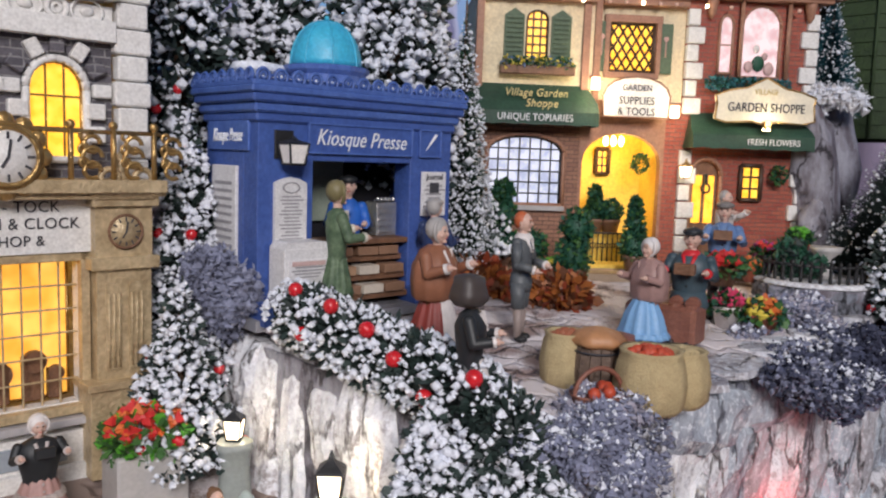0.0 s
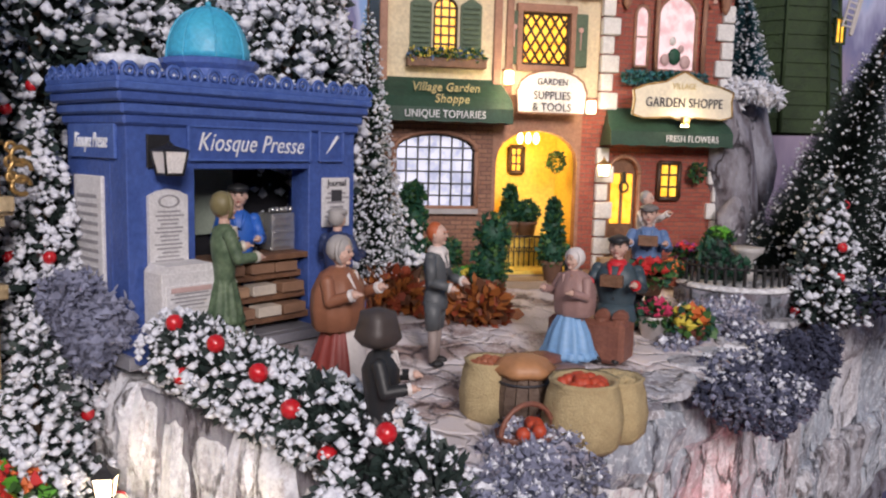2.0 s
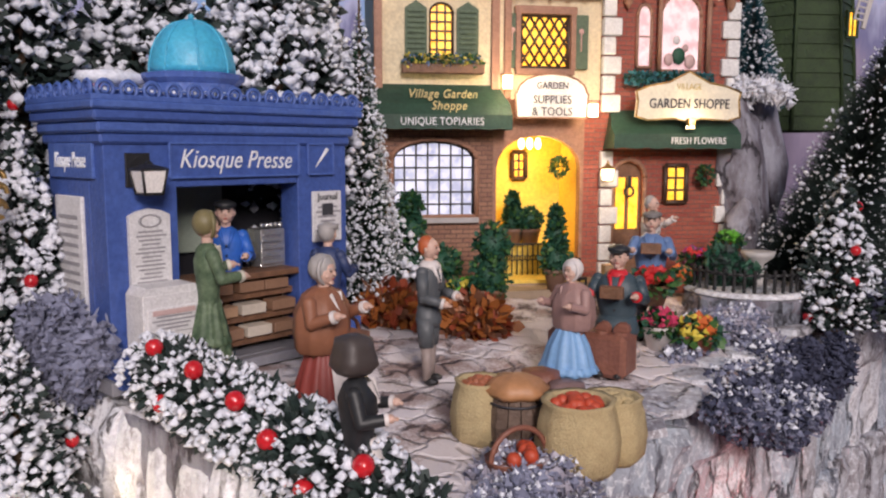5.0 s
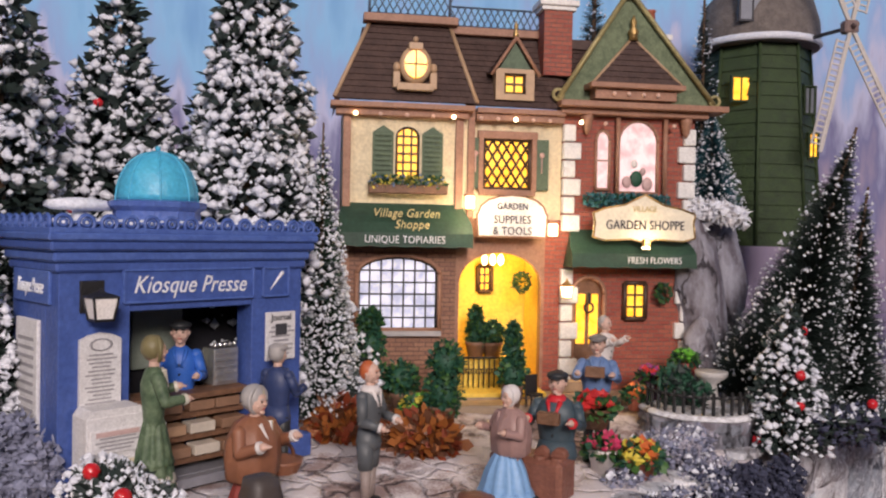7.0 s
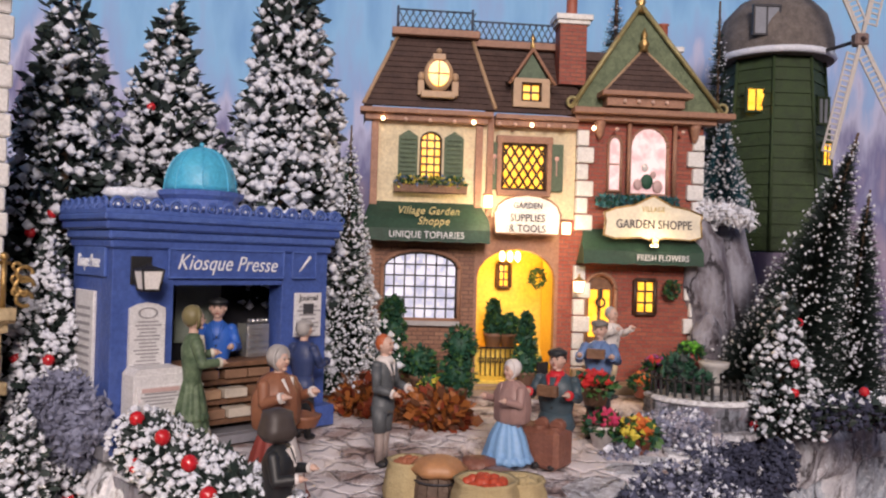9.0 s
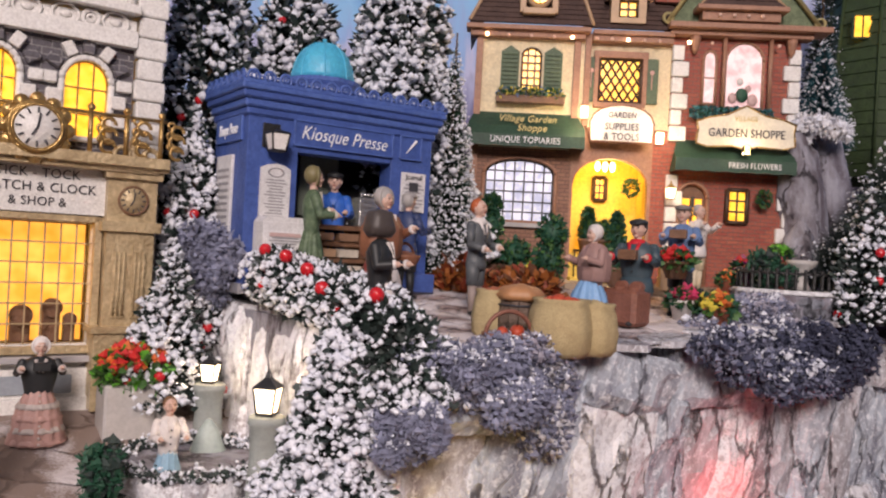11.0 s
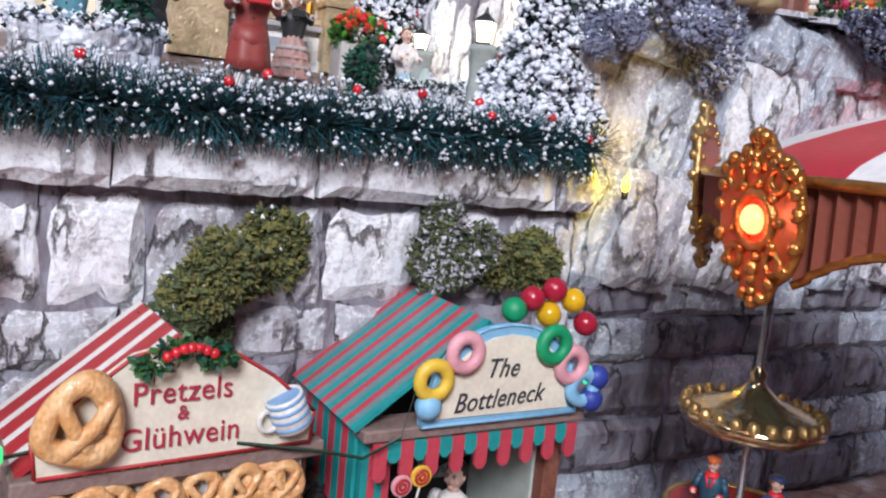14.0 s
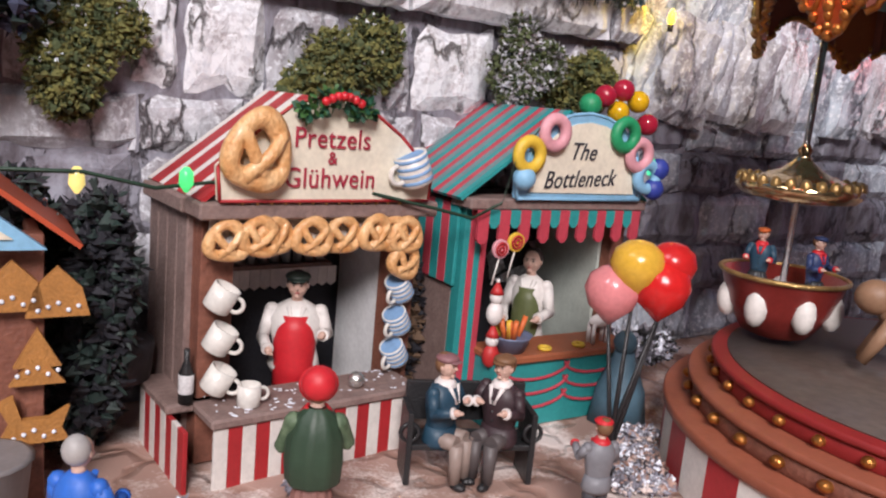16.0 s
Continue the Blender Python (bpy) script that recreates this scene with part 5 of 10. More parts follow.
    b.torus((0.147, -0.002, 0.052), 0.0028, 0.0007, n=12, k=5)
    b.box((0.147, -0.002, 0.058), (0.0022, 0.0022, 0.006))
    part("bell", b, BLACK, d)
    # shutters
    for x in (0.0222, 0.0508):
        b = B()
        b.prism([(x - 0.006, 0.125), (x + 0.006, 0.125), (x + 0.006, 0.152), (x, 0.156), (x - 0.006, 0.152)], -0.0022, -0.0002)
        s = part("shutter", b, GREEN_PAINT, t, "dull green louvred shutter")
        for i in range(9):
            m = B()
            m.box((x, -0.0026, 0.128 + 0.0028 * i), (0.0096, 0.0012, 0.0014), tf=None)
            part("slat", m, GREEN_PAINT, s)
    for x in (0.0765, 0.1165):
        b = B()
        b.box((x, 0.0008, 0.1362), (0.0085 if x > 0.1 else 0.0045, 0.002, 0.03))
        s = part("shutter", b, GREEN_PAINT, t, "dull green shutter with painted flower")
        m = B()
        m.ball((x, -0.0004, 0.142), (0.0017, 0.0004, 0.0017), 7)
        m.tube((x, -0.0004, 0.131), (x, -0.0004, 0.141), 0.0004, n=5)
        part("flower", m, paint("toy_pink", (0.65, 0.4, 0.35)), s)
    # quoins
    for side, x in ((0, 0.132), (1, 0.2095)):
        for i in range(15):
            wq = 0.011 if i % 2 else 0.0075
            xx = x + (wq / 2 - 0.003) * (1 if side == 0 else -1)
            b = B()
            zz = 0.006 + 0.0107 * i
            b.box((xx, -0.0008, zz), (wq, 0.0045, 0.0098), b=0.0006)
            if not (0.075 < zz < 0.1):
                part("quoin", b, WHITE, t)
    # cornices with bulbs
    for c, s in (((0.033, -0.003, 0.1665), (0.082, 0.014, 0.003)), ((0.033, -0.0015, 0.163), (0.076, 0.009, 0.004)), ((0.1025, -0.001, 0.1665), (0.053, 0.011, 0.003)),
                 ((0.1025, 0.0, 0.163), (0.053, 0.008, 0.004)), ((0.176, -0.004, 0.172), (0.104, 0.018, 0.0035)), ((0.172, -0.002, 0.1685), (0.092, 0.011, 0.0035))):
        b = B()
        b.box(c, s)
        part("cornice", b, TRIM, t)
    for x in (0.006, 0.02, 0.035, 0.05, 0.062, 0.078, 0.088, 0.0985, 0.109, 0.119, 0.138, 0.153, 0.196):
        m = B()
        m.ball((x, -0.0072, 0.1615), 0.0013, 8)
        part("bulb", m, BULB if x in (0.006, 0.062, 0.0985, 0.138) else paint("pinkish_bulb", (0.75, 0.5, 0.4)), t)
    for x in (0.143, 0.2055):
        b = B()
        b.lathe([(0.0005, 0.155), (0.0022, 0.158), (0.0034, 0.164), (0.004, 0.167)], 10, (x, -0.003, 0))
        part("corbel", b, TRIM, t)
    # roofs
    shingle_slope(t, [(-0.006, -0.009, 0.169), (0.075, -0.009, 0.169), (0.062, 0.016, 0.219), (0.015, 0.016, 0.219)], 13, 15, SHINGLE)
    shingle_slope(t, [(0.069, -0.005, 0.169), (0.13, -0.005, 0.169), (0.13, 0.02, 0.216), (0.062, 0.02, 0.216)], 13, 13, SHINGLE)
    shingle_slope(t, [(0.12, 0.0, 0.173), (0.215, 0.0, 0.173), (0.195, 0.022, 0.214), (0.12, 0.022, 0.214)], 12, 18, SHINGLE)
    b = B()
    b.add([(-0.006, -0.009, 0.169), (0.015, 0.016, 0.219), (0.015, 0.06, 0.219), (-0.006, 0.07, 0.169)], [[0, 1, 2, 3]])
    b.add([(0.215, 0.0, 0.173), (0.195, 0.022, 0.214), (0.195, 0.06, 0.214), (0.215, 0.07, 0.173)], [[0, 1, 2, 3]])
    b.box((0.09, 0.04, 0.213), (0.16, 0.045, 0.006))
    part("roof", b, SHINGLE, t, "dark brown shingled mansard roof")
    for p0, p1 in (((-0.006, -0.009, 0.17), (0.015, 0.016, 0.22)), ((0.075, -0.009, 0.17), (0.062, 0.016, 0.22))):
        b = B()
        b.tube(p0, p1, 0.0013, n=6)
        part("hip_rail", b, paint("tan_trim", (0.5, 0.33, 0.2)), t)
    b = B()
    b.box((0.0385, 0.014, 0.2205), (0.056, 0.01, 0.0045))
    b.box((0.096, 0.018, 0.2165), (0.066, 0.009, 0.0045))
    part("roof_edge", b, TRIM, t)
    b = B()
    for x0, x1, y, zb in ((0.014, 0.062, 0.014, 0.223), (0.0625, 0.128, 0.018, 0.219)):
        b.tube((x0, y, zb + 0.0125), (x1, y, zb + 0.0125), 0.0006, n=5)
        b.tube((x0, y, zb + 0.001), (x1, y, zb + 0.001), 0.0006, n=5)
        k = round((x1 - x0) / 0.0042)
        for i in range(k):
            xa, xb = x0 + (x1 - x0) * i / k, x0 + (x1 - x0) * (i + 1) / k
            b.tube((xa, y, zb + 0.001), (xb + 0.002, y, zb + 0.0125), 0.00035, n=4)
            b.tube((xb + 0.002, y, zb + 0.001), (xa, y, zb + 0.0125), 0.00035, n=4)
        for x in (x0, x1):
            b.tube((x, y, zb - 0.001), (x, y, zb + 0.0145), 0.0008, n=6)
    part("roof_railing", b, paint("blue_black_iron", (0.06, 0.08, 0.12)), t, "blue-black lattice roof railing")
    # oval dormer and gabled dormer
    b = B()
    b.lathe([(0.0075, 0), (0.0105, 0.0), (0.0105, 0.006), (0.0075, 0.006)], 20, sx=0.85, tf=pose(0.039, -0.011, 0.1895, -90, 0, 0))
    b.box((0.039, -0.007, 0.177), (0.021, 0.01, 0.004))
    b.box((0.039, -0.008, 0.1998), (0.008, 0.008, 0.004))
    b.ball((0.039, -0.009, 0.204), 0.0018, 8)
    for x in (0.0285, 0.0495):
        b.ball((x, -0.009, 0.188), (0.0022, 0.002, 0.003), 8)
        b.box((x, -0.007, 0.181), (0.004, 0.006, 0.009))
    d = part("oval_dormer", b, paint("tan_trim", (0.5, 0.33, 0.2)), t, "tan oval dormer surround")
    b = B()
    b.lathe([(0.0078, 0), (0.0078, 0.002)], 20, sx=0.82, tf=pose(0.039, -0.0105, 0.1895, 90, 0, 0))
    p = part("pane", b, YELLOW_WIN, d, "lit yellow oval pane")
    b = B()
    b.box((0.039, -0.0128, 0.1895), (0.0007, 0.0006, 0.0155))
    b.box((0.039, -0.0128, 0.1895), (0.0125, 0.0006, 0.0007))
    part("glazing_bar", b, WOOD, p)
    b = B()
    arch_wall(b, 0.0865, 0.1095, 0.173, 0.191, 0.0915, 0.1045, 0.1765, 0.1885, 0, -0.006, 0.004)
    d = part("gabled_dormer", b, paint("tan_trim", (0.5, 0.33, 0.2)), t, "tan gabled dormer")
    arched_window("window", d, 0.0915, 0.1045, 0.1765, 0.1885, 0, -0.003, YELLOW_WIN, DARK_BARS, 2, 2, 0.0008)
    b = B()
    b.prism([(0.0885, 0.191), (0.1075, 0.191), (0.098, 0.2065)], -0.005, 0.006)
    part("gable", b, GREEN_PAINT, d)
    for sg in (-1, 1):
        b = B()
        b.tube((0.098, -0.007, 0.209), (0.098 + sg * 0.0145, -0.007, 0.187), 0.0011, n=6)
        part("barge_board", b, TRIM, d)
        shingle_slope(d, [(0.098 + sg * 0.0142, -0.007, 0.188), (0.098 + sg * 0.0142, 0.012, 0.19), (0.098, 0.014, 0.2085), (0.098, -0.007, 0.2085)], 5, 5, SHINGLE)
    b = B()
    b.lathe([(0.001, 0.208), (0.0018, 0.211), (0.0008, 0.214), (0.0014, 0.216), (0.0002, 0.219)], 8, (0.098, -0.005, 0))
    part("finial", b, GOLD, d)
    # big gable
    b = B()
    b.prism([(0.124, 0.174), (0.222, 0.174), (0.1665, 0.24)], -0.004, 0.002)
    g = part("big_gable", b, material("mossy_green_panel", (0.19, 0.24, 0.14), 0.7, (0.09, 0.12, 0.07), 260, 0.9, 0.5), t, "large mossy green gable with gold edges")
    for x in (0.124, 0.222):
        b = B()
        b.tube((x, -0.006, 0.175), (0.1665, -0.006, 0.241), 0.0016, n=8)
        b.torus((x, -0.006, 0.1775), 0.003, 0.0011, n=14, k=6)
        part("barge_board", b, material("dull_gold_trim", (0.45, 0.36, 0.16), 0.45, (0.2, 0.2, 0.1), 160, 0.7, 0.3, 0.3), g)
    b = B()
    b.lathe([(0.003, 0.236), (0.0022, 0.24), (0.0035, 0.243), (0.0018, 0.247), (0.0025, 0.251), (0.001, 0.256), (0.0004, 0.262)], 10, (0.1665, -0.005, 0))
    part("finial", b, GOLD, g)
    shingle_slope(g, [(0.142, -0.016, 0.184), (0.196, -0.016, 0.184), (0.1695, -0.006, 0.2125), (0.1685, -0.006, 0.2125)], 8, 12, SHINGLE)
    for x in (0.142, 0.196):
        b = B()
        b.tube((x, -0.016, 0.184), (0.169, -0.006, 0.213), 0.0009, n=6)
        part("hip_rail", b, paint("tan_trim", (0.5, 0.33, 0.2)), g)
    b = B()
    b.lathe([(0.003, 0.211), (0.0024, 0.214), (0.0036, 0.216), (0.0014, 0.219), (0.002, 0.222), (0.0003, 0.226)], 8, (0.169, -0.007, 0))
    part("crown_finial", b, GOLD, g)
    b = B()
    b.box((0.169, -0.010, 0.1825), (0.058, 0.016, 0.003))
    b.box((0.169, -0.008, 0.178), (0.05, 0.012, 0.006))
    part("bay_cornice", b, TRIM, g)
    for x in (0.155, 0.164, 0.173, 0.182):
        m = B()
        m.ball((x, -0.0148, 0.178), 0.0014, 8)
        part("bulb", m, paint("pinkish_bulb", (0.75, 0.5, 0.4)), g)
    for x in (0.1625, 0.1925):
        b = B()
        b.tube((x, -0.003, 0.121), (x, -0.003, 0.168), 0.0014, n=8)
        part("bay_column", b, TRIM, t)
    # chimneys
    for x, zb, zt, y in ((0.1255, 0.19, 0.229, 0.008), (0.1945, 0.2, 0.218, 0.03)):
        b = B()
        b.box((x, y, (zb + zt) / 2), (0.0175, 0.013, zt - zb))
        c = part("chimney", b, BRICK_RED, t, "red brick chimney")
        b = B()
        b.box((x, y, zt + 0.001), (0.021, 0.016, 0.003))
        b.box((x, y, zt + 0.0038), (0.024, 0.019, 0.0035))
        part("cap", b, WHITE, c)
        b = B()
        b.lathe([(0.0045, zt + 0.0055), (0.0036, zt + 0.008), (0.0036, zt + 0.021), (0.0045, zt + 0.022)], 12, (x, y, 0))
        part("chimney_pot", b, paint("terracotta", (0.42, 0.12, 0.07)), c)
    # awnings and signs
    a = awning(t, -0.004, 0.0725, 0.1115, 0.0865, 0.018, 0.008, "dark green fabric awning with lettering")
    words("Village Garden", 0.0078, GOLD_PRINT, a, pose(0.035, -0.0125, 0.1055, -30, 0, 0), 0.3, wide=0.78)
    words("Shoppe", 0.0078, GOLD_PRINT, a, pose(0.038, -0.0153, 0.0992, -30, 0, 0), 0.3, wide=0.8)
    words("UNIQUE TOPIARIES", 0.0058, LETTER, a, pose(0.034, -0.0192, 0.0907), wide=0.86)
    a = awning(t, 0.131, 0.2075, 0.0985, 0.0765, 0.017, 0.0085, "dark green fabric awning with lettering")
    words("FRESH FLOWERS", 0.0054, LETTER, a, pose(0.181, -0.0182, 0.081), wide=0.8)
    s = board(t, "shop_sign", [(0.0765, 0.0935), (0.1165, 0.0935), (0.1172, 0.1065)] + [(0.0965 + 0.0200 * math.cos(math.pi * i / 8), 0.1070 + 0.0105 * math.sin(math.pi * i / 8)) for i in range(9)] + [(0.0758, 0.1065)], -0.012, 0.002, (WHITE, TRIM), "white arched shop sign with dark lettering")
    words("GARDEN", 0.0052, INK, s, pose(0.0965, -0.0124, 0.1108), wide=0.85)
    words("SUPPLIES", 0.0064, INK, s, pose(0.0965, -0.0124, 0.1032), wide=0.85)
    words("& TOOLS", 0.0064, INK, s, pose(0.0965, -0.0124, 0.0967), wide=0.85)
    pts = [(0.143, 0.0945), (0.150, 0.0925), (0.166, 0.0935), (0.174, 0.0915), (0.182, 0.0935), (0.198, 0.0925), (0.2055, 0.0945), (0.2045, 0.1035), (0.2055, 0.1085), (0.197, 0.1115), (0.186, 0.1135), (0.174, 0.1195), (0.162, 0.1135), (0.151, 0.1115), (0.143, 0.1085), (0.144, 0.1035)]
    s = board(t, "shop_sign", pts, -0.018, 0.0025, (paint("cream_board", (0.82, 0.76, 0.62)), GOLD), "cream scalloped shop sign with gold rim")
    words("VILLAGE", 0.0048, GOLD_PRINT, s, pose(0.174, -0.0185, 0.111), wide=0.8)
    words("GARDEN SHOPPE", 0.0076, INK, s, pose(0.1745, -0.0185, 0.1015), wide=0.78)
    # lamps: globes in the porch, wall lamp, spot over the sign
    b = B()
    b.tube((0.0905, 0.012, 0.086), (0.0905, 0.012, 0.0835), 0.0008, n=6)
    for dx in (-0.005, 0.0, 0.005):
        b.ball((0.0905 + dx, 0.011, 0.0795), (0.0019, 0.0019, 0.0034), 8, 1)
    part("porch_lamp", b, [GOLD, BULB], t, "three lit bulbs")
    fr = lantern(t, (0.1305, -0.010, 0.058), 0.0105, (GOLD, LAMP_GLASS), name="wall_lantern")
    b = B()
    b.box((0.174, -0.0215, 0.0905), (0.004, 0.004, 0.006), 0)
    b.lathe([(0.0026, 0.088), (0.0018, 0.0905)], 10, (0.174, -0.0215, 0), 1)
    part("sign_lamp", b, [GOLD, BULB], t)
    for x in (0.0725, 0.1225):
        b = B()
        b.box((x, -0.006, 0.113 if x < 0.1 else 0.098), (0.0045, 0.004, 0.007), 1)
        b.box((x, -0.003, 0.1175 if x < 0.1 else 0.1025), (0.0052, 0.008, 0.0014), 0)
        part("wall_lamp", b, [TRIM, BULB], t, "small lit wall lamp")
    # porch furniture
    arched_window("porch_window", t, 0.0872, 0.0955, 0.0585, 0.0745, 0, 0.0378, YELLOW_WIN, DARK_BARS, 2, 3, 0.0008, "small brown framed porch window")
    for i in range(12):
        b = B()
        x = 0.072 + 0.0031 * i
        b.tube((x, 0.001, 0.004), (x, 0.001, 0.0215), 0.0004, n=5)
        b.torus((x, 0.001, 0.014), 0.0016, 0.0003, n=10, k=4)
        part("baluster", b, BLACK, t, "thin black iron baluster")
    b = B()
    b.tube((0.071, 0.001, 0.0218), (0.107, 0.001, 0.0218), 0.0007, n=6)
    part("porch_rail", b, BLACK, t, "black iron porch railing")
    rng = np.random.default_rng(5)
    part("window_box", B().box((0.0365, -0.005, 0.1195), (0.045, 0.007, 0.005)), WOOD, t, "brown flower box")
    part("box_planting", foliage_mesh("box_planting", rng, [((0.018 + 0.0052 * i, -0.006, 0.1235), (0.0034, 0.0034, 0.003)) for i in range(8)], 0.0022, [LEAF, paint("blue_bloom", (0.16, 0.25, 0.42)), paint("yellow_bloom", (0.75, 0.6, 0.08)), LEAF_DARK], 110), None, t)
    part("box_planting", foliage_mesh("box_planting", rng, [((0.146 + 0.005 * i, -0.005, 0.1165), (0.0034, 0.0034, 0.0032)) for i in range(10)], 0.0022, [LEAF_DARK, NEEDLE_TEAL, paint("teal_leaf", (0.06, 0.25, 0.28))], 110), None, t)
    part("hanging_basket", foliage_mesh("hanging_basket", rng, [((0.109, 0.012, 0.066), (0.0048, 0.0048, 0.0055))], 0.0022, [LEAF, LEAF_DARK], 240), None, t)
    part("hanging_basket", foliage_mesh("hanging_basket", rng, [((0.192, -0.007, 0.062), (0.004, 0.004, 0.0055))], 0.0022, [LEAF_DARK, LEAF], 200), None, t)
    bulb_lamp("porch_lamp_light", t.matrix_world @ Vector((0.0925, 0.012, 0.072)), 0.055, (1.0, 0.72, 0.28), 0.003)
    bulb_lamp("wall_lantern_light", t.matrix_world @ Vector((0.1305, -0.018, 0.062)), 0.012, (1.0, 0.7, 0.35), 0.003)
    bulb_lamp("sign_lamp_light", t.matrix_world @ Vector((0.174, -0.028, 0.093)), 0.013, (1.0, 0.78, 0.45), 0.003)
    bulb_lamp("wall_lamp_light", t.matrix_world @ Vector((0.0725, -0.026, 0.111)), 0.045, (1.0, 0.78, 0.45), 0.003)
    bulb_lamp("wall_lamp_light", t.matrix_world @ Vector((0.1225, -0.026, 0.100)), 0.032, (1.0, 0.78, 0.45), 0.003)


shop()


# ---- clock shop ----
def clock_face(parent, x, z, r, y, ring, face, ticks=True):
    b = B()
    b.lathe([(r, 0), (r * 0.98, 0.0012), (0.0001, 0.0014)], 28, tf=pose(x, y, z, 90, 0, 0))
    f = part("clock_face", b, face, parent, "pale round clock face" if ticks else "bronze round dial")
    b = B()
    b.torus((x, y - 0.0012, z), r * 1.02, r * 0.09, n=28, k=6)
    part("clock_rim", b, ring, f)
    b = B()
    for i in range(12):
        a = math.pi * i / 6
        b.box((0, 0, r * 0.76), (r * 0.09, 0.0003, r * 0.26), 0, 0.00005, tf=pose(x, y - 0.0016, z, 0, math.degrees(a), 0))
    for a, ln in ((8, 0.62), (-150, 0.45)):
        b.box((0, 0, r * ln / 2), (r * 0.09, 0.0004, r * ln), 0, 0.00005, tf=pose(x, y - 0.0019, z, 0, a, 0))
    part("clock_hand", b, INK, f)
    return f


def clock_shop():
    z0 = 0.268
    t = thing("clock_shop", at_uv(0.0, 0.330, z0), "white toy clock shop with gilded pilasters and lit windows", "toy house")
    P = BRASS_PAINT
    b = B()
    arch_wall(b, 0.0, 0.134, 0.0, 0.098, 0.0505, 0.1045, 0.0298, 0.0865, 0, 0, 0.006)
    part("wall", b, WHITE, t)
    b = B()
    b.box((0.067, -0.001, 0.0), (0.138, 0.012, 0.012))
    b.box((0.067, 0.0, 0.012), (0.134, 0.008, 0.014))
    part("plinth", b, WHITE, t, "white stone plinth")
    b = B()
    b.box((0.078, -0.0045, 0.012), (0.04, 0.002, 0.0085))
    part("plinth_panel", b, paint("grey_blue_panel", (0.33, 0.37, 0.42)), t)
    for y, x in ((0.04, 0.003), (0.04, 0.131)):
        b = B()
        b.box((x, y, 0.125), (0.006, 0.068, 0.25))
        part("side_wall", b, WHITE, t)
    b = B()
    b.box((0.067, 0.072, 0.125), (0.13, 0.004, 0.25))
    part("back_wall", b, WHITE, t)
    # shop window with things inside
    w = arched_window("window", t, 0.0505, 0.1045, 0.0298, 0.0865, 0, 0.014, glow("lit_amber_room", (1.0, 0.55, 0.10), 1.3, (0.85, 0.34, 0.03), 70), GOLD, 1, 1, 0.0003, "amber lit shop window with gilded bars")
    for i in range(1, 8):
        m = B()
        m.box((0.0505 + 0.054 * i / 8, 0.001, 0.058), (0.0007, 0.0008, 0.057))
        part("glazing_bar", m, P, w)
    for j in range(1, 6):
        m = B()
        m.box((0.0775, 0.0008, 0.0298 + 0.0567 * j / 6), (0.054, 0.0008, 0.0007))
        part("glazing_bar", m, P, w)
    for x, hgt, c in ((0.063, 0.02, 0.0042), (0.077, 0.014, 0.005), (0.090, 0.018, 0.0045), (0.098, 0.012, 0.003)):
        b = B()
        b.box((x, 0.010, 0.030 + hgt / 2), (c * 1.7, 0.004, hgt))
        b.lathe([(c, 0), (c, 0.003)], 14, tf=pose(x, 0.0085, 0.030 + hgt * 0.9, 90, 0, 0))
        part("shelf_clock", b, WOOD, w, "brown mantel clock")
    for q in ((0.0775, 0.0275, 0.062, 0.0035), (0.0775, 0.0885, 0.062, 0.003), (0.0488, 0.058, 0.0034, 0.064), (0.1063, 0.058, 0.0034, 0.064)):
        b = B()
        b.box((q[0], -0.0015, q[1]), (q[2], 0.006, q[3]))
        part("window_surround", b, P, w)
    b = B()
    b.box((0.0775, -0.003, 0.0235), (0.066, 0.009, 0.003))
    part("window_sill", b, paint("grey_sill", (0.45, 0.43, 0.44)), w)
    # pilasters with dials
    for x in (0.036, 0.1195):
        b = B()
        b.box((x, -0.006, 0.018), (0.030, 0.016, 0.036))
        b.box((x, -0.006, 0.0375), (0.033, 0.019, 0.003))
        p = part("pilaster", b, P, t, "gilded pilaster with a bronze dial")
        b = B()
        b.box((x, -0.004, 0.061), (0.022, 0.012, 0.045))
        part("shaft", b, P, p)
        for sx in (-0.0045, 0.0045):
            b = B()
            b.prism([(x + sx - 0.003, 0.043), (x + sx + 0.003, 0.043), (x + sx + 0.003, 0.072), (x + sx + 0.0012, 0.078), (x + sx - 0.003, 0.078)], -0.0108, -0.0095)
            for k in range(3):
                b.tube((x + sx - 0.002 + 0.002 * k, -0.011, 0.044), (x + sx - 0.002 + 0.002 * k, -0.011, 0.074), 0.0005, n=5)
            part("fluted_panel", b, P, p)
        b = B()
        b.box((x, -0.005, 0.086), (0.027, 0.015, 0.005))
        b.box((x, -0.004, 0.0985), (0.0225, 0.013, 0.021))
        b.box((x, -0.005, 0.1105), (0.026, 0.016, 0.004))
        b.box((x, -0.006, 0.1145), (0.030, 0.019, 0.004))
        b.lathe([(0.003, 0.1165), (0.0045, 0.119), (0.0016, 0.123), (0.0024, 0.126), (0.0006, 0.13)], 10, (x, -0.006, 0))
        for sx in (-1, 1):
            b.torus((x + sx * 0.0065, -0.013, 0.1195), 0.0035, 0.0012, n=14, k=6)
        part("capital", b, P, p)
        clock_face(p, x, 0.0985, 0.0064, -0.0105, WOOD, P, False)
    # name board
    b = B()
    b.prism([(0.0495, 0.0905), (0.1095, 0.0905), (0.1095, 0.1095), (0.103, 0.1125), (0.056, 0.1125), (0.0495, 0.1095)], -0.005, 0.0)
    s = part("name_board", b, WHITE, t, "white name board with dark lettering")
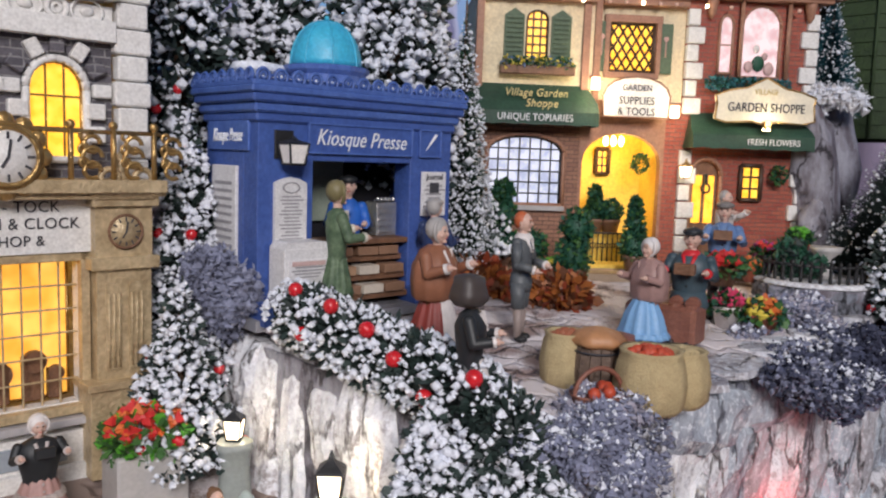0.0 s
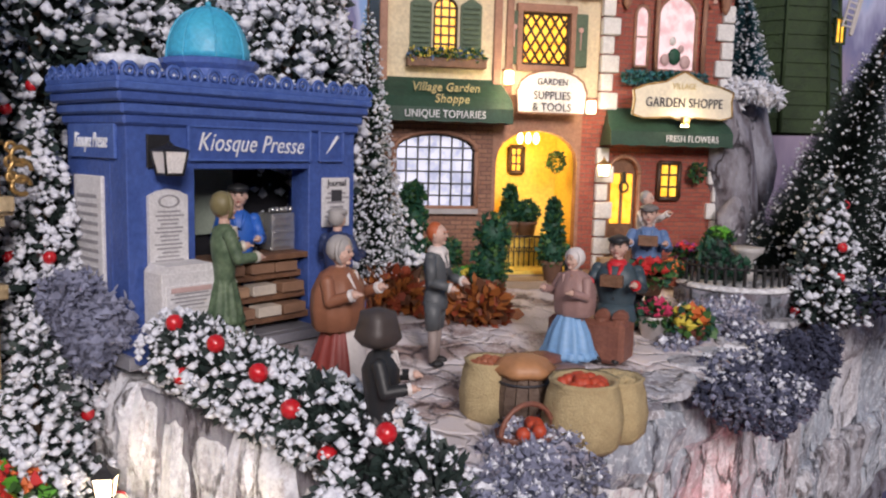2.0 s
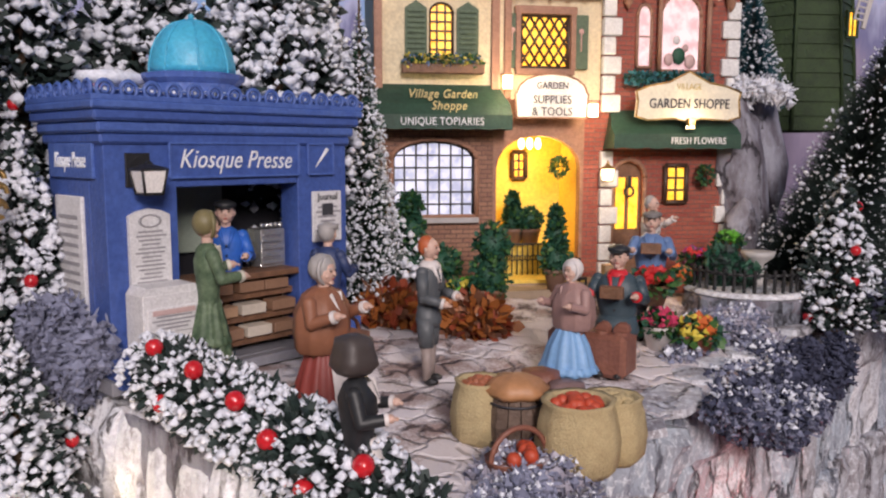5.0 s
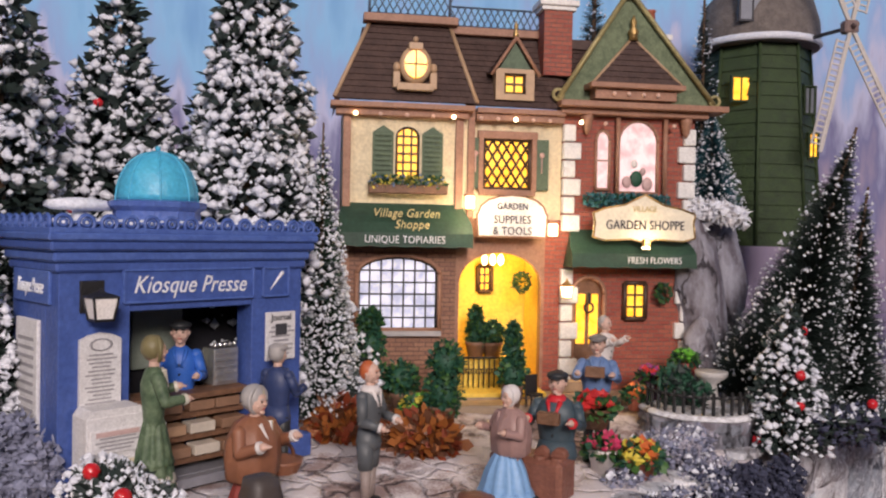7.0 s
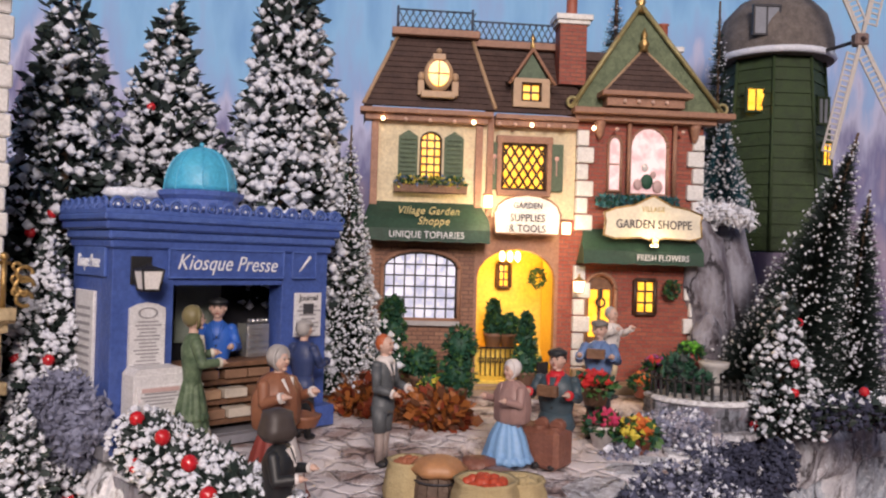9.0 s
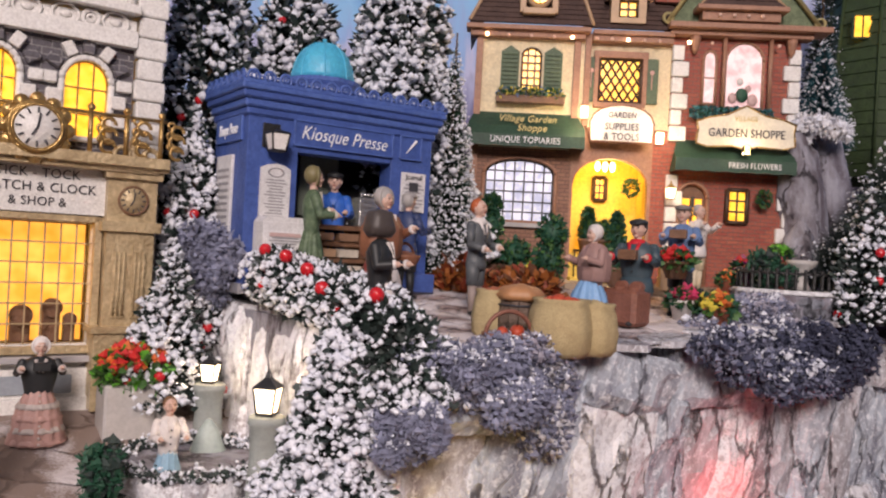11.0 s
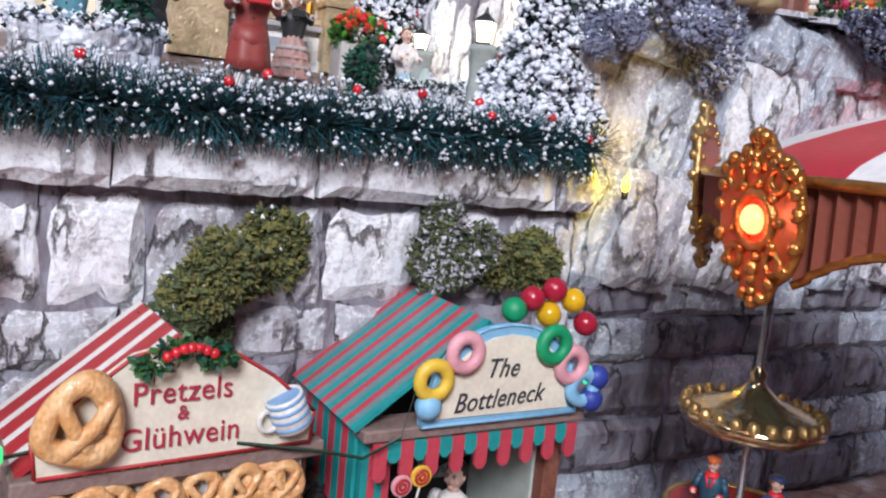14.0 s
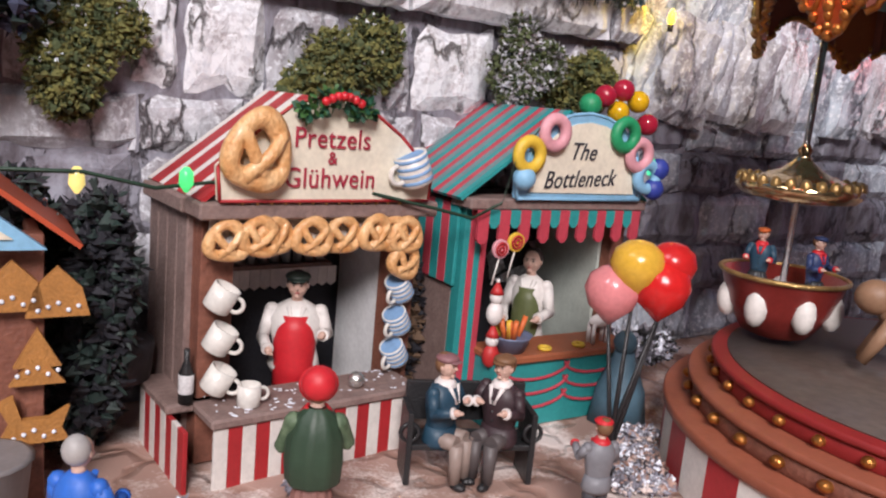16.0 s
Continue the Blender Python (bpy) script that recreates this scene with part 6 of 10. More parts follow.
    for txt, zz, sz in (("TICK - TOCK", 0.1082, 0.0060), ("WATCH & CLOCK", 0.1018, 0.0060), ("& SHOP &", 0.0953, 0.0056)):
        words(txt, sz, INK, s, pose(0.0795, -0.0054, zz), wide=0.95)
    # gilded balcony with the clock
    b = B()
    b.box((0.067, -0.008, 0.1165), (0.134, 0.02, 0.005))
    b.box((0.067, -0.007, 0.113), (0.126, 0.015, 0.003))
    bal = part("balcony", b, P, t, "gilded scrollwork balcony")
    for i in range(9):
        x = 0.004 + 0.0157 * i
        if abs(x - 0.076) < 0.012:
            continue
        b = B()
        b.tube((x, -0.015, 0.119), (x, -0.015, 0.138), 0.0011, n=6)
        b.ball((x, -0.015, 0.1395), 0.0018, 8)
        part("baluster", b, GOLD, bal)
        for zz, r in ((0.1225, 0.0030), (0.1275, 0.0036), (0.1325, 0.0030)):
            b = B()
            b.torus((x + 0.0078, -0.015, zz), r, 0.0009, n=16, k=6, arc=0.85)
            b.torus((x + 0.0048, -0.015, zz + 0.003), r * 0.5, 0.0007, n=12, k=6, arc=0.8)
            part("scroll", b, GOLD, bal)
    b = B()
    b.tube((0.002, -0.015, 0.137), (0.132, -0.015, 0.137), 0.0009, n=6)
    part("handrail", b, GOLD, bal)
    b = B()
    for k in range(12):
        a = math.pi * k / 6
        b.ball((0.076 + 0.0125 * math.cos(a), -0.0155, 0.127 + 0.0125 * math.sin(a)), (0.0034, 0.0022, 0.0034), 8)
    b.lathe([(0.012, 0), (0.0125, 0.003), (0.0115, 0.004)], 24, tf=pose(0.076, -0.0145, 0.127, 90, 0, 0))
    ck = part("clock_surround", b, GOLD, bal)
    clock_face(ck, 0.076, 0.127, 0.0098, -0.0186, GOLD, WHITE)
    # brick storey with arched windows
    b = B()
    xs = [0.0, 0.043, 0.082, 0.134]
    for X0, X1, x0, x1 in ((0.0, 0.038, 0.012, 0.030), (0.038, 0.082, 0.0515, 0.0695), (0.082, 0.1195, 0.0885, 0.1085)):
        arch_wall(b, X0, X1, 0.118, 0.172, x0, x1, 0.126, 0.153, 0.0105, 0.002, 0.008)
    part("brick_storey", b, BRICK_GREY, t, "dark grey brick upper wall")
    for x0, x1 in ((0.012, 0.030), (0.0515, 0.0695), (0.0885, 0.1085)):
        w = arched_window("window", t, x0, x1, 0.126, 0.153, 0.0105, 0.004, YELLOW_WIN, GOLD, 3, 3, 0.0005, "arched yellow lit window with gilded bars")
        b = B()
        arch_frame(b, x0 - 0.001, x1 + 0.001, 0.126, 0.153, 0.0115, 0.001, 0.0016)
        part("window_surround", b, WHITE, w)
        c, h = (x0 + x1) / 2, (x1 - x0) / 2
        for k in range(7):
            a = math.pi * k / 6
            m = B()
            m.box((0, 0, 0.0165), (0.0052, 0.004, 0.0068), b=0.0005, tf=pose(c, 0.0005, 0.153, 0, 90 - math.degrees(a), 0))
            part("voussoir", m, WHITE if k % 2 == 0 else BRICK_GREY, w)
        for k in range(2):
            for sg in (-1, 1):
                m = B()
                m.box((c + sg * (h + 0.004), 0.0005, 0.136 + 0.009 * k), (0.007, 0.004, 0.0062), b=0.0005)
                part("quoin", m, WHITE, w)
    for i in range(14):
        m = B()
        m.box((0.1265, 0.0005, 0.122 + 0.0102 * i), (0.0145 if i % 2 else 0.012, 0.007, 0.0096), b=0.0007)
        part("quoin", m, WHITE, t)
    for nm, c, s in (("frieze", (0.06, 0.002, 0.176), (0.119, 0.012, 0.008)), ("string_course", (0.06, 0.0, 0.190), (0.119, 0.014, 0.004)), ("frieze", (0.06, 0.004, 0.183), (0.119, 0.008, 0.006)),
                     ("string_course", (0.06, 0.0, 0.206), (0.119, 0.014, 0.003)), ("loggia_wall", (0.06, 0.006, 0.2285), (0.119, 0.006, 0.042)), ("loggia_back", (0.06, 0.0065, 0.198), (0.119, 0.005, 0.012)), ("top_cornice", (0.067, -0.004, 0.252), (0.144, 0.024, 0.006)), ("roof", (0.067, 0.042, 0.252), (0.134, 0.066, 0.008))):
        b = B()
        b.box(c, s)
        part(nm, b, WHITE, t)
    for x in (0.021, 0.0605, 0.0985):
        b = B()
        b.torus((x, -0.0008, 0.183), 0.0036, 0.0012, n=18, k=6)
        b.torus((x, -0.0008, 0.183), 0.0016, 0.0008, n=12, k=6)
        for sg in (-1, 1):
            b.torus((x + sg * 0.011, -0.0008, 0.183), 0.0045, 0.0006, n=18, k=5, sx=1.3)
            b.ball((x + sg * 0.011, -0.0004, 0.183), (0.003, 0.001, 0.0018), 8)
        part("rosette", b, WHITE, t)
    for i in range(10):
        b = B()
        x = 0.006 + 0.0122 * i
        b.lathe([(0.0016, 0.192), (0.0026, 0.196), (0.0014, 0.2), (0.002, 0.2045)], 8, (x, -0.002, 0))
        part("baluster", b, WHITE, t)
    for x in (0.012, 0.034, 0.056, 0.078, 0.1):
        b = B()
        b.box((x, 0.0022, 0.222), (0.013, 0.003, 0.02))
        part("loggia_panel", b, BRICK_GREY, t)
    for x in (0.001, 0.023, 0.045, 0.067, 0.089, 0.111):
        b = B()
        b.lathe([(0.0028, 0.2075), (0.0022, 0.21), (0.002, 0.236), (0.003, 0.24)], 10, (x, -0.002, 0))
        part("column", b, WHITE, t)
    # side porch with a lit door and a garland strip
    b = B()
    arch_wall(b, -0.055, 0.0, 0.0, 0.098, -0.04, -0.012, 0.0, 0.072, 0.014, 0.002, 0.008)
    part("porch_wall", b, WHITE, t)
    b = B()
    b.box((-0.026, 0.012, 0.043), (0.03, 0.002, 0.088))
    part("porch_door", b, glow("lit_porch", (1.0, 0.86, 0.66), 0.5, (0.8, 0.6, 0.4), 60), t, "softly lit porch door")
    rng = np.random.default_rng(6)
    g = part("green_garland", foliage_mesh("green_garland", rng, [((0.008, -0.002, 0.012 + 0.008 * i), (0.005, 0.003, 0.006)) for i in range(10)], 0.003, [LEAF_DARK, NEEDLE_TEAL, paint("teal_leaf", (0.06, 0.25, 0.28))], 120), None, t, "bright green garland strip")
    berries(rng, g, [(0.008, -0.006, 0.076), (0.006, -0.006, 0.05), (0.009, -0.006, 0.07)], 0.0018)


clock_shop()


# ---- figurines: each one a single mesh ----
LIPS = paint("painted_lips", (0.45, 0.13, 0.12))


def figurine(name, place, turn, h, label, top, low, hair, skirt=True, hat="", hat_mat=None, apron=None, seated=False, arms=(40, 40), wide=1.0, scarf=None, held=None, group="painted figurines", stocking=None, tiers=0, tails=False, basket=None, trim=None, shawl=None):
    """Painted resin figure facing -y before it is turned. Slots: coat, lower dress, skin, hair, hat, apron, scarf, held thing, shoes."""
    b = B()
    k = h
    mats = [top, low, SKIN, hair, hat_mat or hair, apron or low, scarf or top, held or top, BLACK, stocking or low, LIPS, trim or scarf or top, shawl or top]
    hip = 0.46 * k if not seated else 0.30 * k
    w = wide
    if skirt:
        prof = [(0.165 * k, 0), (0.17 * k, 0.02 * k), (0.15 * k, hip * 0.35), (0.125 * k, hip * 0.7), (0.085 * k, hip * 1.02), (0.07 * k, hip * 1.12)]
        b.lathe(prof, 44, (0, -0.03 * k if seated else 0, 0), 1, w, 0.9 * w, wave=11, amp=0.075)
        for i in range(max(1, tiers)):
            zt = 0.012 * k + i * hip * 0.24
            rt = 0.172 * k - i * 0.016 * k
            b.lathe([(rt * 0.96, zt + 0.05 * k), (rt * 1.02, zt + 0.028 * k), (rt * 1.07, zt + 0.004 * k), (rt * 1.02, zt)], 52, (0, -0.03 * k if seated else 0, 0), 11 if tiers and i % 2 else 1, w, 0.9 * w, wave=17, amp=0.06)
        if trim and tiers:
            for i in range(9):
                b.ball((0, -0.9 * w * (0.172 - 0.012 * i) * k - 0.004 * k, 0.03 * k + 0.055 * k * i), 0.016 * k, 6, 11)
        if apron:
            b.lathe([(r * 1.04, z) for r, z in prof[1:]], 20, (0, -0.014 * k, 0), 5, 0.80 * w, 0.92 * w)
    else:
        for s in (-1, 1):
            if seated:
                b.tube((s * 0.055 * k, 0, hip), (s * 0.06 * k, -0.16 * k, hip * 1.0), 0.058 * k, 0.05 * k, 10, 1)
                b.tube((s * 0.06 * k, -0.16 * k, hip), (s * 0.06 * k, -0.17 * k, 0.04 * k), 0.05 * k, 0.036 * k, 10, 1)
                b.ball((s * 0.06 * k, -0.20 * k, 0.025 * k), (0.035 * k, 0.06 * k, 0.027 * k), 8, 8)
            else:
                b.tube((s * 0.05 * k, 0, hip), (s * 0.055 * k, 0.01 * k * s, 0.26 * k), 0.064 * k, 0.052 * k, 10, 1)
                b.tube((s * 0.055 * k, 0.01 * k * s, 0.27 * k), (s * 0.06 * k, 0.015 * k * s, 0.03 * k), 0.042 * k, 0.03 * k, 10, 9)
                b.ball((s * 0.062 * k, -0.03 * k + 0.015 * k * s, 0.025 * k), (0.035 * k, 0.062 * k, 0.027 * k), 8, 8)
        b.lathe([(0.10 * k, hip - 0.06 * k), (0.115 * k, hip - 0.02 * k), (0.095 * k, hip + 0.08 * k)], 16, (0, 0, 0), 0, w, 0.8 * w)
    sh = hip + 0.34 * k
    b.lathe([(0.082 * k, hip * 0.98), (0.092 * k, hip + 0.08 * k), (0.112 * k, hip + 0.2 * k), (0.118 * k, hip + 0.27 * k), (0.085 * k, sh), (0.04 * k, sh + 0.035 * k)], 18, (0, 0, 0), 0, w, 0.75 * w)
    if apron and not skirt:
        b.lathe([(0.11 * k, hip - 0.2 * k), (0.112 * k, hip), (0.115 * k, hip + 0.12 * k), (0.105 * k, hip + 0.22 * k), (0.085 * k, hip + 0.3 * k)], 18, (0, -0.030 * k * w, 0), 5, 0.80 * w, 0.70 * w)
    if tails:
        b.lathe([(0.14 * k, 0.24 * k), (0.135 * k, 0.32 * k), (0.118 * k, hip), (0.098 * k, hip + 0.1 * k)], 30, (0, 0.022 * k, 0), 0, w, 0.85 * w, wave=6, amp=0.05)
    if not (skirt and tiers):
        for i in range(4):
            b.ball((0, -0.75 * w * (0.090 + 0.008 * i) * k - 0.003 * k, hip + (0.06 + 0.065 * i) * k), 0.009 * k, 6, 8)
    for sg in (-1, 1):
        b.tube((sg * 0.045 * k, -0.055 * k * w, sh + 0.012 * k), (sg * 0.012 * k, -0.088 * k * w, sh - 0.10 * k), 0.017 * k, 0.010 * k, 6, 11)
    if shawl:
        b.lathe([(0.118 * k, hip + 0.03 * k), (0.132 * k, hip + 0.05 * k), (0.140 * k, hip + 0.15 * k), (0.134 * k, hip + 0.25 * k), (0.092 * k, sh + 0.01 * k), (0.045 * k, sh + 0.045 * k)], 36, (0, 0.012 * k, 0), 12, w, 0.80 * w, wave=9, amp=0.04)
    if basket:
        b.lathe([(0.09 * k, -0.06 * k), (0.12 * k, 0), (0.125 * k, 0.02 * k), (0.10 * k, 0.015 * k), (0.02 * k, 0.05 * k)], 18, (basket[0] * k, basket[1] * k, basket[2] * k), 7, wave=9, amp=0.04)
        b.torus((basket[0] * k, basket[1] * k, basket[2] * k), 0.11 * k, 0.012 * k, 7, 18, 6, arc=0.5)
    for s, a in zip((-1, 1), arms):
        c, e = math.cos(radians(a)), math.sin(radians(a))
        p0 = Vector((s * 0.105 * k * w, 0, sh - 0.03 * k))
        p1 = p0 + Vector((s * 0.045 * k, -0.02 * k - 0.03 * k * e, -0.17 * k * max(0.35, c)))
        p2 = p1 + Vector((-s * 0.05 * k * (1 - e * 0.6), -0.13 * k, 0.17 * k * (e - 0.55)))
        b.tube(p0, p1, 0.043 * k, 0.036 * k, 9, 0)
        b.ball(p1, 0.037 * k, 8, 0)
        b.ball(p0, 0.045 * k, 8, 0)
        b.tube(p1, p2, 0.036 * k, 0.030 * k, 9, 0)
        pc = p1.lerp(p2, 0.86)
        b.tube(pc, pc + (p2 - p1).normalized() * 0.022 * k, 0.037 * k, 0.036 * k, 10, 11)
        b.ball(p2 + (p2 - p1).normalized() * 0.012 * k, (0.024 * k, 0.030 * k, 0.024 * k), 8, 2)
        for g in (-1, 0, 1):
            q1 = p2 + (p2 - p1).normalized() * 0.03 * k + Vector((g * 0.012 * k, 0, 0))
            b.tube(q1, q1 + Vector((-s * 0.008 * k, -0.022 * k, -0.008 * k)), 0.008 * k, 0.006 * k, 6, 2)
        if held and s > 0:
            b.box((0, p2.y - 0.012 * k, p2.z + 0.02 * k), (0.15 * k, 0.06 * k, 0.08 * k), 7, 0.006 * k)
    b.tube((0, 0, sh), (0, -0.005 * k, sh + 0.08 * k), 0.034 * k, 0.032 * k, 9, 2)
    hc = sh + 0.125 * k
    b.ball((0, -0.008 * k, hc), (0.058 * k, 0.064 * k, 0.074 * k), 14, 2)
    b.ball((0, -0.072 * k, hc - 0.006 * k), (0.010 * k, 0.014 * k, 0.014 * k), 6, 2)
    b.ball((0, 0.016 * k, hc + 0.016 * k), (0.066 * k, 0.062 * k, 0.074 * k), 12, 3)
    for sg in (-1, 1):
        b.ball((sg * 0.021 * k, -0.066 * k, hc + 0.010 * k), (0.009 * k, 0.005 * k, 0.006 * k), 6, 8)
        b.tube((sg * 0.010 * k, -0.070 * k, hc + 0.022 * k), (sg * 0.032 * k, -0.062 * k, hc + 0.024 * k), 0.0035 * k, n=5, mat=3)
        b.ball((sg * 0.058 * k, -0.004 * k, hc - 0.004 * k), (0.008 * k, 0.014 * k, 0.018 * k), 6, 2)
        b.ball((sg * 0.034 * k, -0.050 * k, hc - 0.018 * k), (0.014 * k, 0.012 * k, 0.012 * k), 6, 2)
    b.ball((0, -0.066 * k, hc - 0.034 * k), (0.016 * k, 0.006 * k, 0.005 * k), 6, 10)
    b.ball((0, -0.052 * k, hc - 0.056 * k), (0.020 * k, 0.016 * k, 0.014 * k), 8, 2)
    if hat == "bun":
        b.ball((0, 0.06 * k, hc + 0.045 * k), 0.036 * k, 10, 3)
    if hat == "cap":
        b.ball((0, -0.004 * k, hc + 0.052 * k), (0.076 * k, 0.078 * k, 0.032 * k), 12, 4)
        b.ball((0, -0.065 * k, hc + 0.038 * k), (0.05 * k, 0.04 * k, 0.009 * k), 10, 4)
    if hat == "bonnet":
        b.ball((0, 0.012 * k, hc + 0.024 * k), (0.079 * k, 0.072 * k, 0.08 * k), 12, 4)
        b.torus((0, -0.02 * k, hc + 0.012 * k), 0.076 * k, 0.012 * k, 4, 18, 6)
    if hat == "brim":
        b.lathe([(0.14 * k, hc + 0.025 * k), (0.142 * k, hc + 0.035 * k), (0.078 * k, hc + 0.055 * k), (0.074 * k, hc + 0.125 * k), (0.05 * k, hc + 0.14 * k)], 20, (0, 0, 0), 4)
    if hat == "tricorn":
        b.lathe([(0.080 * k, hc + 0.045 * k), (0.100 * k, hc + 0.085 * k), (0.094 * k, hc + 0.088 * k), (0.076 * k, hc + 0.055 * k), (0.072 * k, hc + 0.09 * k), (0.03 * k, hc + 0.105 * k)], 24, (0, 0, 0), 4, wave=3, amp=0.12)
        b.torus((0, 0, 0), 0.097 * k, 0.007 * k, 6, 24, 5, tf=pose(0, 0, hc + 0.087 * k, 90, 0, 0))
        for sg in (-1, 1):
            b.ball((sg * 0.066 * k, 0.0, hc - 0.01 * k), (0.02 * k, 0.03 * k, 0.035 * k), 8, 3)
    if hat == "floppy":
        b.lathe([(0.03 * k, hc - 0.075 * k), (0.085 * k, hc - 0.075 * k), (0.122 * k, hc - 0.03 * k), (0.114 * k, hc + 0.01 * k), (0.100 * k, hc + 0.06 * k), (0.092 * k, hc + 0.11 * k), (0.03 * k, hc + 0.13 * k)], 28, (0, 0.02 * k, 0), 4, wave=4, amp=0.07)
    if hat == "top":
        b.lathe([(0.1 * k, hc + 0.04 * k), (0.1 * k, hc + 0.048 * k), (0.064 * k, hc + 0.052 * k), (0.07 * k, hc + 0.16 * k), (0.06 * k, hc + 0.165 * k)], 18, (0, 0, 0), 4)
    if scarf:
        b.lathe([(0.07 * k, sh - 0.015 * k), (0.075 * k, sh + 0.015 * k), (0.05 * k, sh + 0.045 * k)], 14, (0, -0.006 * k, 0), 6)
    return solid(name, b, mats, pose(*place, 0, 0, turn), label, "figurine", group)


P = paint
HAIR_GREY, HAIR_BROWN, HAIR_RED, HAIR_DARK = P("grey_hair", (0.4, 0.38, 0.37)), P("brown_hair", (0.2, 0.1, 0.05)), P("ginger_hair", (0.5, 0.12, 0.04)), P("dark_hair", (0.04, 0.03, 0.03))
GREEN_DRESS, NAVY, BROWN_CLOTH, GREY_CLOTH, BLACK_CLOTH = material("green_plaid_dress", (0.16, 0.22, 0.13), 0.6, (0.015, 0.05, 0.022), 170, 0.9, 0.1), P("navy_coat", (0.03, 0.05, 0.14)), P("brown_shawl", (0.27, 0.11, 0.06)), P("charcoal_jacket", (0.10, 0.11, 0.12)), P("black_cloth", (0.02, 0.022, 0.025))
WHITE_CLOTH, MAUVE, SKY_APRON, CRIMSON, MAROON = P("white_cloth", (0.75, 0.7, 0.68)), P("mauve_blouse", (0.36, 0.22, 0.2)), P("sky_blue_apron", (0.22, 0.42, 0.7)), P("crimson_paint", (0.6, 0.02, 0.03)), P("maroon_coat", (0.28, 0.05, 0.04))
DENIM, TAN, CREAM_CLOTH, PINK_DRESS, BLUE_BRIGHT = P("blue_jacket", (0.13, 0.22, 0.42)), P("tan_cloth", (0.45, 0.3, 0.18)), P("cream_cloth", (0.68, 0.58, 0.42)), P("dusty_pink_dress", (0.5, 0.3, 0.27)), P("bright_blue", (0.03, 0.14, 0.55))


def on_plaza(x, y):
    return (x, y, plaza_xy(x, y) - 0.0005)


q = W(0.1945, 0.2815)
figurine("woman_figurine", (q.x, q.y, 0.3265), 118, 0.061, "painted woman in a long green coat at the kiosk counter", GREEN_DRESS, GREEN_DRESS, HAIR_BROWN, True, "bonnet", P("olive_hat", (0.2, 0.17, 0.08)), None, False, (35, 45), 0.9, tiers=3, trim=P("cream_lace", (0.66, 0.62, 0.52)))
q = W(0.2215, 0.312)
figurine("vendor_figurine", (q.x, q.y, 0.3275), 10, 0.062, "painted vendor in blue coat and black beret in the kiosk", BLUE_BRIGHT, NAVY, HAIR_DARK, False, "cap", BLACK_CLOTH)
q = W(0.2515, 0.284)
figurine("man_figurine", (q.x, q.y, plaza_z(0.2535, 0.28)), 150, 0.056, "painted man in dark navy coat with grey hair", NAVY, BLACK_CLOTH, HAIR_GREY, False, "cap", HAIR_GREY)
figurine("woman_figurine", on_plaza(-0.001, 0.303), 60, 0.058, "painted old woman in brown shawl and white apron", BROWN_CLOTH, MAROON, HAIR_GREY, True, "bonnet", HAIR_GREY, WHITE_CLOTH, False, (55, 55), 1.3, held=None, basket=(0.30, 0.02, 0.50), trim=WHITE_CLOTH, shawl=BROWN_CLOTH)
figurine("woman_figurine", on_plaza(0.0105, 0.2455), 82, 0.049, "painted woman in black dress, white apron and dark hat", BLACK_CLOTH, BLACK_CLOTH, HAIR_DARK, True, "floppy", P("charcoal_hat", (0.06, 0.048, 0.045)), WHITE_CLOTH, False, (40, 40), 1.2, trim=WHITE_CLOTH)
figurine("boy_figurine", on_plaza(0.0365, 0.3535), 60, 0.057, "painted ginger boy in charcoal jacket and white scarf", GREY_CLOTH, GREY_CLOTH, HAIR_RED, False, "", None, None, False, (20, 25), 0.95, WHITE_CLOTH, stocking=P("grey_stocking", (0.3, 0.24, 0.22)))
figurine("woman_figurine", (0.0935, 0.355, plaza_xy(0.093, 0.355) + 0.004), -60, 0.052, "painted seated woman in mauve blouse and sky blue apron", MAUVE, SKY_APRON, HAIR_BROWN, True, "bonnet", WHITE_CLOTH, SKY_APRON, True, (50, 50), 1.3, shawl=MAUVE)
figurine("man_figurine", (0.1155, 0.366, plaza_xy(0.1155, 0.366)), -30, 0.062, "painted seated man in dark coat with red scarf", P("dark_teal_coat", (0.05, 0.08, 0.1)), WOOD_RED, HAIR_DARK, False, "cap", BLACK_CLOTH, None, True, (50, 50), 1.3, CRIMSON, WOOD)
figurine("man_figurine", on_plaza(0.143, 0.405), -20, 0.060, "painted man in blue jacket carrying a flower basket", DENIM, P("dark_trousers", (0.06, 0.06, 0.07)), HAIR_BROWN, False, "cap", P("grey_cap", (0.2, 0.18, 0.17)), None, False, (55, 55), 1.1, None, WOOD)
figurine("musician_figurine", (0.160, 0.453, 0.3345), 40, 0.052, "painted musician in white shirt by the shop door", WHITE_CLOTH, CREAM_CLOTH, HAIR_GREY, False, "", None, None, False, (75, 80), 1.05)


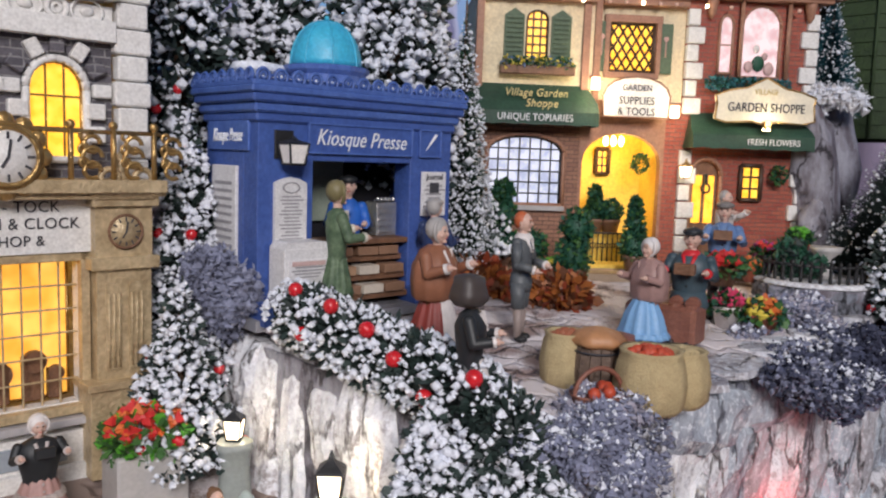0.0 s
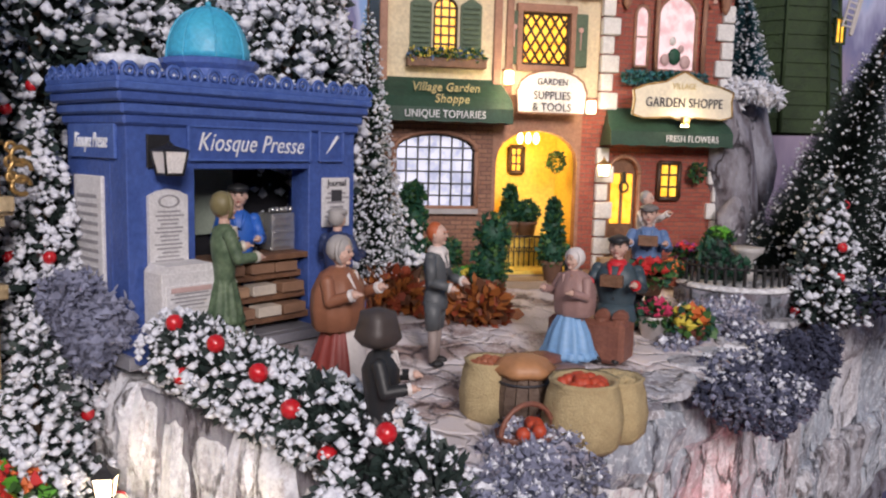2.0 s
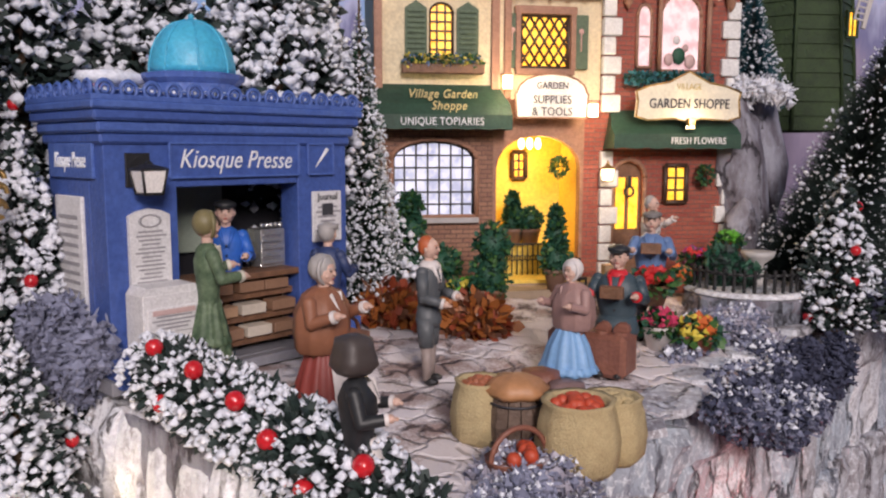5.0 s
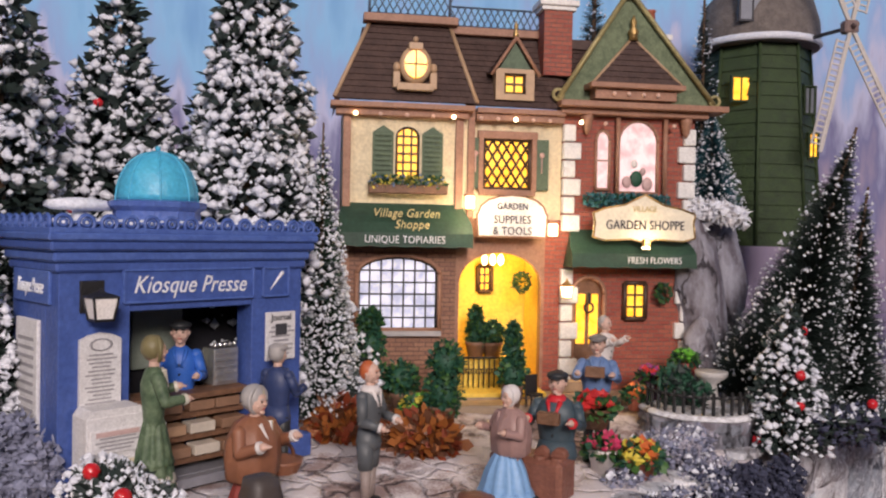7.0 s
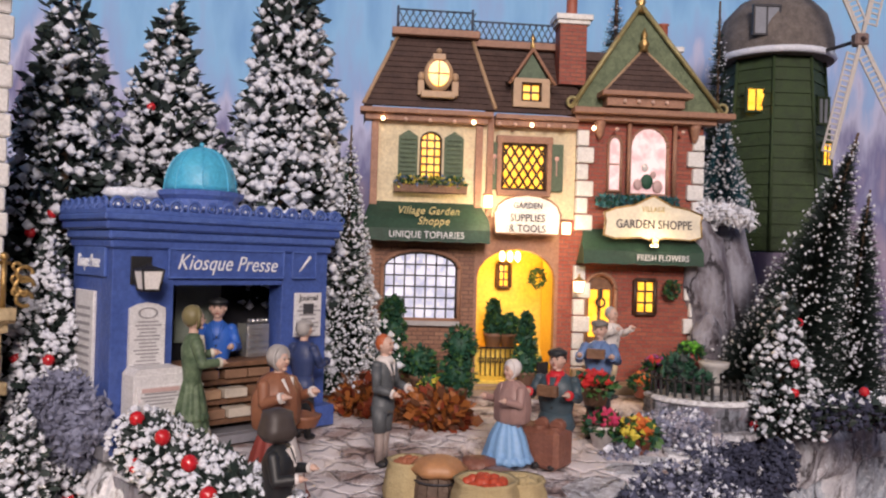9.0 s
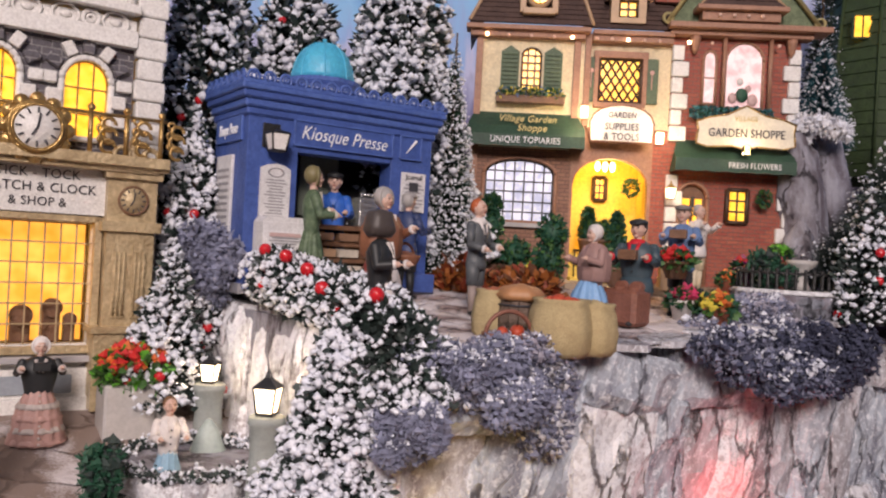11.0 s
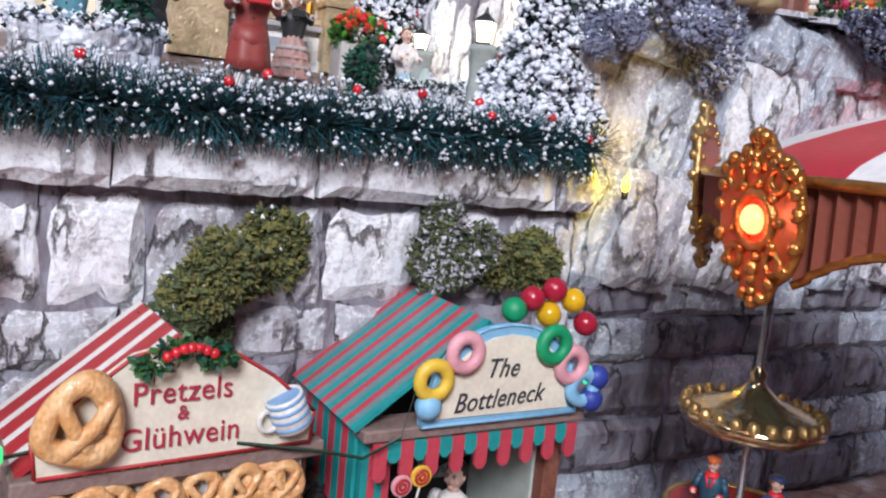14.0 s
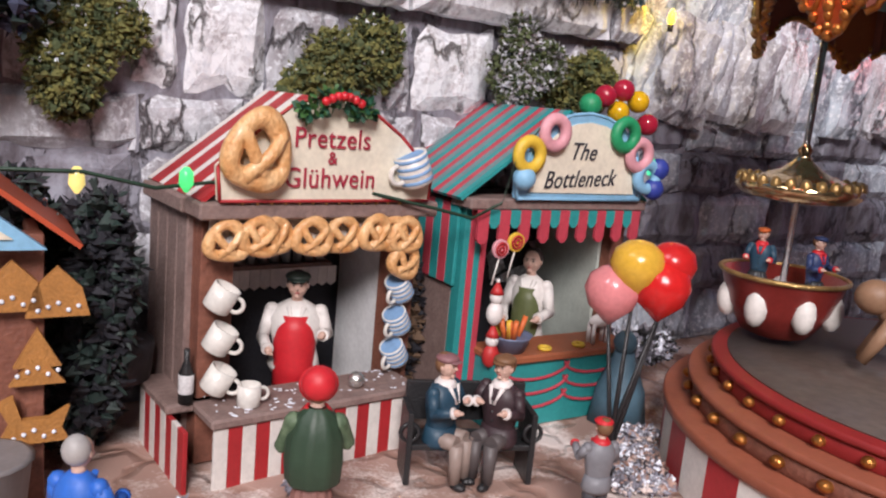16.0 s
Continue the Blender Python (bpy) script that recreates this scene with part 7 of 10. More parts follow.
def flowers(name, place, r, h, label, pot, blooms, seed, pot_shape=None, turn=0, spread=1.0):
    rng = np.random.default_rng(seed)
    t = thing(name, pose(*place, 0, 0, turn), label, "plant", "flower pots")
    b = B()
    b.lathe(pot_shape or [(r * 0.65, 0), (r * 0.95, h * 0.85), (r * 1.05, h * 0.87), (r * 1.05, h), (r * 0.9, h), (r * 0.85, h * 0.8)], 18)
    part("pot", b, pot, t)
    part("foliage", foliage_mesh("foliage", rng, [((0, 0, h * 1.05), (r * 1.1 * spread, r * 1.1 * spread, r * 0.6))], r * 0.5, [LEAF, LEAF_DARK], 220), None, t)
    n = 70
    d = rng.standard_normal((n, 3))
    d[:, 2] = np.abs(d[:, 2])
    d /= np.linalg.norm(d, axis=1, keepdims=True)
    v, f = clumps(rng, np.array([0, 0, h * 1.1]) + d * np.array([r * spread, r * spread, r * 0.8]), r * 0.26, 0.8)
    ix = np.repeat(rng.integers(0, len(blooms), n), 8)
    part("blossom", soup("blossom", v, f, blooms, ix), None, t)
    return t


RED_B, YEL_B, PINK_B, ORA_B = P("red_bloom", (0.6, 0.03, 0.03)), P("yellow_bloom", (0.75, 0.6, 0.08)), P("pink_bloom", (0.65, 0.05, 0.14)), P("orange_bloom", (0.7, 0.16, 0.04))
TERRA = P("terracotta", (0.42, 0.12, 0.07))
flowers("flower_pot", on_plaza(0.159, 0.388), 0.0085, 0.009, "terracotta pot of yellow and orange flowers", TERRA, [YEL_B, YEL_B, ORA_B], 1)
flowers("flower_pot", on_plaza(0.1435, 0.393), 0.0075, 0.011, "white vase of crimson pink flowers", WHITE_CLOTH, [PINK_B], 2)
flowers("flower_basket", (0.1375, 0.386, plaza_xy(0.1335, 0.386) + 0.022), 0.0078, 0.009, "brown basket of bright red flowers held at the waist", WOOD, [RED_B], 3)


def topiary(place, shape, label, seed):
    rng = np.random.default_rng(seed)
    t = thing("topiary", pose(*place), label, "plant", "potted topiaries")
    b = B()
    b.lathe([(0.004, 0), (0.006, 0.010), (0.0066, 0.0105), (0.0066, 0.012), (0.0055, 0.012)], 14)
    part("pot", b, P("brown_pot", (0.22, 0.12, 0.08)), t)
    b = B()
    b.tube((0, 0, 0.01), (0, 0, 0.02), 0.0009, n=6)
    part("stem", b, BARK, t)
    part("foliage", foliage_mesh("foliage", rng, shape, 0.0028, [LEAF_DARK, LEAF_DARK, LEAF], 330), None, t)
    b = B()
    for c, r in shape:
        b.ball(c, [q * 0.85 for q in r], 10)
    part("core", b, LEAF_DARK, t)


ZP = 0.3345
topiary((0.035, 0.462, ZP - 0.002), [((0, 0, 0.020), (0.0088, 0.0088, 0.010)), ((0, 0, 0.036), (0.0075, 0.0075, 0.009)), ((0, 0, 0.049), (0.0058, 0.0058, 0.006))], "tall green three-ball topiary in a pot", 11)
topiary((0.052, 0.458, ZP - 0.002), [((0, 0, 0.019), (0.0085, 0.0085, 0.009))], "dark green ball topiary in a brown pot", 12)
topiary((0.0725, 0.433, ZP - 0.004), [((0, 0, 0.018), (0.009, 0.009, 0.012)), ((0.001, 0, 0.034), (0.0085, 0.0085, 0.010))], "dark leafy topiary in a grey pot", 13)
topiary((0.114, 0.470, ZP), [((0, 0, 0.017), (0.0072, 0.0072, 0.010)), ((0, 0, 0.029), (0.005, 0.005, 0.010)), ((0, 0, 0.039), (0.0028, 0.0028, 0.007))], "green cone topiary in a tan pot", 14)
topiary((0.098, 0.513, ZP + 0.018), [((0, 0, 0.016), (0.005, 0.005, 0.008)), ((0, 0, 0.026), (0.0032, 0.0032, 0.007))], "small cone topiary in the porch", 15)
topiary((0.108, 0.512, ZP + 0.018), [((0, 0, 0.017), (0.0066, 0.0066, 0.007))], "small ball topiary in the porch", 16)
# planter in the same yellow, with the porch lamp's glow painted in
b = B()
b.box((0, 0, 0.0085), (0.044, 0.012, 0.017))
solid("porch_planter", b, ALCOVE, pose(0.106, 0.512, ZP + 0.0035, 0, 0, 4.6), "yellow planter bench in the porch, lamp glow painted in", "planter")
flowers("flower_pot", (0.205, 0.467, ZP), 0.006, 0.009, "terracotta pot with red and green plant", TERRA, [RED_B, ORA_B], 4)
flowers("flower_pot", (0.192, 0.472, ZP), 0.0065, 0.016, "tall pot with purple flowers", P("purple_pot", (0.2, 0.05, 0.14)), [P("purple_bloom", (0.3, 0.04, 0.2)), RED_B], 5)
flowers("flower_pot", (0.214, 0.478, ZP + 0.0), 0.0065, 0.024, "tall red pot with bright green leaves", P("dull_red_pot", (0.35, 0.05, 0.05)), [LEAF, P("lime_leaf", (0.12, 0.4, 0.04))], 6)
flowers("flower_pot", (0.181, 0.462, ZP), 0.006, 0.008, "brown pot with dark leaves", TERRA, [LEAF_DARK, ORA_B], 7)
flowers("flower_trough", (0.062, 0.442, ZP - 0.004), 0.009, 0.007, "low trough of yellow-green leaves behind the fence", P("brown_pot", (0.22, 0.12, 0.08)), [P("lime_leaf", (0.2, 0.4, 0.05)), YEL_B], 8, spread=1.1)
b = B()
b.box((0, 0, 0.007), (0.008, 0.006, 0.0014))
b.box((0, 0.003, 0.012), (0.008, 0.0012, 0.011))
for x in (-0.0034, 0.0034):
    for y in (-0.0025, 0.0025):
        b.tube((x, y, 0), (x, y, 0.007), 0.0007, n=6)
solid("garden_chair", b, BLACK, pose(0.1245, 0.463, ZP + 0.001, 0, 0, 25), "small black iron chair by the porch", "chair")
b = B()
b.box((0, 0, 0.004), (0.014, 0.01, 0.008))
b.box((0, 0.003, 0.011), (0.012, 0.006, 0.006))
solid("wooden_crate", b, TAN, pose(0.148, 0.473, ZP - 0.0005, 0, 0, 5), "pale wooden crates by the shop door", "crate")


def curved_fence(name, cx, cy, r, a0, a1, n, z, label, hgt=0.010):
    t = thing(name, pose(cx, cy, z), label, "fence", "iron garden fences")
    pts = [Vector((r * math.cos(radians(a0 + (a1 - a0) * i / n)), r * math.sin(radians(a0 + (a1 - a0) * i / n)), 0)) for i in range(n + 1)]
    for p in pts:
        b = B()
        b.box((p.x, p.y, hgt * 0.55), (0.0016, 0.0016, hgt * 1.1))
        part("picket", b, BLACK, t)
    for zz in (hgt * 0.85,):
        b = B()
        for p0, p1 in zip(pts, pts[1:]):
            b.tube(p0 + Vector((0, 0, zz)), p1 + Vector((0, 0, zz)), 0.0009, n=6)
        part("rail", b, BLACK, t)
    return t


curved_fence("iron_fence", 0.052, 0.462, 0.034, 200, 318, 13, 0.329, "low curved black iron fence round the topiaries")
# round stone planter with a small fence and a little fountain
t = thing("stone_planter", pose(0.212, 0.452, plaza_xy(0.212, 0.452) - 0.002), "round grey stone planter with snowy rim", "planter")
b = B()
b.lathe([(0.031, 0), (0.0315, 0.013), (0.030, 0.014), (0.025, 0.0135)], 30, wave=7, amp=0.015)
part("body", b, ROCK_DARK, t)
SLATE = rock_material("slate_blue_stone", (0.24, 0.26, 0.31), (0.11, 0.11, 0.13), (0.42, 0.44, 0.5), 0.66)
for row in range(2):
    for i in range(22):
        a0 = 2 * math.pi * (i + 0.5 * row) / 22
        ob = new("stone", stone_mesh("stone", 0.0086, 0.0062, 0.004, 700 + i + 30 * row, SLATE, 0.0012, 4, 4, 0.001))
        ob.parent = t
        ob.matrix_local = pose(0.0318 * math.cos(a0), 0.0318 * math.sin(a0), 0.0036 + 0.0064 * row, 0, 0, math.degrees(a0) + 90)
b = B()
b.lathe([(0.0320, 0.0136), (0.0325, 0.0146), (0.030, 0.0162), (0.026, 0.0155)], 30, wave=5, amp=0.02)
part("rim", b, ROCK_SNOWY, t)
curved_fence("iron_fence", 0.212, 0.452, 0.029, 185, 340, 16, plaza_xy(0.212, 0.452) + 0.0145, "small black iron fence on the stone planter", 0.0105)
b = B()
b.lathe([(0.007, 0), (0.004, 0.004), (0.003, 0.011), (0.008, 0.015), (0.009, 0.018), (0.006, 0.018)], 16)
solid("fountain_urn", b, P("pale_stone", (0.5, 0.48, 0.47)), pose(0.221, 0.457, plaza_xy(0.212, 0.452) + 0.0135), "pale stone urn on the planter", "urn")
lichen_bush("planter_shrub", (0.203, 0.452, plaza_xy(0.212, 0.452) + 0.024), (0.014, 0.012, 0.016), 90, "dark green shrub in the stone planter", [LEAF_DARK, NEEDLE], 900, 0.0018)
# rock beside the shop
for x, y, z, s in ((0.236, 0.514, 0.385, (0.016, 0.014, 0.058)), (0.257, 0.535, 0.40, (0.016, 0.014, 0.05)), (0.232, 0.50, 0.352, (0.012, 0.01, 0.03))):
    b = B()
    b.ball((0, 0, 0), s, 18)
    for i, v in enumerate(b.v):
        b.v[i] = v * (1 + 0.22 * noise.fractal(v * 70 + Vector((x * 30, 0, 0)), 0.8, 2, 3))
    solid("rock", b, ROCK_DARK, pose(x, y, z, 4, -6, 0), "tall grey rock beside the shop wall", "rock", "rocks")
lichen_bush("snowy_lichen", (0.240, 0.508, 0.443), (0.024, 0.014, 0.013), 91, "white snowy lichen on the rock", [ROCK_SNOWY, SNOW], 1300, 0.002, category="lichen")
lichen_bush("dark_lichen", (0.30, 0.42, 0.338), (0.05, 0.02, 0.014), 92, "dark violet lichen with snow and red berries", [LAVENDER_DARK, NEEDLE], 2200, 0.0017, snow=0.4)
lichen_bush("dark_lichen", (0.268, 0.437, 0.336), (0.022, 0.012, 0.008), 93, "dark blue lichen at the foot of the firs", [LAVENDER_DARK], 900, 0.0016, snow=0.1)
berries(np.random.default_rng(3), bpy.data.objects["dark_lichen"], [(-0.02, -0.015, 0.012), (0.0, -0.018, 0.01), (0.018, -0.014, 0.014), (-0.008, -0.02, 0.004)])


def leaf_heap(place, size, seed, label):
    rng = np.random.default_rng(seed)
    n = 420
    d = rng.standard_normal((n, 3))
    d[:, 2] = np.abs(d[:, 2]) * 0.9
    d /= np.linalg.norm(d, axis=1, keepdims=True)
    v, f = blades(rng, d * np.array(size) * (0.6 + 0.4 * rng.random((n, 1))), d + 0.9 * rng.standard_normal((n, 3)), 0.007, 0.0022)
    cols = [P("rust_leaf", (0.26, 0.05, 0.02)), P("brown_leaf", (0.15, 0.06, 0.03)), P("amber_leaf", (0.36, 0.12, 0.03))]
    t = thing("leaf_heap", pose(*place), label, "leaves", "heaps of dry leaves")
    part("leaves", soup("leaves", v, f, cols, np.tile(rng.integers(0, 3, n), 3)), None, t)
    b = B()
    b.ball((0, 0, 0), [s * 0.75 for s in size], 10)
    part("core", b, cols[1], t)


leaf_heap(on_plaza(0.062, 0.413), (0.017, 0.013, 0.017), 1, "heap of rust-brown dry leaves on the plaza")
leaf_heap(on_plaza(0.022, 0.427), (0.016, 0.012, 0.018), 2, "heap of rust-red dry leaves near the kiosk")
leaf_heap(on_plaza(0.044, 0.418), (0.012, 0.01, 0.011), 3, "small heap of dry brown leaves")


# market goods on the plaza
SACK = material("burlap", (0.50, 0.40, 0.22), 0.85, (0.36, 0.27, 0.14), 260, 0.6, 0.3, fine=6)


def sack(place, r, h, label, fill, seed):
    rng = np.random.default_rng(seed)
    t = thing("sack", pose(*place, 0, 0, seed * 40), label, "sack", "sacks of goods")
    b = B()
    b.lathe([(r * 0.8, 0), (r * 1.0, h * 0.12), (r * 1.06, h * 0.45), (r * 0.95, h * 0.8), (r * 0.86, h * 0.93), (r * 0.92, h), (r * 0.75, h * 0.98), (r * 0.7, h * 0.88)], 26, wave=8, amp=0.04)
    part("bag", b, SACK, t)
    for i in range(26):
        b = B()
        a, q = rng.random() * 6.28, math.sqrt(rng.random()) * r * 0.62
        b.ball((q * math.cos(a), q * math.sin(a), h * (0.98 - 0.3 * (q / r) ** 2)), r * 0.2, 7)
        part("fruit", b, fill, t)


sack(on_plaza(0.0775, 0.283), 0.0125, 0.023, "burlap sack of red apples", P("apple_red", (0.5, 0.07, 0.03)), 1)
sack(on_plaza(0.090, 0.290), 0.0105, 0.021, "full burlap sack of grain", SACK, 4)
sack(on_plaza(0.050, 0.303), 0.0095, 0.021, "burlap sack of rust-red goods", P("rust_goods", (0.36, 0.12, 0.06)), 2)
t = thing("barrel", pose(*on_plaza(0.0605, 0.297)), "weathered wooden barrel with brown goods on top", "barrel")
for i in range(14):
    b = B()
    a = 2 * math.pi * i / 14
    pr = [(0.0078, 0), (0.0092, 0.006), (0.0096, 0.01), (0.0092, 0.014), (0.0078, 0.02)]
    vs = []
    for rr, zz in pr:
        for da in (-0.205, 0.205):
            vs += [(rr * math.cos(a + da), rr * math.sin(a + da), zz), (0.86 * rr * math.cos(a + da), 0.86 * rr * math.sin(a + da), zz)]
    b.add(vs, [f for j in range(4) for f in ([4 * j, 4 * j + 2, 4 * j + 6, 4 * j + 4], [4 * j, 4 * j + 4, 4 * j + 5, 4 * j + 1], [4 * j + 2, 4 * j + 3, 4 * j + 7, 4 * j + 6])])
    part("stave", b, material("weathered_oak", (0.16, 0.11, 0.08), 0.7, (0.08, 0.05, 0.04), 200, 0.7, 0.3) if i == 0 else bpy.data.materials["weathered_oak"], t)
for zz, rr in ((0.0035, 0.0089), (0.0165, 0.0089)):
    b = B()
    b.torus((0, 0, 0), rr, 0.0005, n=24, k=5, tf=pose(0, 0, zz, 90, 0, 0))
    part("hoop", b, IRON, t)
b = B()
b.lathe([(0.009, 0.0185), (0.0105, 0.0205), (0.007, 0.024), (0.001, 0.0255)], 20, wave=6, amp=0.1)
part("topping", b, P("ochre_goods", (0.45, 0.22, 0.1)), t)
t = thing("wicker_basket", pose(*on_plaza(0.0575, 0.275), 0, 0, 20), "reddish wicker basket with hoop handle and apples", "basket")
b = B()
b.lathe([(0.007, 0), (0.0105, 0.007), (0.011, 0.008), (0.0095, 0.0065)], 20, sy=0.75, wave=10, amp=0.03)
part("bowl", b, WOOD_RED, t)
b = B()
b.torus((0, 0, 0.007), 0.0095, 0.0009, n=24, k=6, arc=0.5)
part("handle", b, WOOD_RED, t)
for i in range(7):
    b = B()
    b.ball((rs.uniform(-0.006, 0.006), rs.uniform(-0.0045, 0.0045), 0.0085), 0.0024, 8)
    part("apple", b, P("apple_red", (0.5, 0.07, 0.03)), t)
for x, y, r, m in ((0.079, 0.345, 0.008, WOOD_RED), (0.0865, 0.333, 0.007, P("mauve_cloth_heap", (0.25, 0.16, 0.15)))):
    b = B()
    b.lathe([(r * 0.8, 0), (r, 0.004), (r * 0.9, 0.008), (r * 0.3, 0.009)], 16, wave=5, amp=0.06)
    solid("round_basket", b, m, pose(*on_plaza(x, y)), "low round brown basket beside the seated woman", "basket")
b = B()
b.box((0, 0, 0.009), (0.034, 0.016, 0.018), b=0.002)
solid("wooden_bench", b, WOOD_RED, pose(*on_plaza(0.105, 0.366), 0, 0, -38), "reddish brown bench under the seated pair", "bench")
# ---- windmill ----
t = thing("windmill", pose(0.327, 0.635, 0.4245, 0, 0, 0), "green weathered toy windmill with grey cap and pale sails", "windmill")
GREEN_BOARD = material("green_weathered_boards", (0.035, 0.065, 0.02), 0.7, (0.02, 0.035, 0.015), 150, 0.8, 0.3)
for k in range(8):
    b = B()
    for j in range(15):
        f0, f1 = j / 15, (j + 1) / 15
        r0, r1 = 0.047 - 0.011 * f0, 0.047 - 0.011 * f1
        a0, a1 = math.pi / 4 * k + 0.39, math.pi / 4 * (k + 1) + 0.39
        e = 0.0012
        b.add([((r0 + e) * math.cos(a0), (r0 + e) * math.sin(a0), 0.15 * f0), ((r0 + e) * math.cos(a1), (r0 + e) * math.sin(a1), 0.15 * f0),
               (r1 * math.cos(a1), r1 * math.sin(a1), 0.15 * f1), (r1 * math.cos(a0), r1 * math.sin(a0), 0.15 * f1)], [[0, 1, 2, 3]])
        b.add([((r0 + e) * math.cos(a0), (r0 + e) * math.sin(a0), 0.15 * f0), ((r0 + e) * math.cos(a1), (r0 + e) * math.sin(a1), 0.15 * f0),
               (r0 * math.cos(a1), r0 * math.sin(a1), 0.15 * f0), (r0 * math.cos(a0), r0 * math.sin(a0), 0.15 * f0)], [[0, 3, 2, 1]])
    part("wall_side", b, GREEN_BOARD, t)
    b = B()
    a0 = math.pi / 4 * k + 0.39
    b.tube((0.0485 * math.cos(a0), 0.0485 * math.sin(a0), 0), (0.037 * math.cos(a0), 0.037 * math.sin(a0), 0.15), 0.0014, n=5)
    part("corner_post", b, GREEN_BOARD, t)
b = B()
b.lathe([(0.044, 0.149), (0.0445, 0.154), (0.044, 0.168), (0.039, 0.185), (0.028, 0.197), (0.012, 0.2025), (0.001, 0.2035)], 28)
cap = part("cap", b, material("grey_thatch", (0.2, 0.17, 0.155), 0.85, (0.1, 0.085, 0.08), 150, 0.8, 0.4), t, "rounded grey thatched cap")
b = B()
b.lathe([(0.0448, 0.1495), (0.0462, 0.1515), (0.0448, 0.1545)], 28)
part("cap_snow", b, SNOW, cap)
for x, z, w, h, m in ((-0.022, 0.174, 0.02, 0.022, P("grey_pane", (0.25, 0.27, 0.32))), (-0.026, 0.115, 0.014, 0.018, YELLOW_WIN), (0.026, 0.108, 0.008, 0.02, P("grey_pane", (0.25, 0.27, 0.32))), (0.030, 0.075, 0.007, 0.018, YELLOW_WIN)):
    y = -0.036 if z > 0.15 else -math.sqrt(max(0.0004, (0.047 - 0.011 * z / 0.15) ** 2 - x * x)) - 0.0005
    b = B()
    b.box((x, y, z), (w, 0.003, h))
    wn = part("window", b, m, t)
    b = B()
    for q in ((x, z + h / 2, w + 0.002, 0.0018), (x, z - h / 2, w + 0.002, 0.0018), (x - w / 2, z, 0.0018, h), (x + w / 2, z, 0.0018, h), (x, z, 0.001, h)):
        b.box((q[0], y - 0.001, q[1]), (q[2], 0.003, q[3]))
    part("window_frame", b, IRON if z > 0.15 else GREEN_BOARD, wn)
b = B()
b.tube((0.02, -0.03, 0.152), (0.033, -0.068, 0.1525), 0.0014, n=8)
hub = part("axle", b, IRON, t)
b = B()
b.box((0.033, -0.068, 0.1525), (0.010, 0.008, 0.009), b=0.0012)
b.tube((0.033, -0.073, 0.1525), (0.033, -0.078, 0.1525), 0.002, 0.0012, 8)
part("hub", b, WOOD_GREY, t)
for k, ang in enumerate((193, 335, 12, 152)):
    m = pose(0.033, -0.070, 0.1525, 0, ang, 0)
    b = B(m)
    b.box((0, 0, 0.045), (0.0028, 0.002, 0.088))
    s = part("sail_spar", b, P("pale_spar", (0.6, 0.56, 0.52)), t)
    b = B(m)
    for x in (0.0012, 0.0078):
        b.box((x, -0.0006, 0.048), (0.0014, 0.0014, 0.074))
    for i in range(19):
        b.box((0.0045, -0.0006, 0.012 + 0.004 * i), (0.0070, 0.0010, 0.0012))
    part("sail", b, P("pale_sail", (0.62, 0.58, 0.56)), s)


# ---- square before the clock shop ----
def street_lantern(u, v, zb, zl, s, label):
    p = W(u, v)
    t = thing("street_lantern", pose(p.x, p.y, zb), label, "lantern", "lit pier lanterns")
    b = B()
    b.lathe([(0.0085, 0), (0.0068, 0.006), (0.0060, (zl - zb) * 0.6), (0.0066, zl - zb - 0.004), (0.0074, zl - zb - 0.003), (0.0070, zl - zb - 0.0004)], 14, wave=3, amp=0.08)
    part("pier", b, paint("grey_green_stone", (0.33, 0.36, 0.34), 0.7), t, "grey stone pier")
    lantern(t, (0, 0, zl - zb), s, (BLACK, LAMP_GLASS))
    bulb_lamp("lantern_light", (p.x, p.y, zl + s * 0.4), 0.20, (1.0, 0.80, 0.55), s * 0.38)


street_lantern(0.1486, 0.2156, 0.246, 0.2835, 0.0155, "black lantern with glowing glass on a stone pier")
street_lantern(0.1495, 0.2854, 0.255, 0.2845, 0.0125, "small black lantern with glowing glass on a pier")
q = W(0.131, 0.247)
t = thing("stone_basin", pose(q.x, q.y, 0.242), "round low basin wall of pale stone with snowy garland rim", "basin")
k = 0
for row in range(2):
    for i in range(20):
        a0 = 2 * math.pi * (i + 0.5 * (row % 2)) / 20
        mm = stone_mesh("stone", 0.0093, 0.0082, 0.004, 300 + k, ROCK_SNOWY if k % 3 else ROCK, 0.0012, 4, 4, 0.001)
        ob = new("stone", mm)
        ob.parent = t
        ob.matrix_local = pose(0.030 * math.cos(a0), 0.030 * math.sin(a0), 0.0045 + 0.0085 * row, 0, 0, math.degrees(a0) + 90)
        k += 1
b = B()
b.lathe([(0.025, 0), (0.0285, 0.0), (0.0285, 0.0180), (0.025, 0.0180)], 30)
part("ring", b, ROCK_DARK, t)
b = B()
b.lathe([(0.025, 0.002), (0.001, 0.004)], 24)
part("bed", b, material("ice_blue_water", (0.42, 0.52, 0.6), 0.3), t)
rng = np.random.default_rng(120)
a = rng.random(1500) * 6.283
p = np.stack([0.0295 * np.cos(a), 0.0295 * np.sin(a), 0.0195 + 0 * a], 1) + 0.0016 * rng.standard_normal((1500, 3))
v, f = clumps(rng, p, 0.0011)
part("rim_garland", soup("rim_garland", v, f, [SNOW, NEEDLE], np.repeat((rng.random(1500) < 0.45).astype(int), 8)), None, t)
q = W(0.118, 0.238)
figurine("girl_figurine", (q.x, q.y, 0.246), 40, 0.042, "painted girl in white and blue at the basin", WHITE_CLOTH, P("pale_blue_skirt", (0.25, 0.42, 0.55)), HAIR_BROWN, True, "bun")
q = W(0.142, 0.262)
b = B()
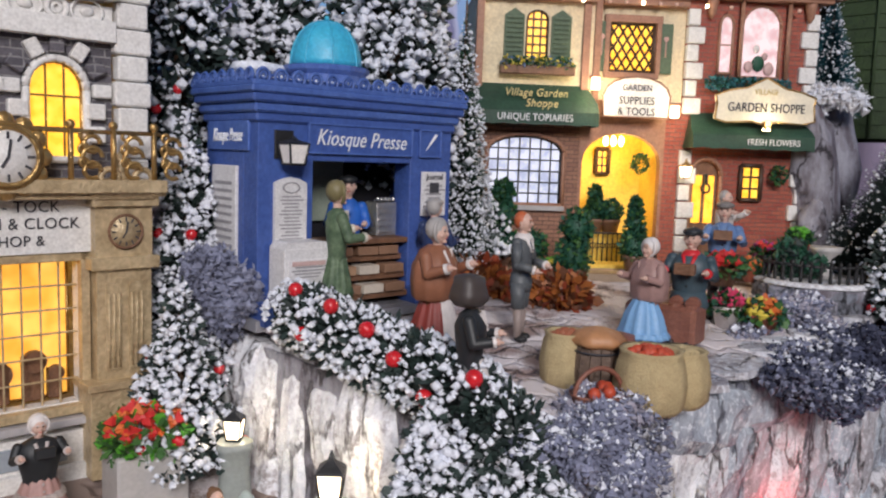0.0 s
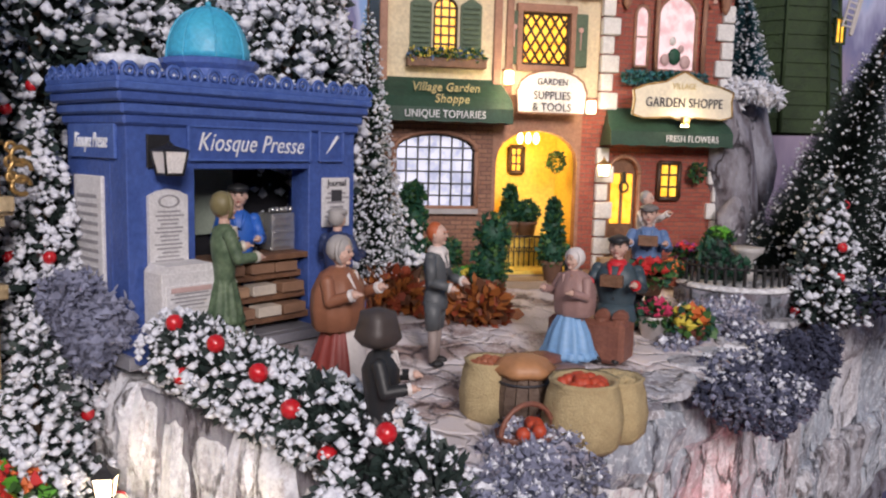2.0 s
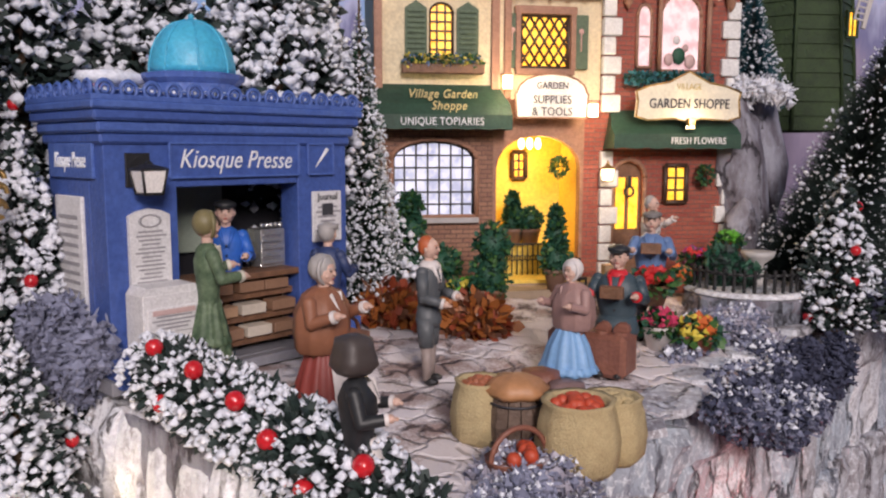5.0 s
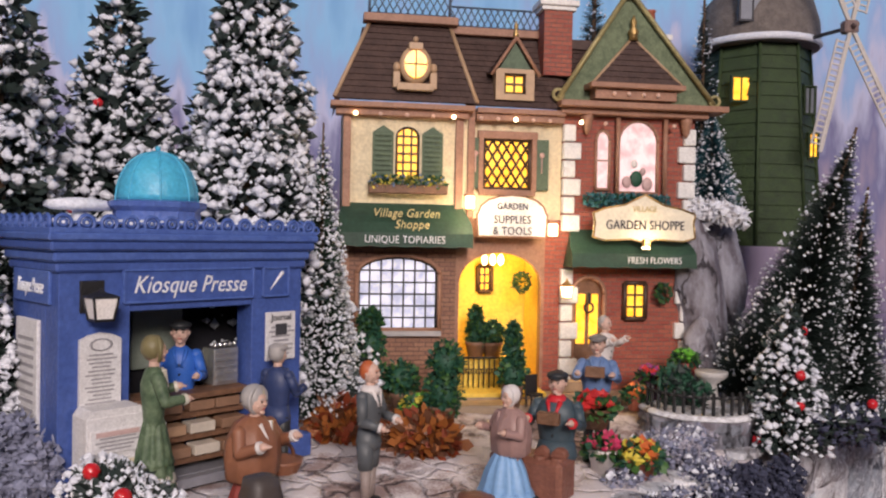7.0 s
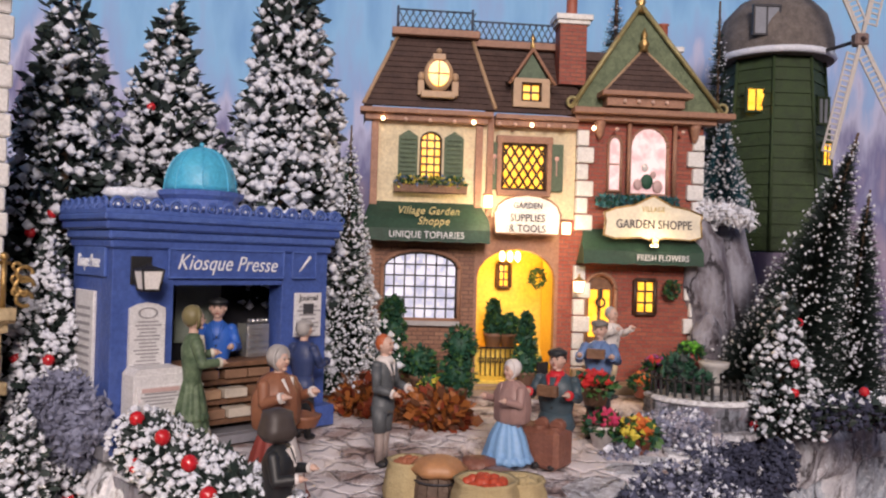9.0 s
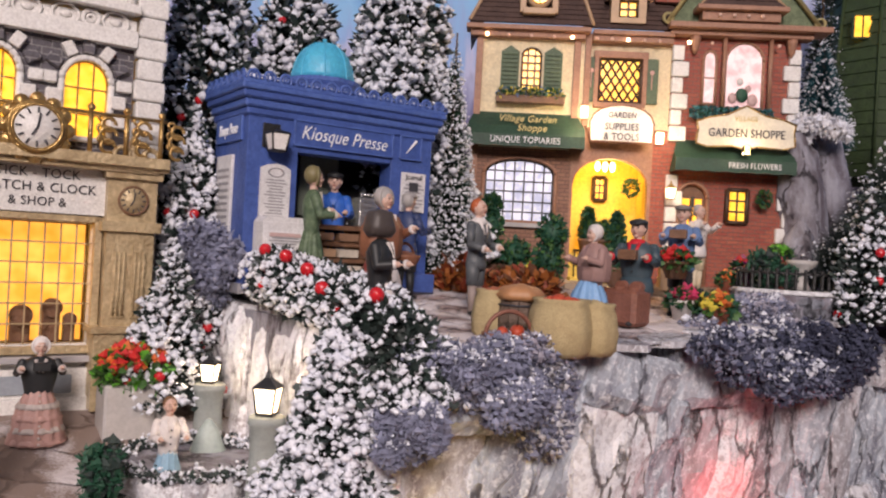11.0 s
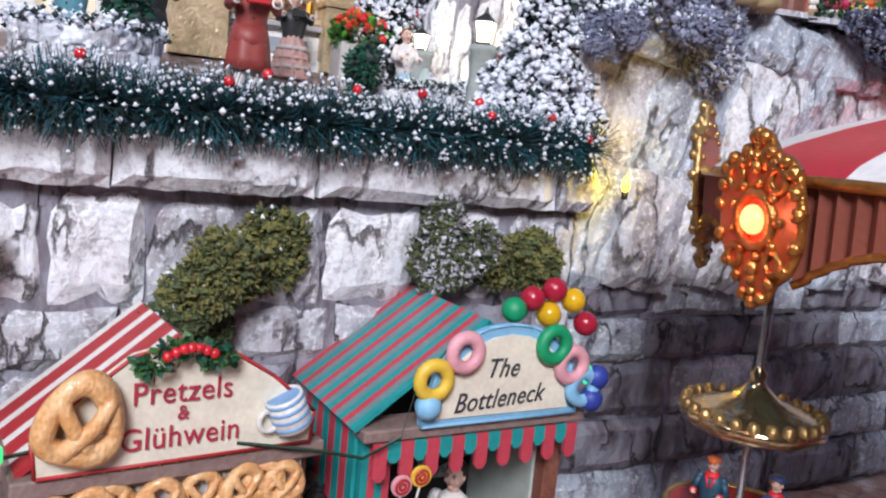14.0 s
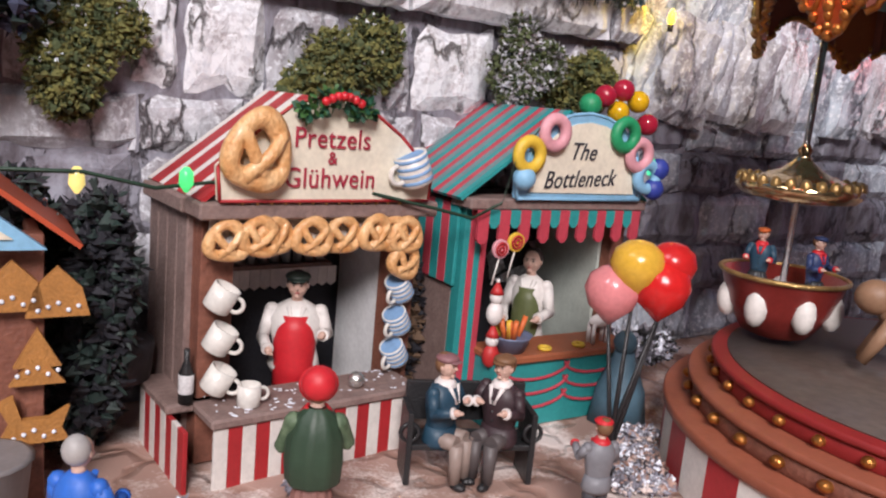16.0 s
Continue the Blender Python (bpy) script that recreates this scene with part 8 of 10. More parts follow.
b.lathe([(0.008, 0), (0.0075, 0.015), (0.004, 0.024), (0.001, 0.028)], 14, wave=3, amp=0.1)
solid("ice_rock", b, P("pale_green_stone", (0.4, 0.48, 0.46)), pose(q.x, q.y, 0.245), "pale greenish rock inside the basin", "rock")
q = W(0.0905, 0.224)
lichen_bush("ivy_post", (q.x, q.y, 0.262), (0.009, 0.009, 0.022), 121, "dark green ivy climbing a small post", [LEAF_DARK, NEEDLE], 800, 0.0016)
q = W(0.1195, 0.300)
b = B()
b.box((0, 0, 0.0135), (0.028, 0.018, 0.027), b=0.001)
t = thing("square_planter", pose(q.x, q.y, 0.257, 0, 0, 42), "pale square planter of red and orange flowers", "planter")
part("box", b, P("pale_stone", (0.5, 0.48, 0.47)), t)
part("foliage", foliage_mesh("foliage", np.random.default_rng(9), [((0, 0, 0.032), (0.016, 0.011, 0.009))], 0.005, [LEAF, P("lime_leaf", (0.2, 0.4, 0.05)), LEAF], 420), None, t)
rng = np.random.default_rng(10)
d = rng.standard_normal((110, 3)); d[:, 2] = np.abs(d[:, 2]); d /= np.linalg.norm(d, axis=1, keepdims=True)
v, f = clumps(rng, np.array([0, 0, 0.034]) + d * np.array([0.015, 0.010, 0.010]), 0.0025)
part("blossom", soup("blossom", v, f, [ORA_B, RED_B], np.repeat(rng.integers(0, 2, 110), 8)), None, t)
figurine("singer_figurine", (-0.1265, 0.2035, 0.2435), 38, 0.064, "painted carol singer in maroon coat holding a red book", MAROON, BLACK_CLOTH, WHITE_CLOTH, False, "tricorn", BLACK_CLOTH, None, False, (48, 48), 1.1, WHITE_CLOTH, CRIMSON, stocking=WHITE_CLOTH, tails=True, trim=WHITE_CLOTH)
figurine("lady_figurine", (-0.139, 0.274, 0.2605), 40, 0.044, "painted lady in frilled dusty pink gown holding a book", BLACK_CLOTH, PINK_DRESS, WHITE_CLOTH, True, "bonnet", WHITE_CLOTH, None, False, (60, 60), 1.45, None, BLACK_CLOTH, tiers=4, trim=P("greyish_lace", (0.5, 0.44, 0.42)))
q = W(0.003, 0.252)
figurine("gentleman_figurine", (q.x, q.y, 0.249), 60, 0.058, "painted gentleman in black coat and top hat", BLACK_CLOTH, BLACK_CLOTH, HAIR_DARK, False, "top", BLACK_CLOTH, None, False, (50, 50), 1.15)
q = W(-0.030, 0.228)
figurine("drummer_figurine", (q.x, q.y, 0.2425), 20, 0.055, "painted figure in blue and white coat carrying a parcel", P("teal_coat", (0.12, 0.3, 0.38)), BLACK_CLOTH, HAIR_BROWN, False, "", None, None, False, (60, 60), 1.1, WHITE_CLOTH, WHITE_CLOTH)
q = W(-0.026, 0.198)
t = thing("stone_basin", pose(q.x, q.y, 0.242), "round grey stone basin with snowy rim beside the square", "basin")
for row in range(3):
    for i in range(18):
        a0 = 2 * math.pi * (i + 0.5 * (row % 2)) / 18
        ob = new("stone", stone_mesh("stone", 0.0088, 0.0066, 0.004, 500 + i + 20 * row, ROCK if i % 3 else ROCK_SNOWY, 0.0012, 4, 4, 0.001))
        ob.parent = t
        ob.matrix_local = pose(0.0255 * math.cos(a0), 0.0255 * math.sin(a0), 0.004 + 0.007 * row, 0, 0, math.degrees(a0) + 90)
b = B()
b.lathe([(0.020, 0), (0.024, 0.0), (0.024, 0.0215), (0.020, 0.0215)], 26)
part("ring", b, ROCK_DARK, t)
rng = np.random.default_rng(122)
a = rng.random(900) * 6.283
v, f = clumps(rng, np.stack([0.0245 * np.cos(a), 0.0245 * np.sin(a), 0.023 + 0 * a], 1) + 0.0016 * rng.standard_normal((900, 3)), 0.0012)
part("rim_garland", soup("rim_garland", v, f, [SNOW, NEEDLE], np.repeat((rng.random(900) < 0.35).astype(int), 8)), None, t)
q = W(-0.012, 0.20)
lichen_bush("ivy_post", (q.x, q.y, 0.276), (0.009, 0.008, 0.018), 123, "dark green wreath bush with red berries on the basin", [LEAF_DARK, NEEDLE], 900, 0.0016)
q = W(-0.085, 0.185)
flocked_tree("small_snowy_fir", (q.x, q.y, 0.242), 0.07, 0.028, 17, "small dark fir with white flock beside the basin", 0.9, 2, leaf=1800)
# snow drifts along the ledge
rng = np.random.default_rng(130)
n = 9000
uu = rng.uniform(-0.25, 0.165, n)
vv = 0.157 + np.abs(rng.standard_normal(n)) * (0.013 + 0.007 * np.sin(uu * 38.0))
pp = np.array([[*W(a1, b1).xy, square_z(a1, b1) + 0.0005] for a1, b1 in zip(uu, vv)])
v, f = clumps(rng, pp, 0.0024, 0.5, 0.25)
ob = new("snow_drift", soup("snow_drift", v, f, [SNOW]))
tagged(ob, "thin drift of white snow along the ledge", "snow", kind="stuff")
# small coloured bulbs among the rocks
for nm, place, c, wt in (("yellow_fairy_bulb", W(0.187, 0.147, 0.222), (1.0, 0.62, 0.02), 0.032), ("red_fairy_bulb", W(0.364, 0.147, 0.230), (1.0, 0.02, 0.02), 0.032)):
    t = thing(nm, pose(*place), "small lit coloured fairy bulb between the rocks", "bulb", "fairy bulbs")
    b = B()
    b.lathe([(0.0004, 0), (0.0018, 0.002), (0.0016, 0.005), (0.0003, 0.0075)], 10)
    part("glass", b, glow(nm + "_glass", c, 6.0, c), t)
    b = B()
    b.tube((0, 0, -0.003), (0, 0, 0.0005), 0.0014, n=8)
    part("socket", b, BLACK, t)
    bulb_lamp(nm + "_light", place + Vector((0.0, -0.004, 0.007)), wt, c, 0.002)


# ---- market booths ----
STRIPE_RED, STRIPE_WHITE = P("stripe_red", (0.42, 0.025, 0.03)), P("stripe_white", (0.76, 0.72, 0.68))
TEAL = P("teal_paint", (0.03, 0.30, 0.30))
PINK_RED = P("rose_red_paint", (0.52, 0.06, 0.09))
PRETZEL = material("baked_pretzel", (0.80, 0.52, 0.26), 0.4, (0.58, 0.24, 0.06), 170, 0.9, 0.3, coat=0.3)
CREAM_BOARD = P("cream_board", (0.82, 0.76, 0.62))
CHINA = P("white_china", (0.76, 0.73, 0.68), 0.25)


def striped_panel(parent, x0, x1, z0, z1, y, n, mats, side=False, name="skirt_panel", d=0.0016, bulge=0.0):
    for i in range(n):
        a, c = x0 + (x1 - x0) * i / n, x0 + (x1 - x0) * (i + 1) / n
        b = B()
        if side:
            b.box((y, (a + c) / 2, (z0 + z1) / 2), (d, c - a - 0.0001, z1 - z0), b=0.0002)
        else:
            b.box(((a + c) / 2, y, (z0 + z1) / 2), (c - a - 0.0001, d, z1 - z0), b=0.0002)
        part(name, b, mats[i % 2], parent)


def striped_slope(parent, p00, p10, p11, p01, n, mats, name="roof_stripe", t=0.0012):
    """Roof slope cut into strips from the eave (p00-p10) to the ridge (p01-p11)."""
    p00, p10, p11, p01 = map(Vector, (p00, p10, p11, p01))
    nrm = (p10 - p00).cross(p01 - p00).normalized() * t
    for i in range(n):
        s0, s1 = i / n, (i + 1) / n
        q = [p00.lerp(p10, s0), p00.lerp(p10, s1), p01.lerp(p11, s1), p01.lerp(p11, s0)]
        b = B()
        b.add([*q, *[k + nrm for k in q]], [[0, 1, 2, 3], [4, 5, 6, 7], [0, 1, 5, 4], [1, 2, 6, 5], [2, 3, 7, 6], [3, 0, 4, 7]])
        part(name, b, mats[i % len(mats)], parent)


def pretzel_mesh(s):
    """Plump pretzel: a heart-shaped loop whose two ends cross in the middle and rest on its lower rim."""
    b = B()
    loop = []
    for i in range(40):
        a = 2 * math.pi * i / 40
        loop.append((0.98 * s * math.sin(a) * (1 - 0.10 * math.cos(a)), 0, s * (0.86 * math.cos(a) + 0.13 * math.cos(2 * a))))
    b.sweep(loop, [0.33 * s * (1 + 0.10 * math.sin(3 * 2 * math.pi * i / 40)) for i in range(40)], 12, closed=True)
    for sg in (-1, 1):
        arm = [(sg * (0.72 - 1.15 * f + 0.12 * math.sin(math.pi * f)) * s, (-0.06 - 0.20 * math.sin(math.pi * f) - (0.06 if sg > 0 else 0)) * s, (0.62 - 1.30 * f) * s) for f in [i / 10 for i in range(11)]]
        b.sweep(arm, [(0.27 - 0.05 * math.sin(math.pi * i / 10)) * s for i in range(11)], 10)
    return b.mesh("pretzel", PRETZEL)


def mug(parent, place, s, mat, turn=0, tilt=0, stripes=None):
    m = Matrix.Translation(place) @ pose(0, 0, 0, 0, tilt, turn)
    b = B(m)
    b.lathe([(0.5 * s, 0), (0.56 * s, 0.05 * s), (0.56 * s, 1.05 * s), (0.5 * s, 1.05 * s), (0.48 * s, 0.15 * s)], 16)
    b.torus((0.62 * s, 0, 0.55 * s), 0.3 * s, 0.09 * s, n=14, k=6)
    o = part("mug", b, mat, parent, "white china mug" if not stripes else "blue and white striped mug")
    if stripes:
        for k in range(4):
            b = B(m)
            b.lathe([(0.565 * s, (0.12 + 0.25 * k) * s), (0.575 * s, (0.13 + 0.25 * k) * s), (0.565 * s, (0.24 + 0.25 * k) * s)], 16)
            part("stripe", b, stripes, o)


def pretzel_booth():
    z0 = MARKET_Z
    t = thing("pretzel_booth", at_uv(-0.0445, 0.1035, z0, 6.0), "red and white pretzel booth with cream sign and mugs", "market booth")
    w, d, h = 0.076, 0.038, 0.083
    for x in (0.002, 0.0735):
        b = B()
        b.box((x + 0.003, 0.004, h / 2), (0.011, 0.008, h))
        part("post", b, WOOD_RED, t)
    for x in (-0.001, 0.080):
        for k in range(4):
            part("side_board", B().box((x, 0.012 + 0.0095 * k, h / 2), (0.003, 0.0092, h), b=0.0004), WOOD_GREY, t)
    # back wall coloured near-black for the shade under the roof
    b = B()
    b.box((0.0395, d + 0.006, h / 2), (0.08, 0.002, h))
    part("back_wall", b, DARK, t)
    b = B()
    b.box((0.0735, 0.023, h / 2), (0.002, 0.034, h - 0.004))
    part("inner_wall", b, P("pale_grey_wall", (0.8, 0.81, 0.82)), t)
    b = B()
    b.box((0.04, d - 0.004, 0.058), (0.046, 0.01, 0.002))
    sh = part("shelf", b, WOOD_GREY, t)
    for i in range(9):
        b = B()
        b.lathe([(0.0018, 0.059), (0.002, 0.066), (0.001, 0.069)], 8, (0.021 + 0.0048 * i, d - 0.005, 0))
        part("glass_jar", b, P("grey_glass", (0.35, 0.36, 0.38), 0.2), sh)
    for i in range(12):
        b = B()
        b.prism([(0.017 + 0.004 * i, 0.051), (0.0189 + 0.004 * i, 0.0498), (0.0208 + 0.004 * i, 0.051), (0.0208 + 0.004 * i, 0.0575), (0.017 + 0.004 * i, 0.0575)], d - 0.0095, d - 0.009)
        part("shelf_frill", b, P("white_cloth", (0.75, 0.7, 0.68)), sh)
    # counter
    b = B()
    b.box((0.0365, -0.009, 0.0215), (0.078, 0.022, 0.0032), b=0.001)
    b.box((-0.003, 0.012, 0.0215), (0.016, 0.03, 0.0032), b=0.001)
    c = part("counter", b, WOOD_GREY, t, "greyish brown counter dusted with flour")
    b = B()
    for i in range(90):
        b.ball((rs.uniform(0.0, 0.074), rs.uniform(-0.019, 0.001), 0.0232), (rs.uniform(0.0003, 0.0011), rs.uniform(0.0003, 0.0009), 0.0002), 6)
    part("flour", b, SNOW, c)
    striped_panel(t, -0.001, 0.0735, -0.001, 0.0198, -0.0175, 16, (STRIPE_WHITE, STRIPE_RED))
    striped_panel(t, -0.017, 0.026, -0.001, 0.0198, -0.0095, 8, (STRIPE_RED, STRIPE_WHITE), True)
    # beam, roof, sign
    b = B()
    b.box((0.039, -0.003, 0.086), (0.088, 0.014, 0.0052), b=0.0006)
    part("beam", b, WOOD_GREY, t)
    for x in (-0.0035, 0.0815):
        b = B()
        b.box((x, 0.0235, 0.086), (0.005, 0.039, 0.0052), b=0.0006)
        part("eave_beam", b, WOOD_GREY, t)
    for sg in (-1, 1):
        x0 = 0.039 + sg * 0.0425
        striped_slope(t, (x0, -0.006, 0.089), (x0, 0.046, 0.089), (0.039, 0.046, 0.1225), (0.039, -0.006, 0.1225), 12, (STRIPE_RED, STRIPE_RED, STRIPE_WHITE), t=0.0014 * (-sg))
    pts = [(0.0005, 0.0895), (0.077, 0.0895), (0.078, 0.099), (0.064, 0.1115), (0.050, 0.1205), (0.037, 0.1235), (0.024, 0.1205), (0.011, 0.1105), (-0.0005, 0.1)]
    s = board(t, "sign_board", pts, -0.011, 0.003, (CREAM_BOARD, STRIPE_RED), "cream arched sign board with red lettering")
    red = P("red_lettering", (0.40, 0.03, 0.06))
    words("Pretzels", 0.0092, red, s, pose(0.0375, -0.0116, 0.1095), wide=0.9)
    words("&", 0.006, red, s, pose(0.0375, -0.0116, 0.1033), wide=0.9)
    words("Glühwein", 0.0092, red, s, pose(0.0375, -0.0116, 0.0967), wide=0.9)
    big = pretzel_mesh(0.0098)
    ob = new("sign_pretzel", big)
    ob.parent = s
    ob.matrix_local = pose(0.0105, -0.0145, 0.1045, 0, 8, 0) @ Matrix.Diagonal((0.88, 1, 1.12, 1))
    mug(s, (0.0705, -0.0135, 0.096), 0.0105, CHINA, 180, 24, P("mug_blue", (0.22, 0.38, 0.62)))
    rng = np.random.default_rng(7)
    g = part("holly", foliage_mesh("holly", rng, [((0.028, -0.0145, 0.1185), (0.004, 0.002, 0.0022)), ((0.046, -0.0145, 0.1195), (0.004, 0.002, 0.0022)), ((0.037, -0.0145, 0.1225), (0.008, 0.002, 0.002))], 0.0028, [LEAF_DARK, LEAF], 80), None, s)
    berries(rng, g, [(0.0308 + 0.0021 * i, -0.0172, 0.1215 + 0.002 * math.sin(i * 0.52)) for i in range(7)], 0.0015)
    for i in range(14):
        b = B()
        b.ball((0.008 + 0.0048 * i, -0.0105, 0.0888), 0.0006, 6)
        part("bead", b, GOLD, t)
    pm = pretzel_mesh(0.0058)
    for i, (x, z, tw) in enumerate(((0.0045, 0.0762, 0), (0.0145, 0.0775, 10), (0.020, 0.0775, -10), (0.033, 0.077, 5), (0.045, 0.0772, -5), (0.0575, 0.0775, 0), (0.064, 0.077, 10), (0.070, 0.0765, 0), (0.071, 0.0668, 20))):
        ob = new("hanging_pretzel", pm)
        ob.parent = t
        ob.matrix_local = pose(x, -0.0085 - 0.001 * (i % 2), z, 0, tw, 8 * (i % 3 - 1))
    striped_panel(t, 0.0, 0.078, 0.074, 0.0835, -0.0045, 12, (STRIPE_WHITE, STRIPE_WHITE), name="valance_flap", d=0.0008)
    for i in range(3):
        mug(t, (0.0025, -0.0055, 0.0545 - 0.0135 * i), 0.0080, CHINA, -30, 28)
        mug(t, (0.0755, -0.003, 0.0525 - 0.0125 * i), 0.0082, CHINA, 200, 35, P("mug_blue", (0.22, 0.38, 0.62)))
    mug(t, (0.0125, -0.012, 0.0232), 0.0068, CHINA, -10)
    b = B()
    b.lathe([(0.0024, 0.0232), (0.0024, 0.033), (0.001, 0.037), (0.001, 0.041)], 12, (-0.0045, -0.002, 0))
    bt = part("wine_bottle", b, BLACK, t, "dark wine bottle with white label")
    b = B()
    b.lathe([(0.00245, 0.0265), (0.0025, 0.0268), (0.0025, 0.0325), (0.00245, 0.0328)], 12, (-0.0045, -0.002, 0))
    part("bottle_label", b, PAPER, bt)
    b = B()
    b.ball((0.0525, -0.012, 0.0262), 0.003, 12)
    part("salt_ball", b, SILVER, t)
    b = B()
    b.lathe([(0.010, 0), (0.0115, 0.012), (0.011, 0.014), (0.002, 0.0165), (0.001, 0.019)], 18, (-0.017, 0.028, 0.023))
    part("cauldron", b, IRON, t, "large dark iron kettle")
    p = t.matrix_world @ Vector((0.040, 0.012, -0.001))
    figurine("baker_figurine", tuple(p), 20, 0.061, "painted baker with moustache in red apron and dark cap", P("white_shirt", (0.78, 0.75, 0.72)), BLACK_CLOTH, HAIR_DARK, False, "cap", P("dark_green_cap", (0.04, 0.06, 0.05)), CRIMSON, False, (20, 45), 1.35, None)


pretzel_booth()


def bottle_booth():
    z0 = MARKET_Z
    t = thing("sweets_booth", at_uv(0.0545, 0.107, z0, 1.0), "teal and rose striped sweets booth with cream arched sign", "market booth")
    w, d, h = 0.084, 0.05, 0.087
    striped_panel(t, 0.0, 0.011, 0.0, h, 0.003, 4, (TEAL, PINK_RED), name="post_stripe", d=0.006)
    b = B()
    b.box((0.080, 0.003, h / 2), (0.007, 0.006, h))
    part("post", b, WOOD_RED, t)
    for x in (0.001, 0.083):
        b = B()
        b.box((x, 0.03, h / 2), (0.002, 0.048, h))
        part("side_wall", b, WOOD_GREY, t)
    striped_panel(t, 0.003, 0.05, 0.055, h, -0.001, 8, (TEAL, PINK_RED), True, name="side_stripe", d=0.0015)
    # booth's inner shade is in this wall's colour
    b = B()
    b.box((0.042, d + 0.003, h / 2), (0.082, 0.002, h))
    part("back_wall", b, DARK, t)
    b = B()
    b.box((0.076, 0.028, h / 2), (0.0015, 0.044, h - 0.004))
    part("inner_wall", b, P("pale_green_wall", (0.5, 0.55, 0.5)), t)
    b = B()
    b.box((0.046, -0.006, 0.029), (0.072, 0.022, 0.0032), b=0.001)
    part("counter", b, P("orange_wood", (0.35, 0.11, 0.05)), t, "orange-brown wooden counter")
    b = B()
    b.box((0.046, -0.0055, 0.0137), (0.07, 0.018, 0.0275))
    fr = part("counter_front", b, TEAL, t)
    b = B()
    for k, (x, sgn) in enumerate(((0.03, 1), (0.062, -1))):
        for j in range(3):
            pts = [Vector((x + sgn * 0.017 * math.cos(a) , -0.0152, 0.026 - 0.006 * j - 0.006 * math.sin(a))) for a in [math.pi * i / 10 for i in range(11)]]
            for p0, p1 in zip(pts, pts[1:]):
                b.tube(p0, p1, 0.0007, n=5, caps=False)
    part("swag", b, PINK_RED, fr)
    b = B()
    b.box((0.042, 0.0, 0.0885), (0.09, 0.014, 0.0042), b=0.0006)
    part("beam", b, WOOD_GREY, t)
    for i in range(17):
        x = 0.0 + 0.0825 * (i + 0.5) / 17
        b = B()
        hw = 0.0825 / 17 / 2
        zl = 0.0735 if i % 2 == 0 else 0.0795
        b.prism([(x - hw, 0.0865), (x - hw, zl + 0.002), (x - hw * 0.5, zl + 0.0004), (x, zl), (x + hw * 0.5, zl + 0.0004), (x + hw, zl + 0.002), (x + hw, 0.0865)], -0.0085, -0.0072)
        part("valance_flap", b, PINK_RED if i % 2 == 0 else TEAL, t)
    # lean-to roof with its ridge running back
    for sg in (-1, 1):
        x0 = 0.042 + sg * 0.048
        striped_slope(t, (x0, -0.004, 0.0905), (x0, 0.056, 0.0905), (0.042, 0.056, 0.1255), (0.042, -0.004, 0.1255), 18, (TEAL, P("grey_teal", (0.16, 0.26, 0.27)), PINK_RED), t=0.0014 * (-sg))
    pts = [(0.016, 0.0912), (0.074, 0.0912), (0.0745, 0.098)] + [(0.045 + 0.0265 * math.cos(math.pi * i / 10), 0.1015 + 0.0205 * math.sin(math.pi * i / 10)) for i in range(11)] + [(0.0155, 0.098)]
    s = board(t, "sign_board", pts, -0.009, 0.003, (P("sky_blue_rim", (0.25, 0.5, 0.72)), P("sky_blue_rim", (0.25, 0.5, 0.72))), "arched sign board with blue rim")
    b = B()
    b.prism([(0.0205, 0.0935), (0.070, 0.0935)] + [(0.0455 + 0.0225 * math.cos(math.pi * i / 10), 0.1008 + 0.018 * math.sin(math.pi * i / 10)) for i in range(11)], -0.0097, -0.009)
    part("sign_face", b, CREAM_BOARD, s)
    s.scale, s.location = (1.1, 1, 1.1), (-0.0016, 0, -0.00912)
    words("The", 0.0088, INK, s, pose(0.0425, -0.0101, 0.1082), 0.35, wide=0.85)
    words("Bottleneck", 0.0088, INK, s, pose(0.0425, -0.0101, 0.0985, 0, -3, 0), 0.35, wide=0.82)
    for i, (x, z, c) in enumerate(((0.0175, 0.1065, P("toy_yellow", (0.75, 0.5, 0.05))), (0.0275, 0.1145, P("candy_pink", (0.72, 0.35, 0.4))), (0.0605, 0.1155, P("candy_green", (0.02, 0.3, 0.12))), (0.0685, 0.1085, P("candy_pink", (0.72, 0.35, 0.4))), (0.074, 0.1005, P("sky_blue_rim", (0.25, 0.5, 0.72))))):
        b = B()
        b.torus((x, -0.0118, z), 0.0047, 0.0022, n=20, k=8)
        part("candy_ring", b, c, s)
    for i, (x, z, c) in enumerate(((0.0165, 0.0985, "sky_blue_rim"), (0.0785, 0.096, "deep_blue"), (0.080, 0.1035, "deep_blue"))):
        b = B()
        b.ball((x, -0.0115, z), 0.0042, 12)
        part("gumball", b, P(c, (0.03, 0.05, 0.3)), s)
    for x, z, c in ((0.0605, 0.1325, "ball_red"), (0.070, 0.1355, "ball_red"), (0.0685, 0.1265, "ball_yellow"), (0.079, 0.1315, "ball_yellow"), (0.086, 0.1225, "ball_red"), (0.053, 0.1285, "candy_green")):
        b = B()
        b.ball((x, -0.002, z), 0.0046, 16)
        part("shiny_ball", b, P(c, (0.38, 0.015, 0.04) if c == "ball_red" else (0.72, 0.42, 0.01), 0.2), t, "glossy round ball")
    for x, z, c1 in ((0.0105, 0.072, "candy_pink"), (0.0175, 0.0745, "toy_yellow")):
        b = B()
        b.lathe([(0.0036, -0.0008), (0.0038, 0), (0.0036, 0.0008)], 18, tf=pose(x, -0.0095, z, 90, 0, 0))
        l1 = part("lollipop", b, P(c1, (0.72, 0.35, 0.4)), t)
        b = B()
        b.torus((x, -0.0106, z), 0.0024, 0.0005, n=16, k=5)
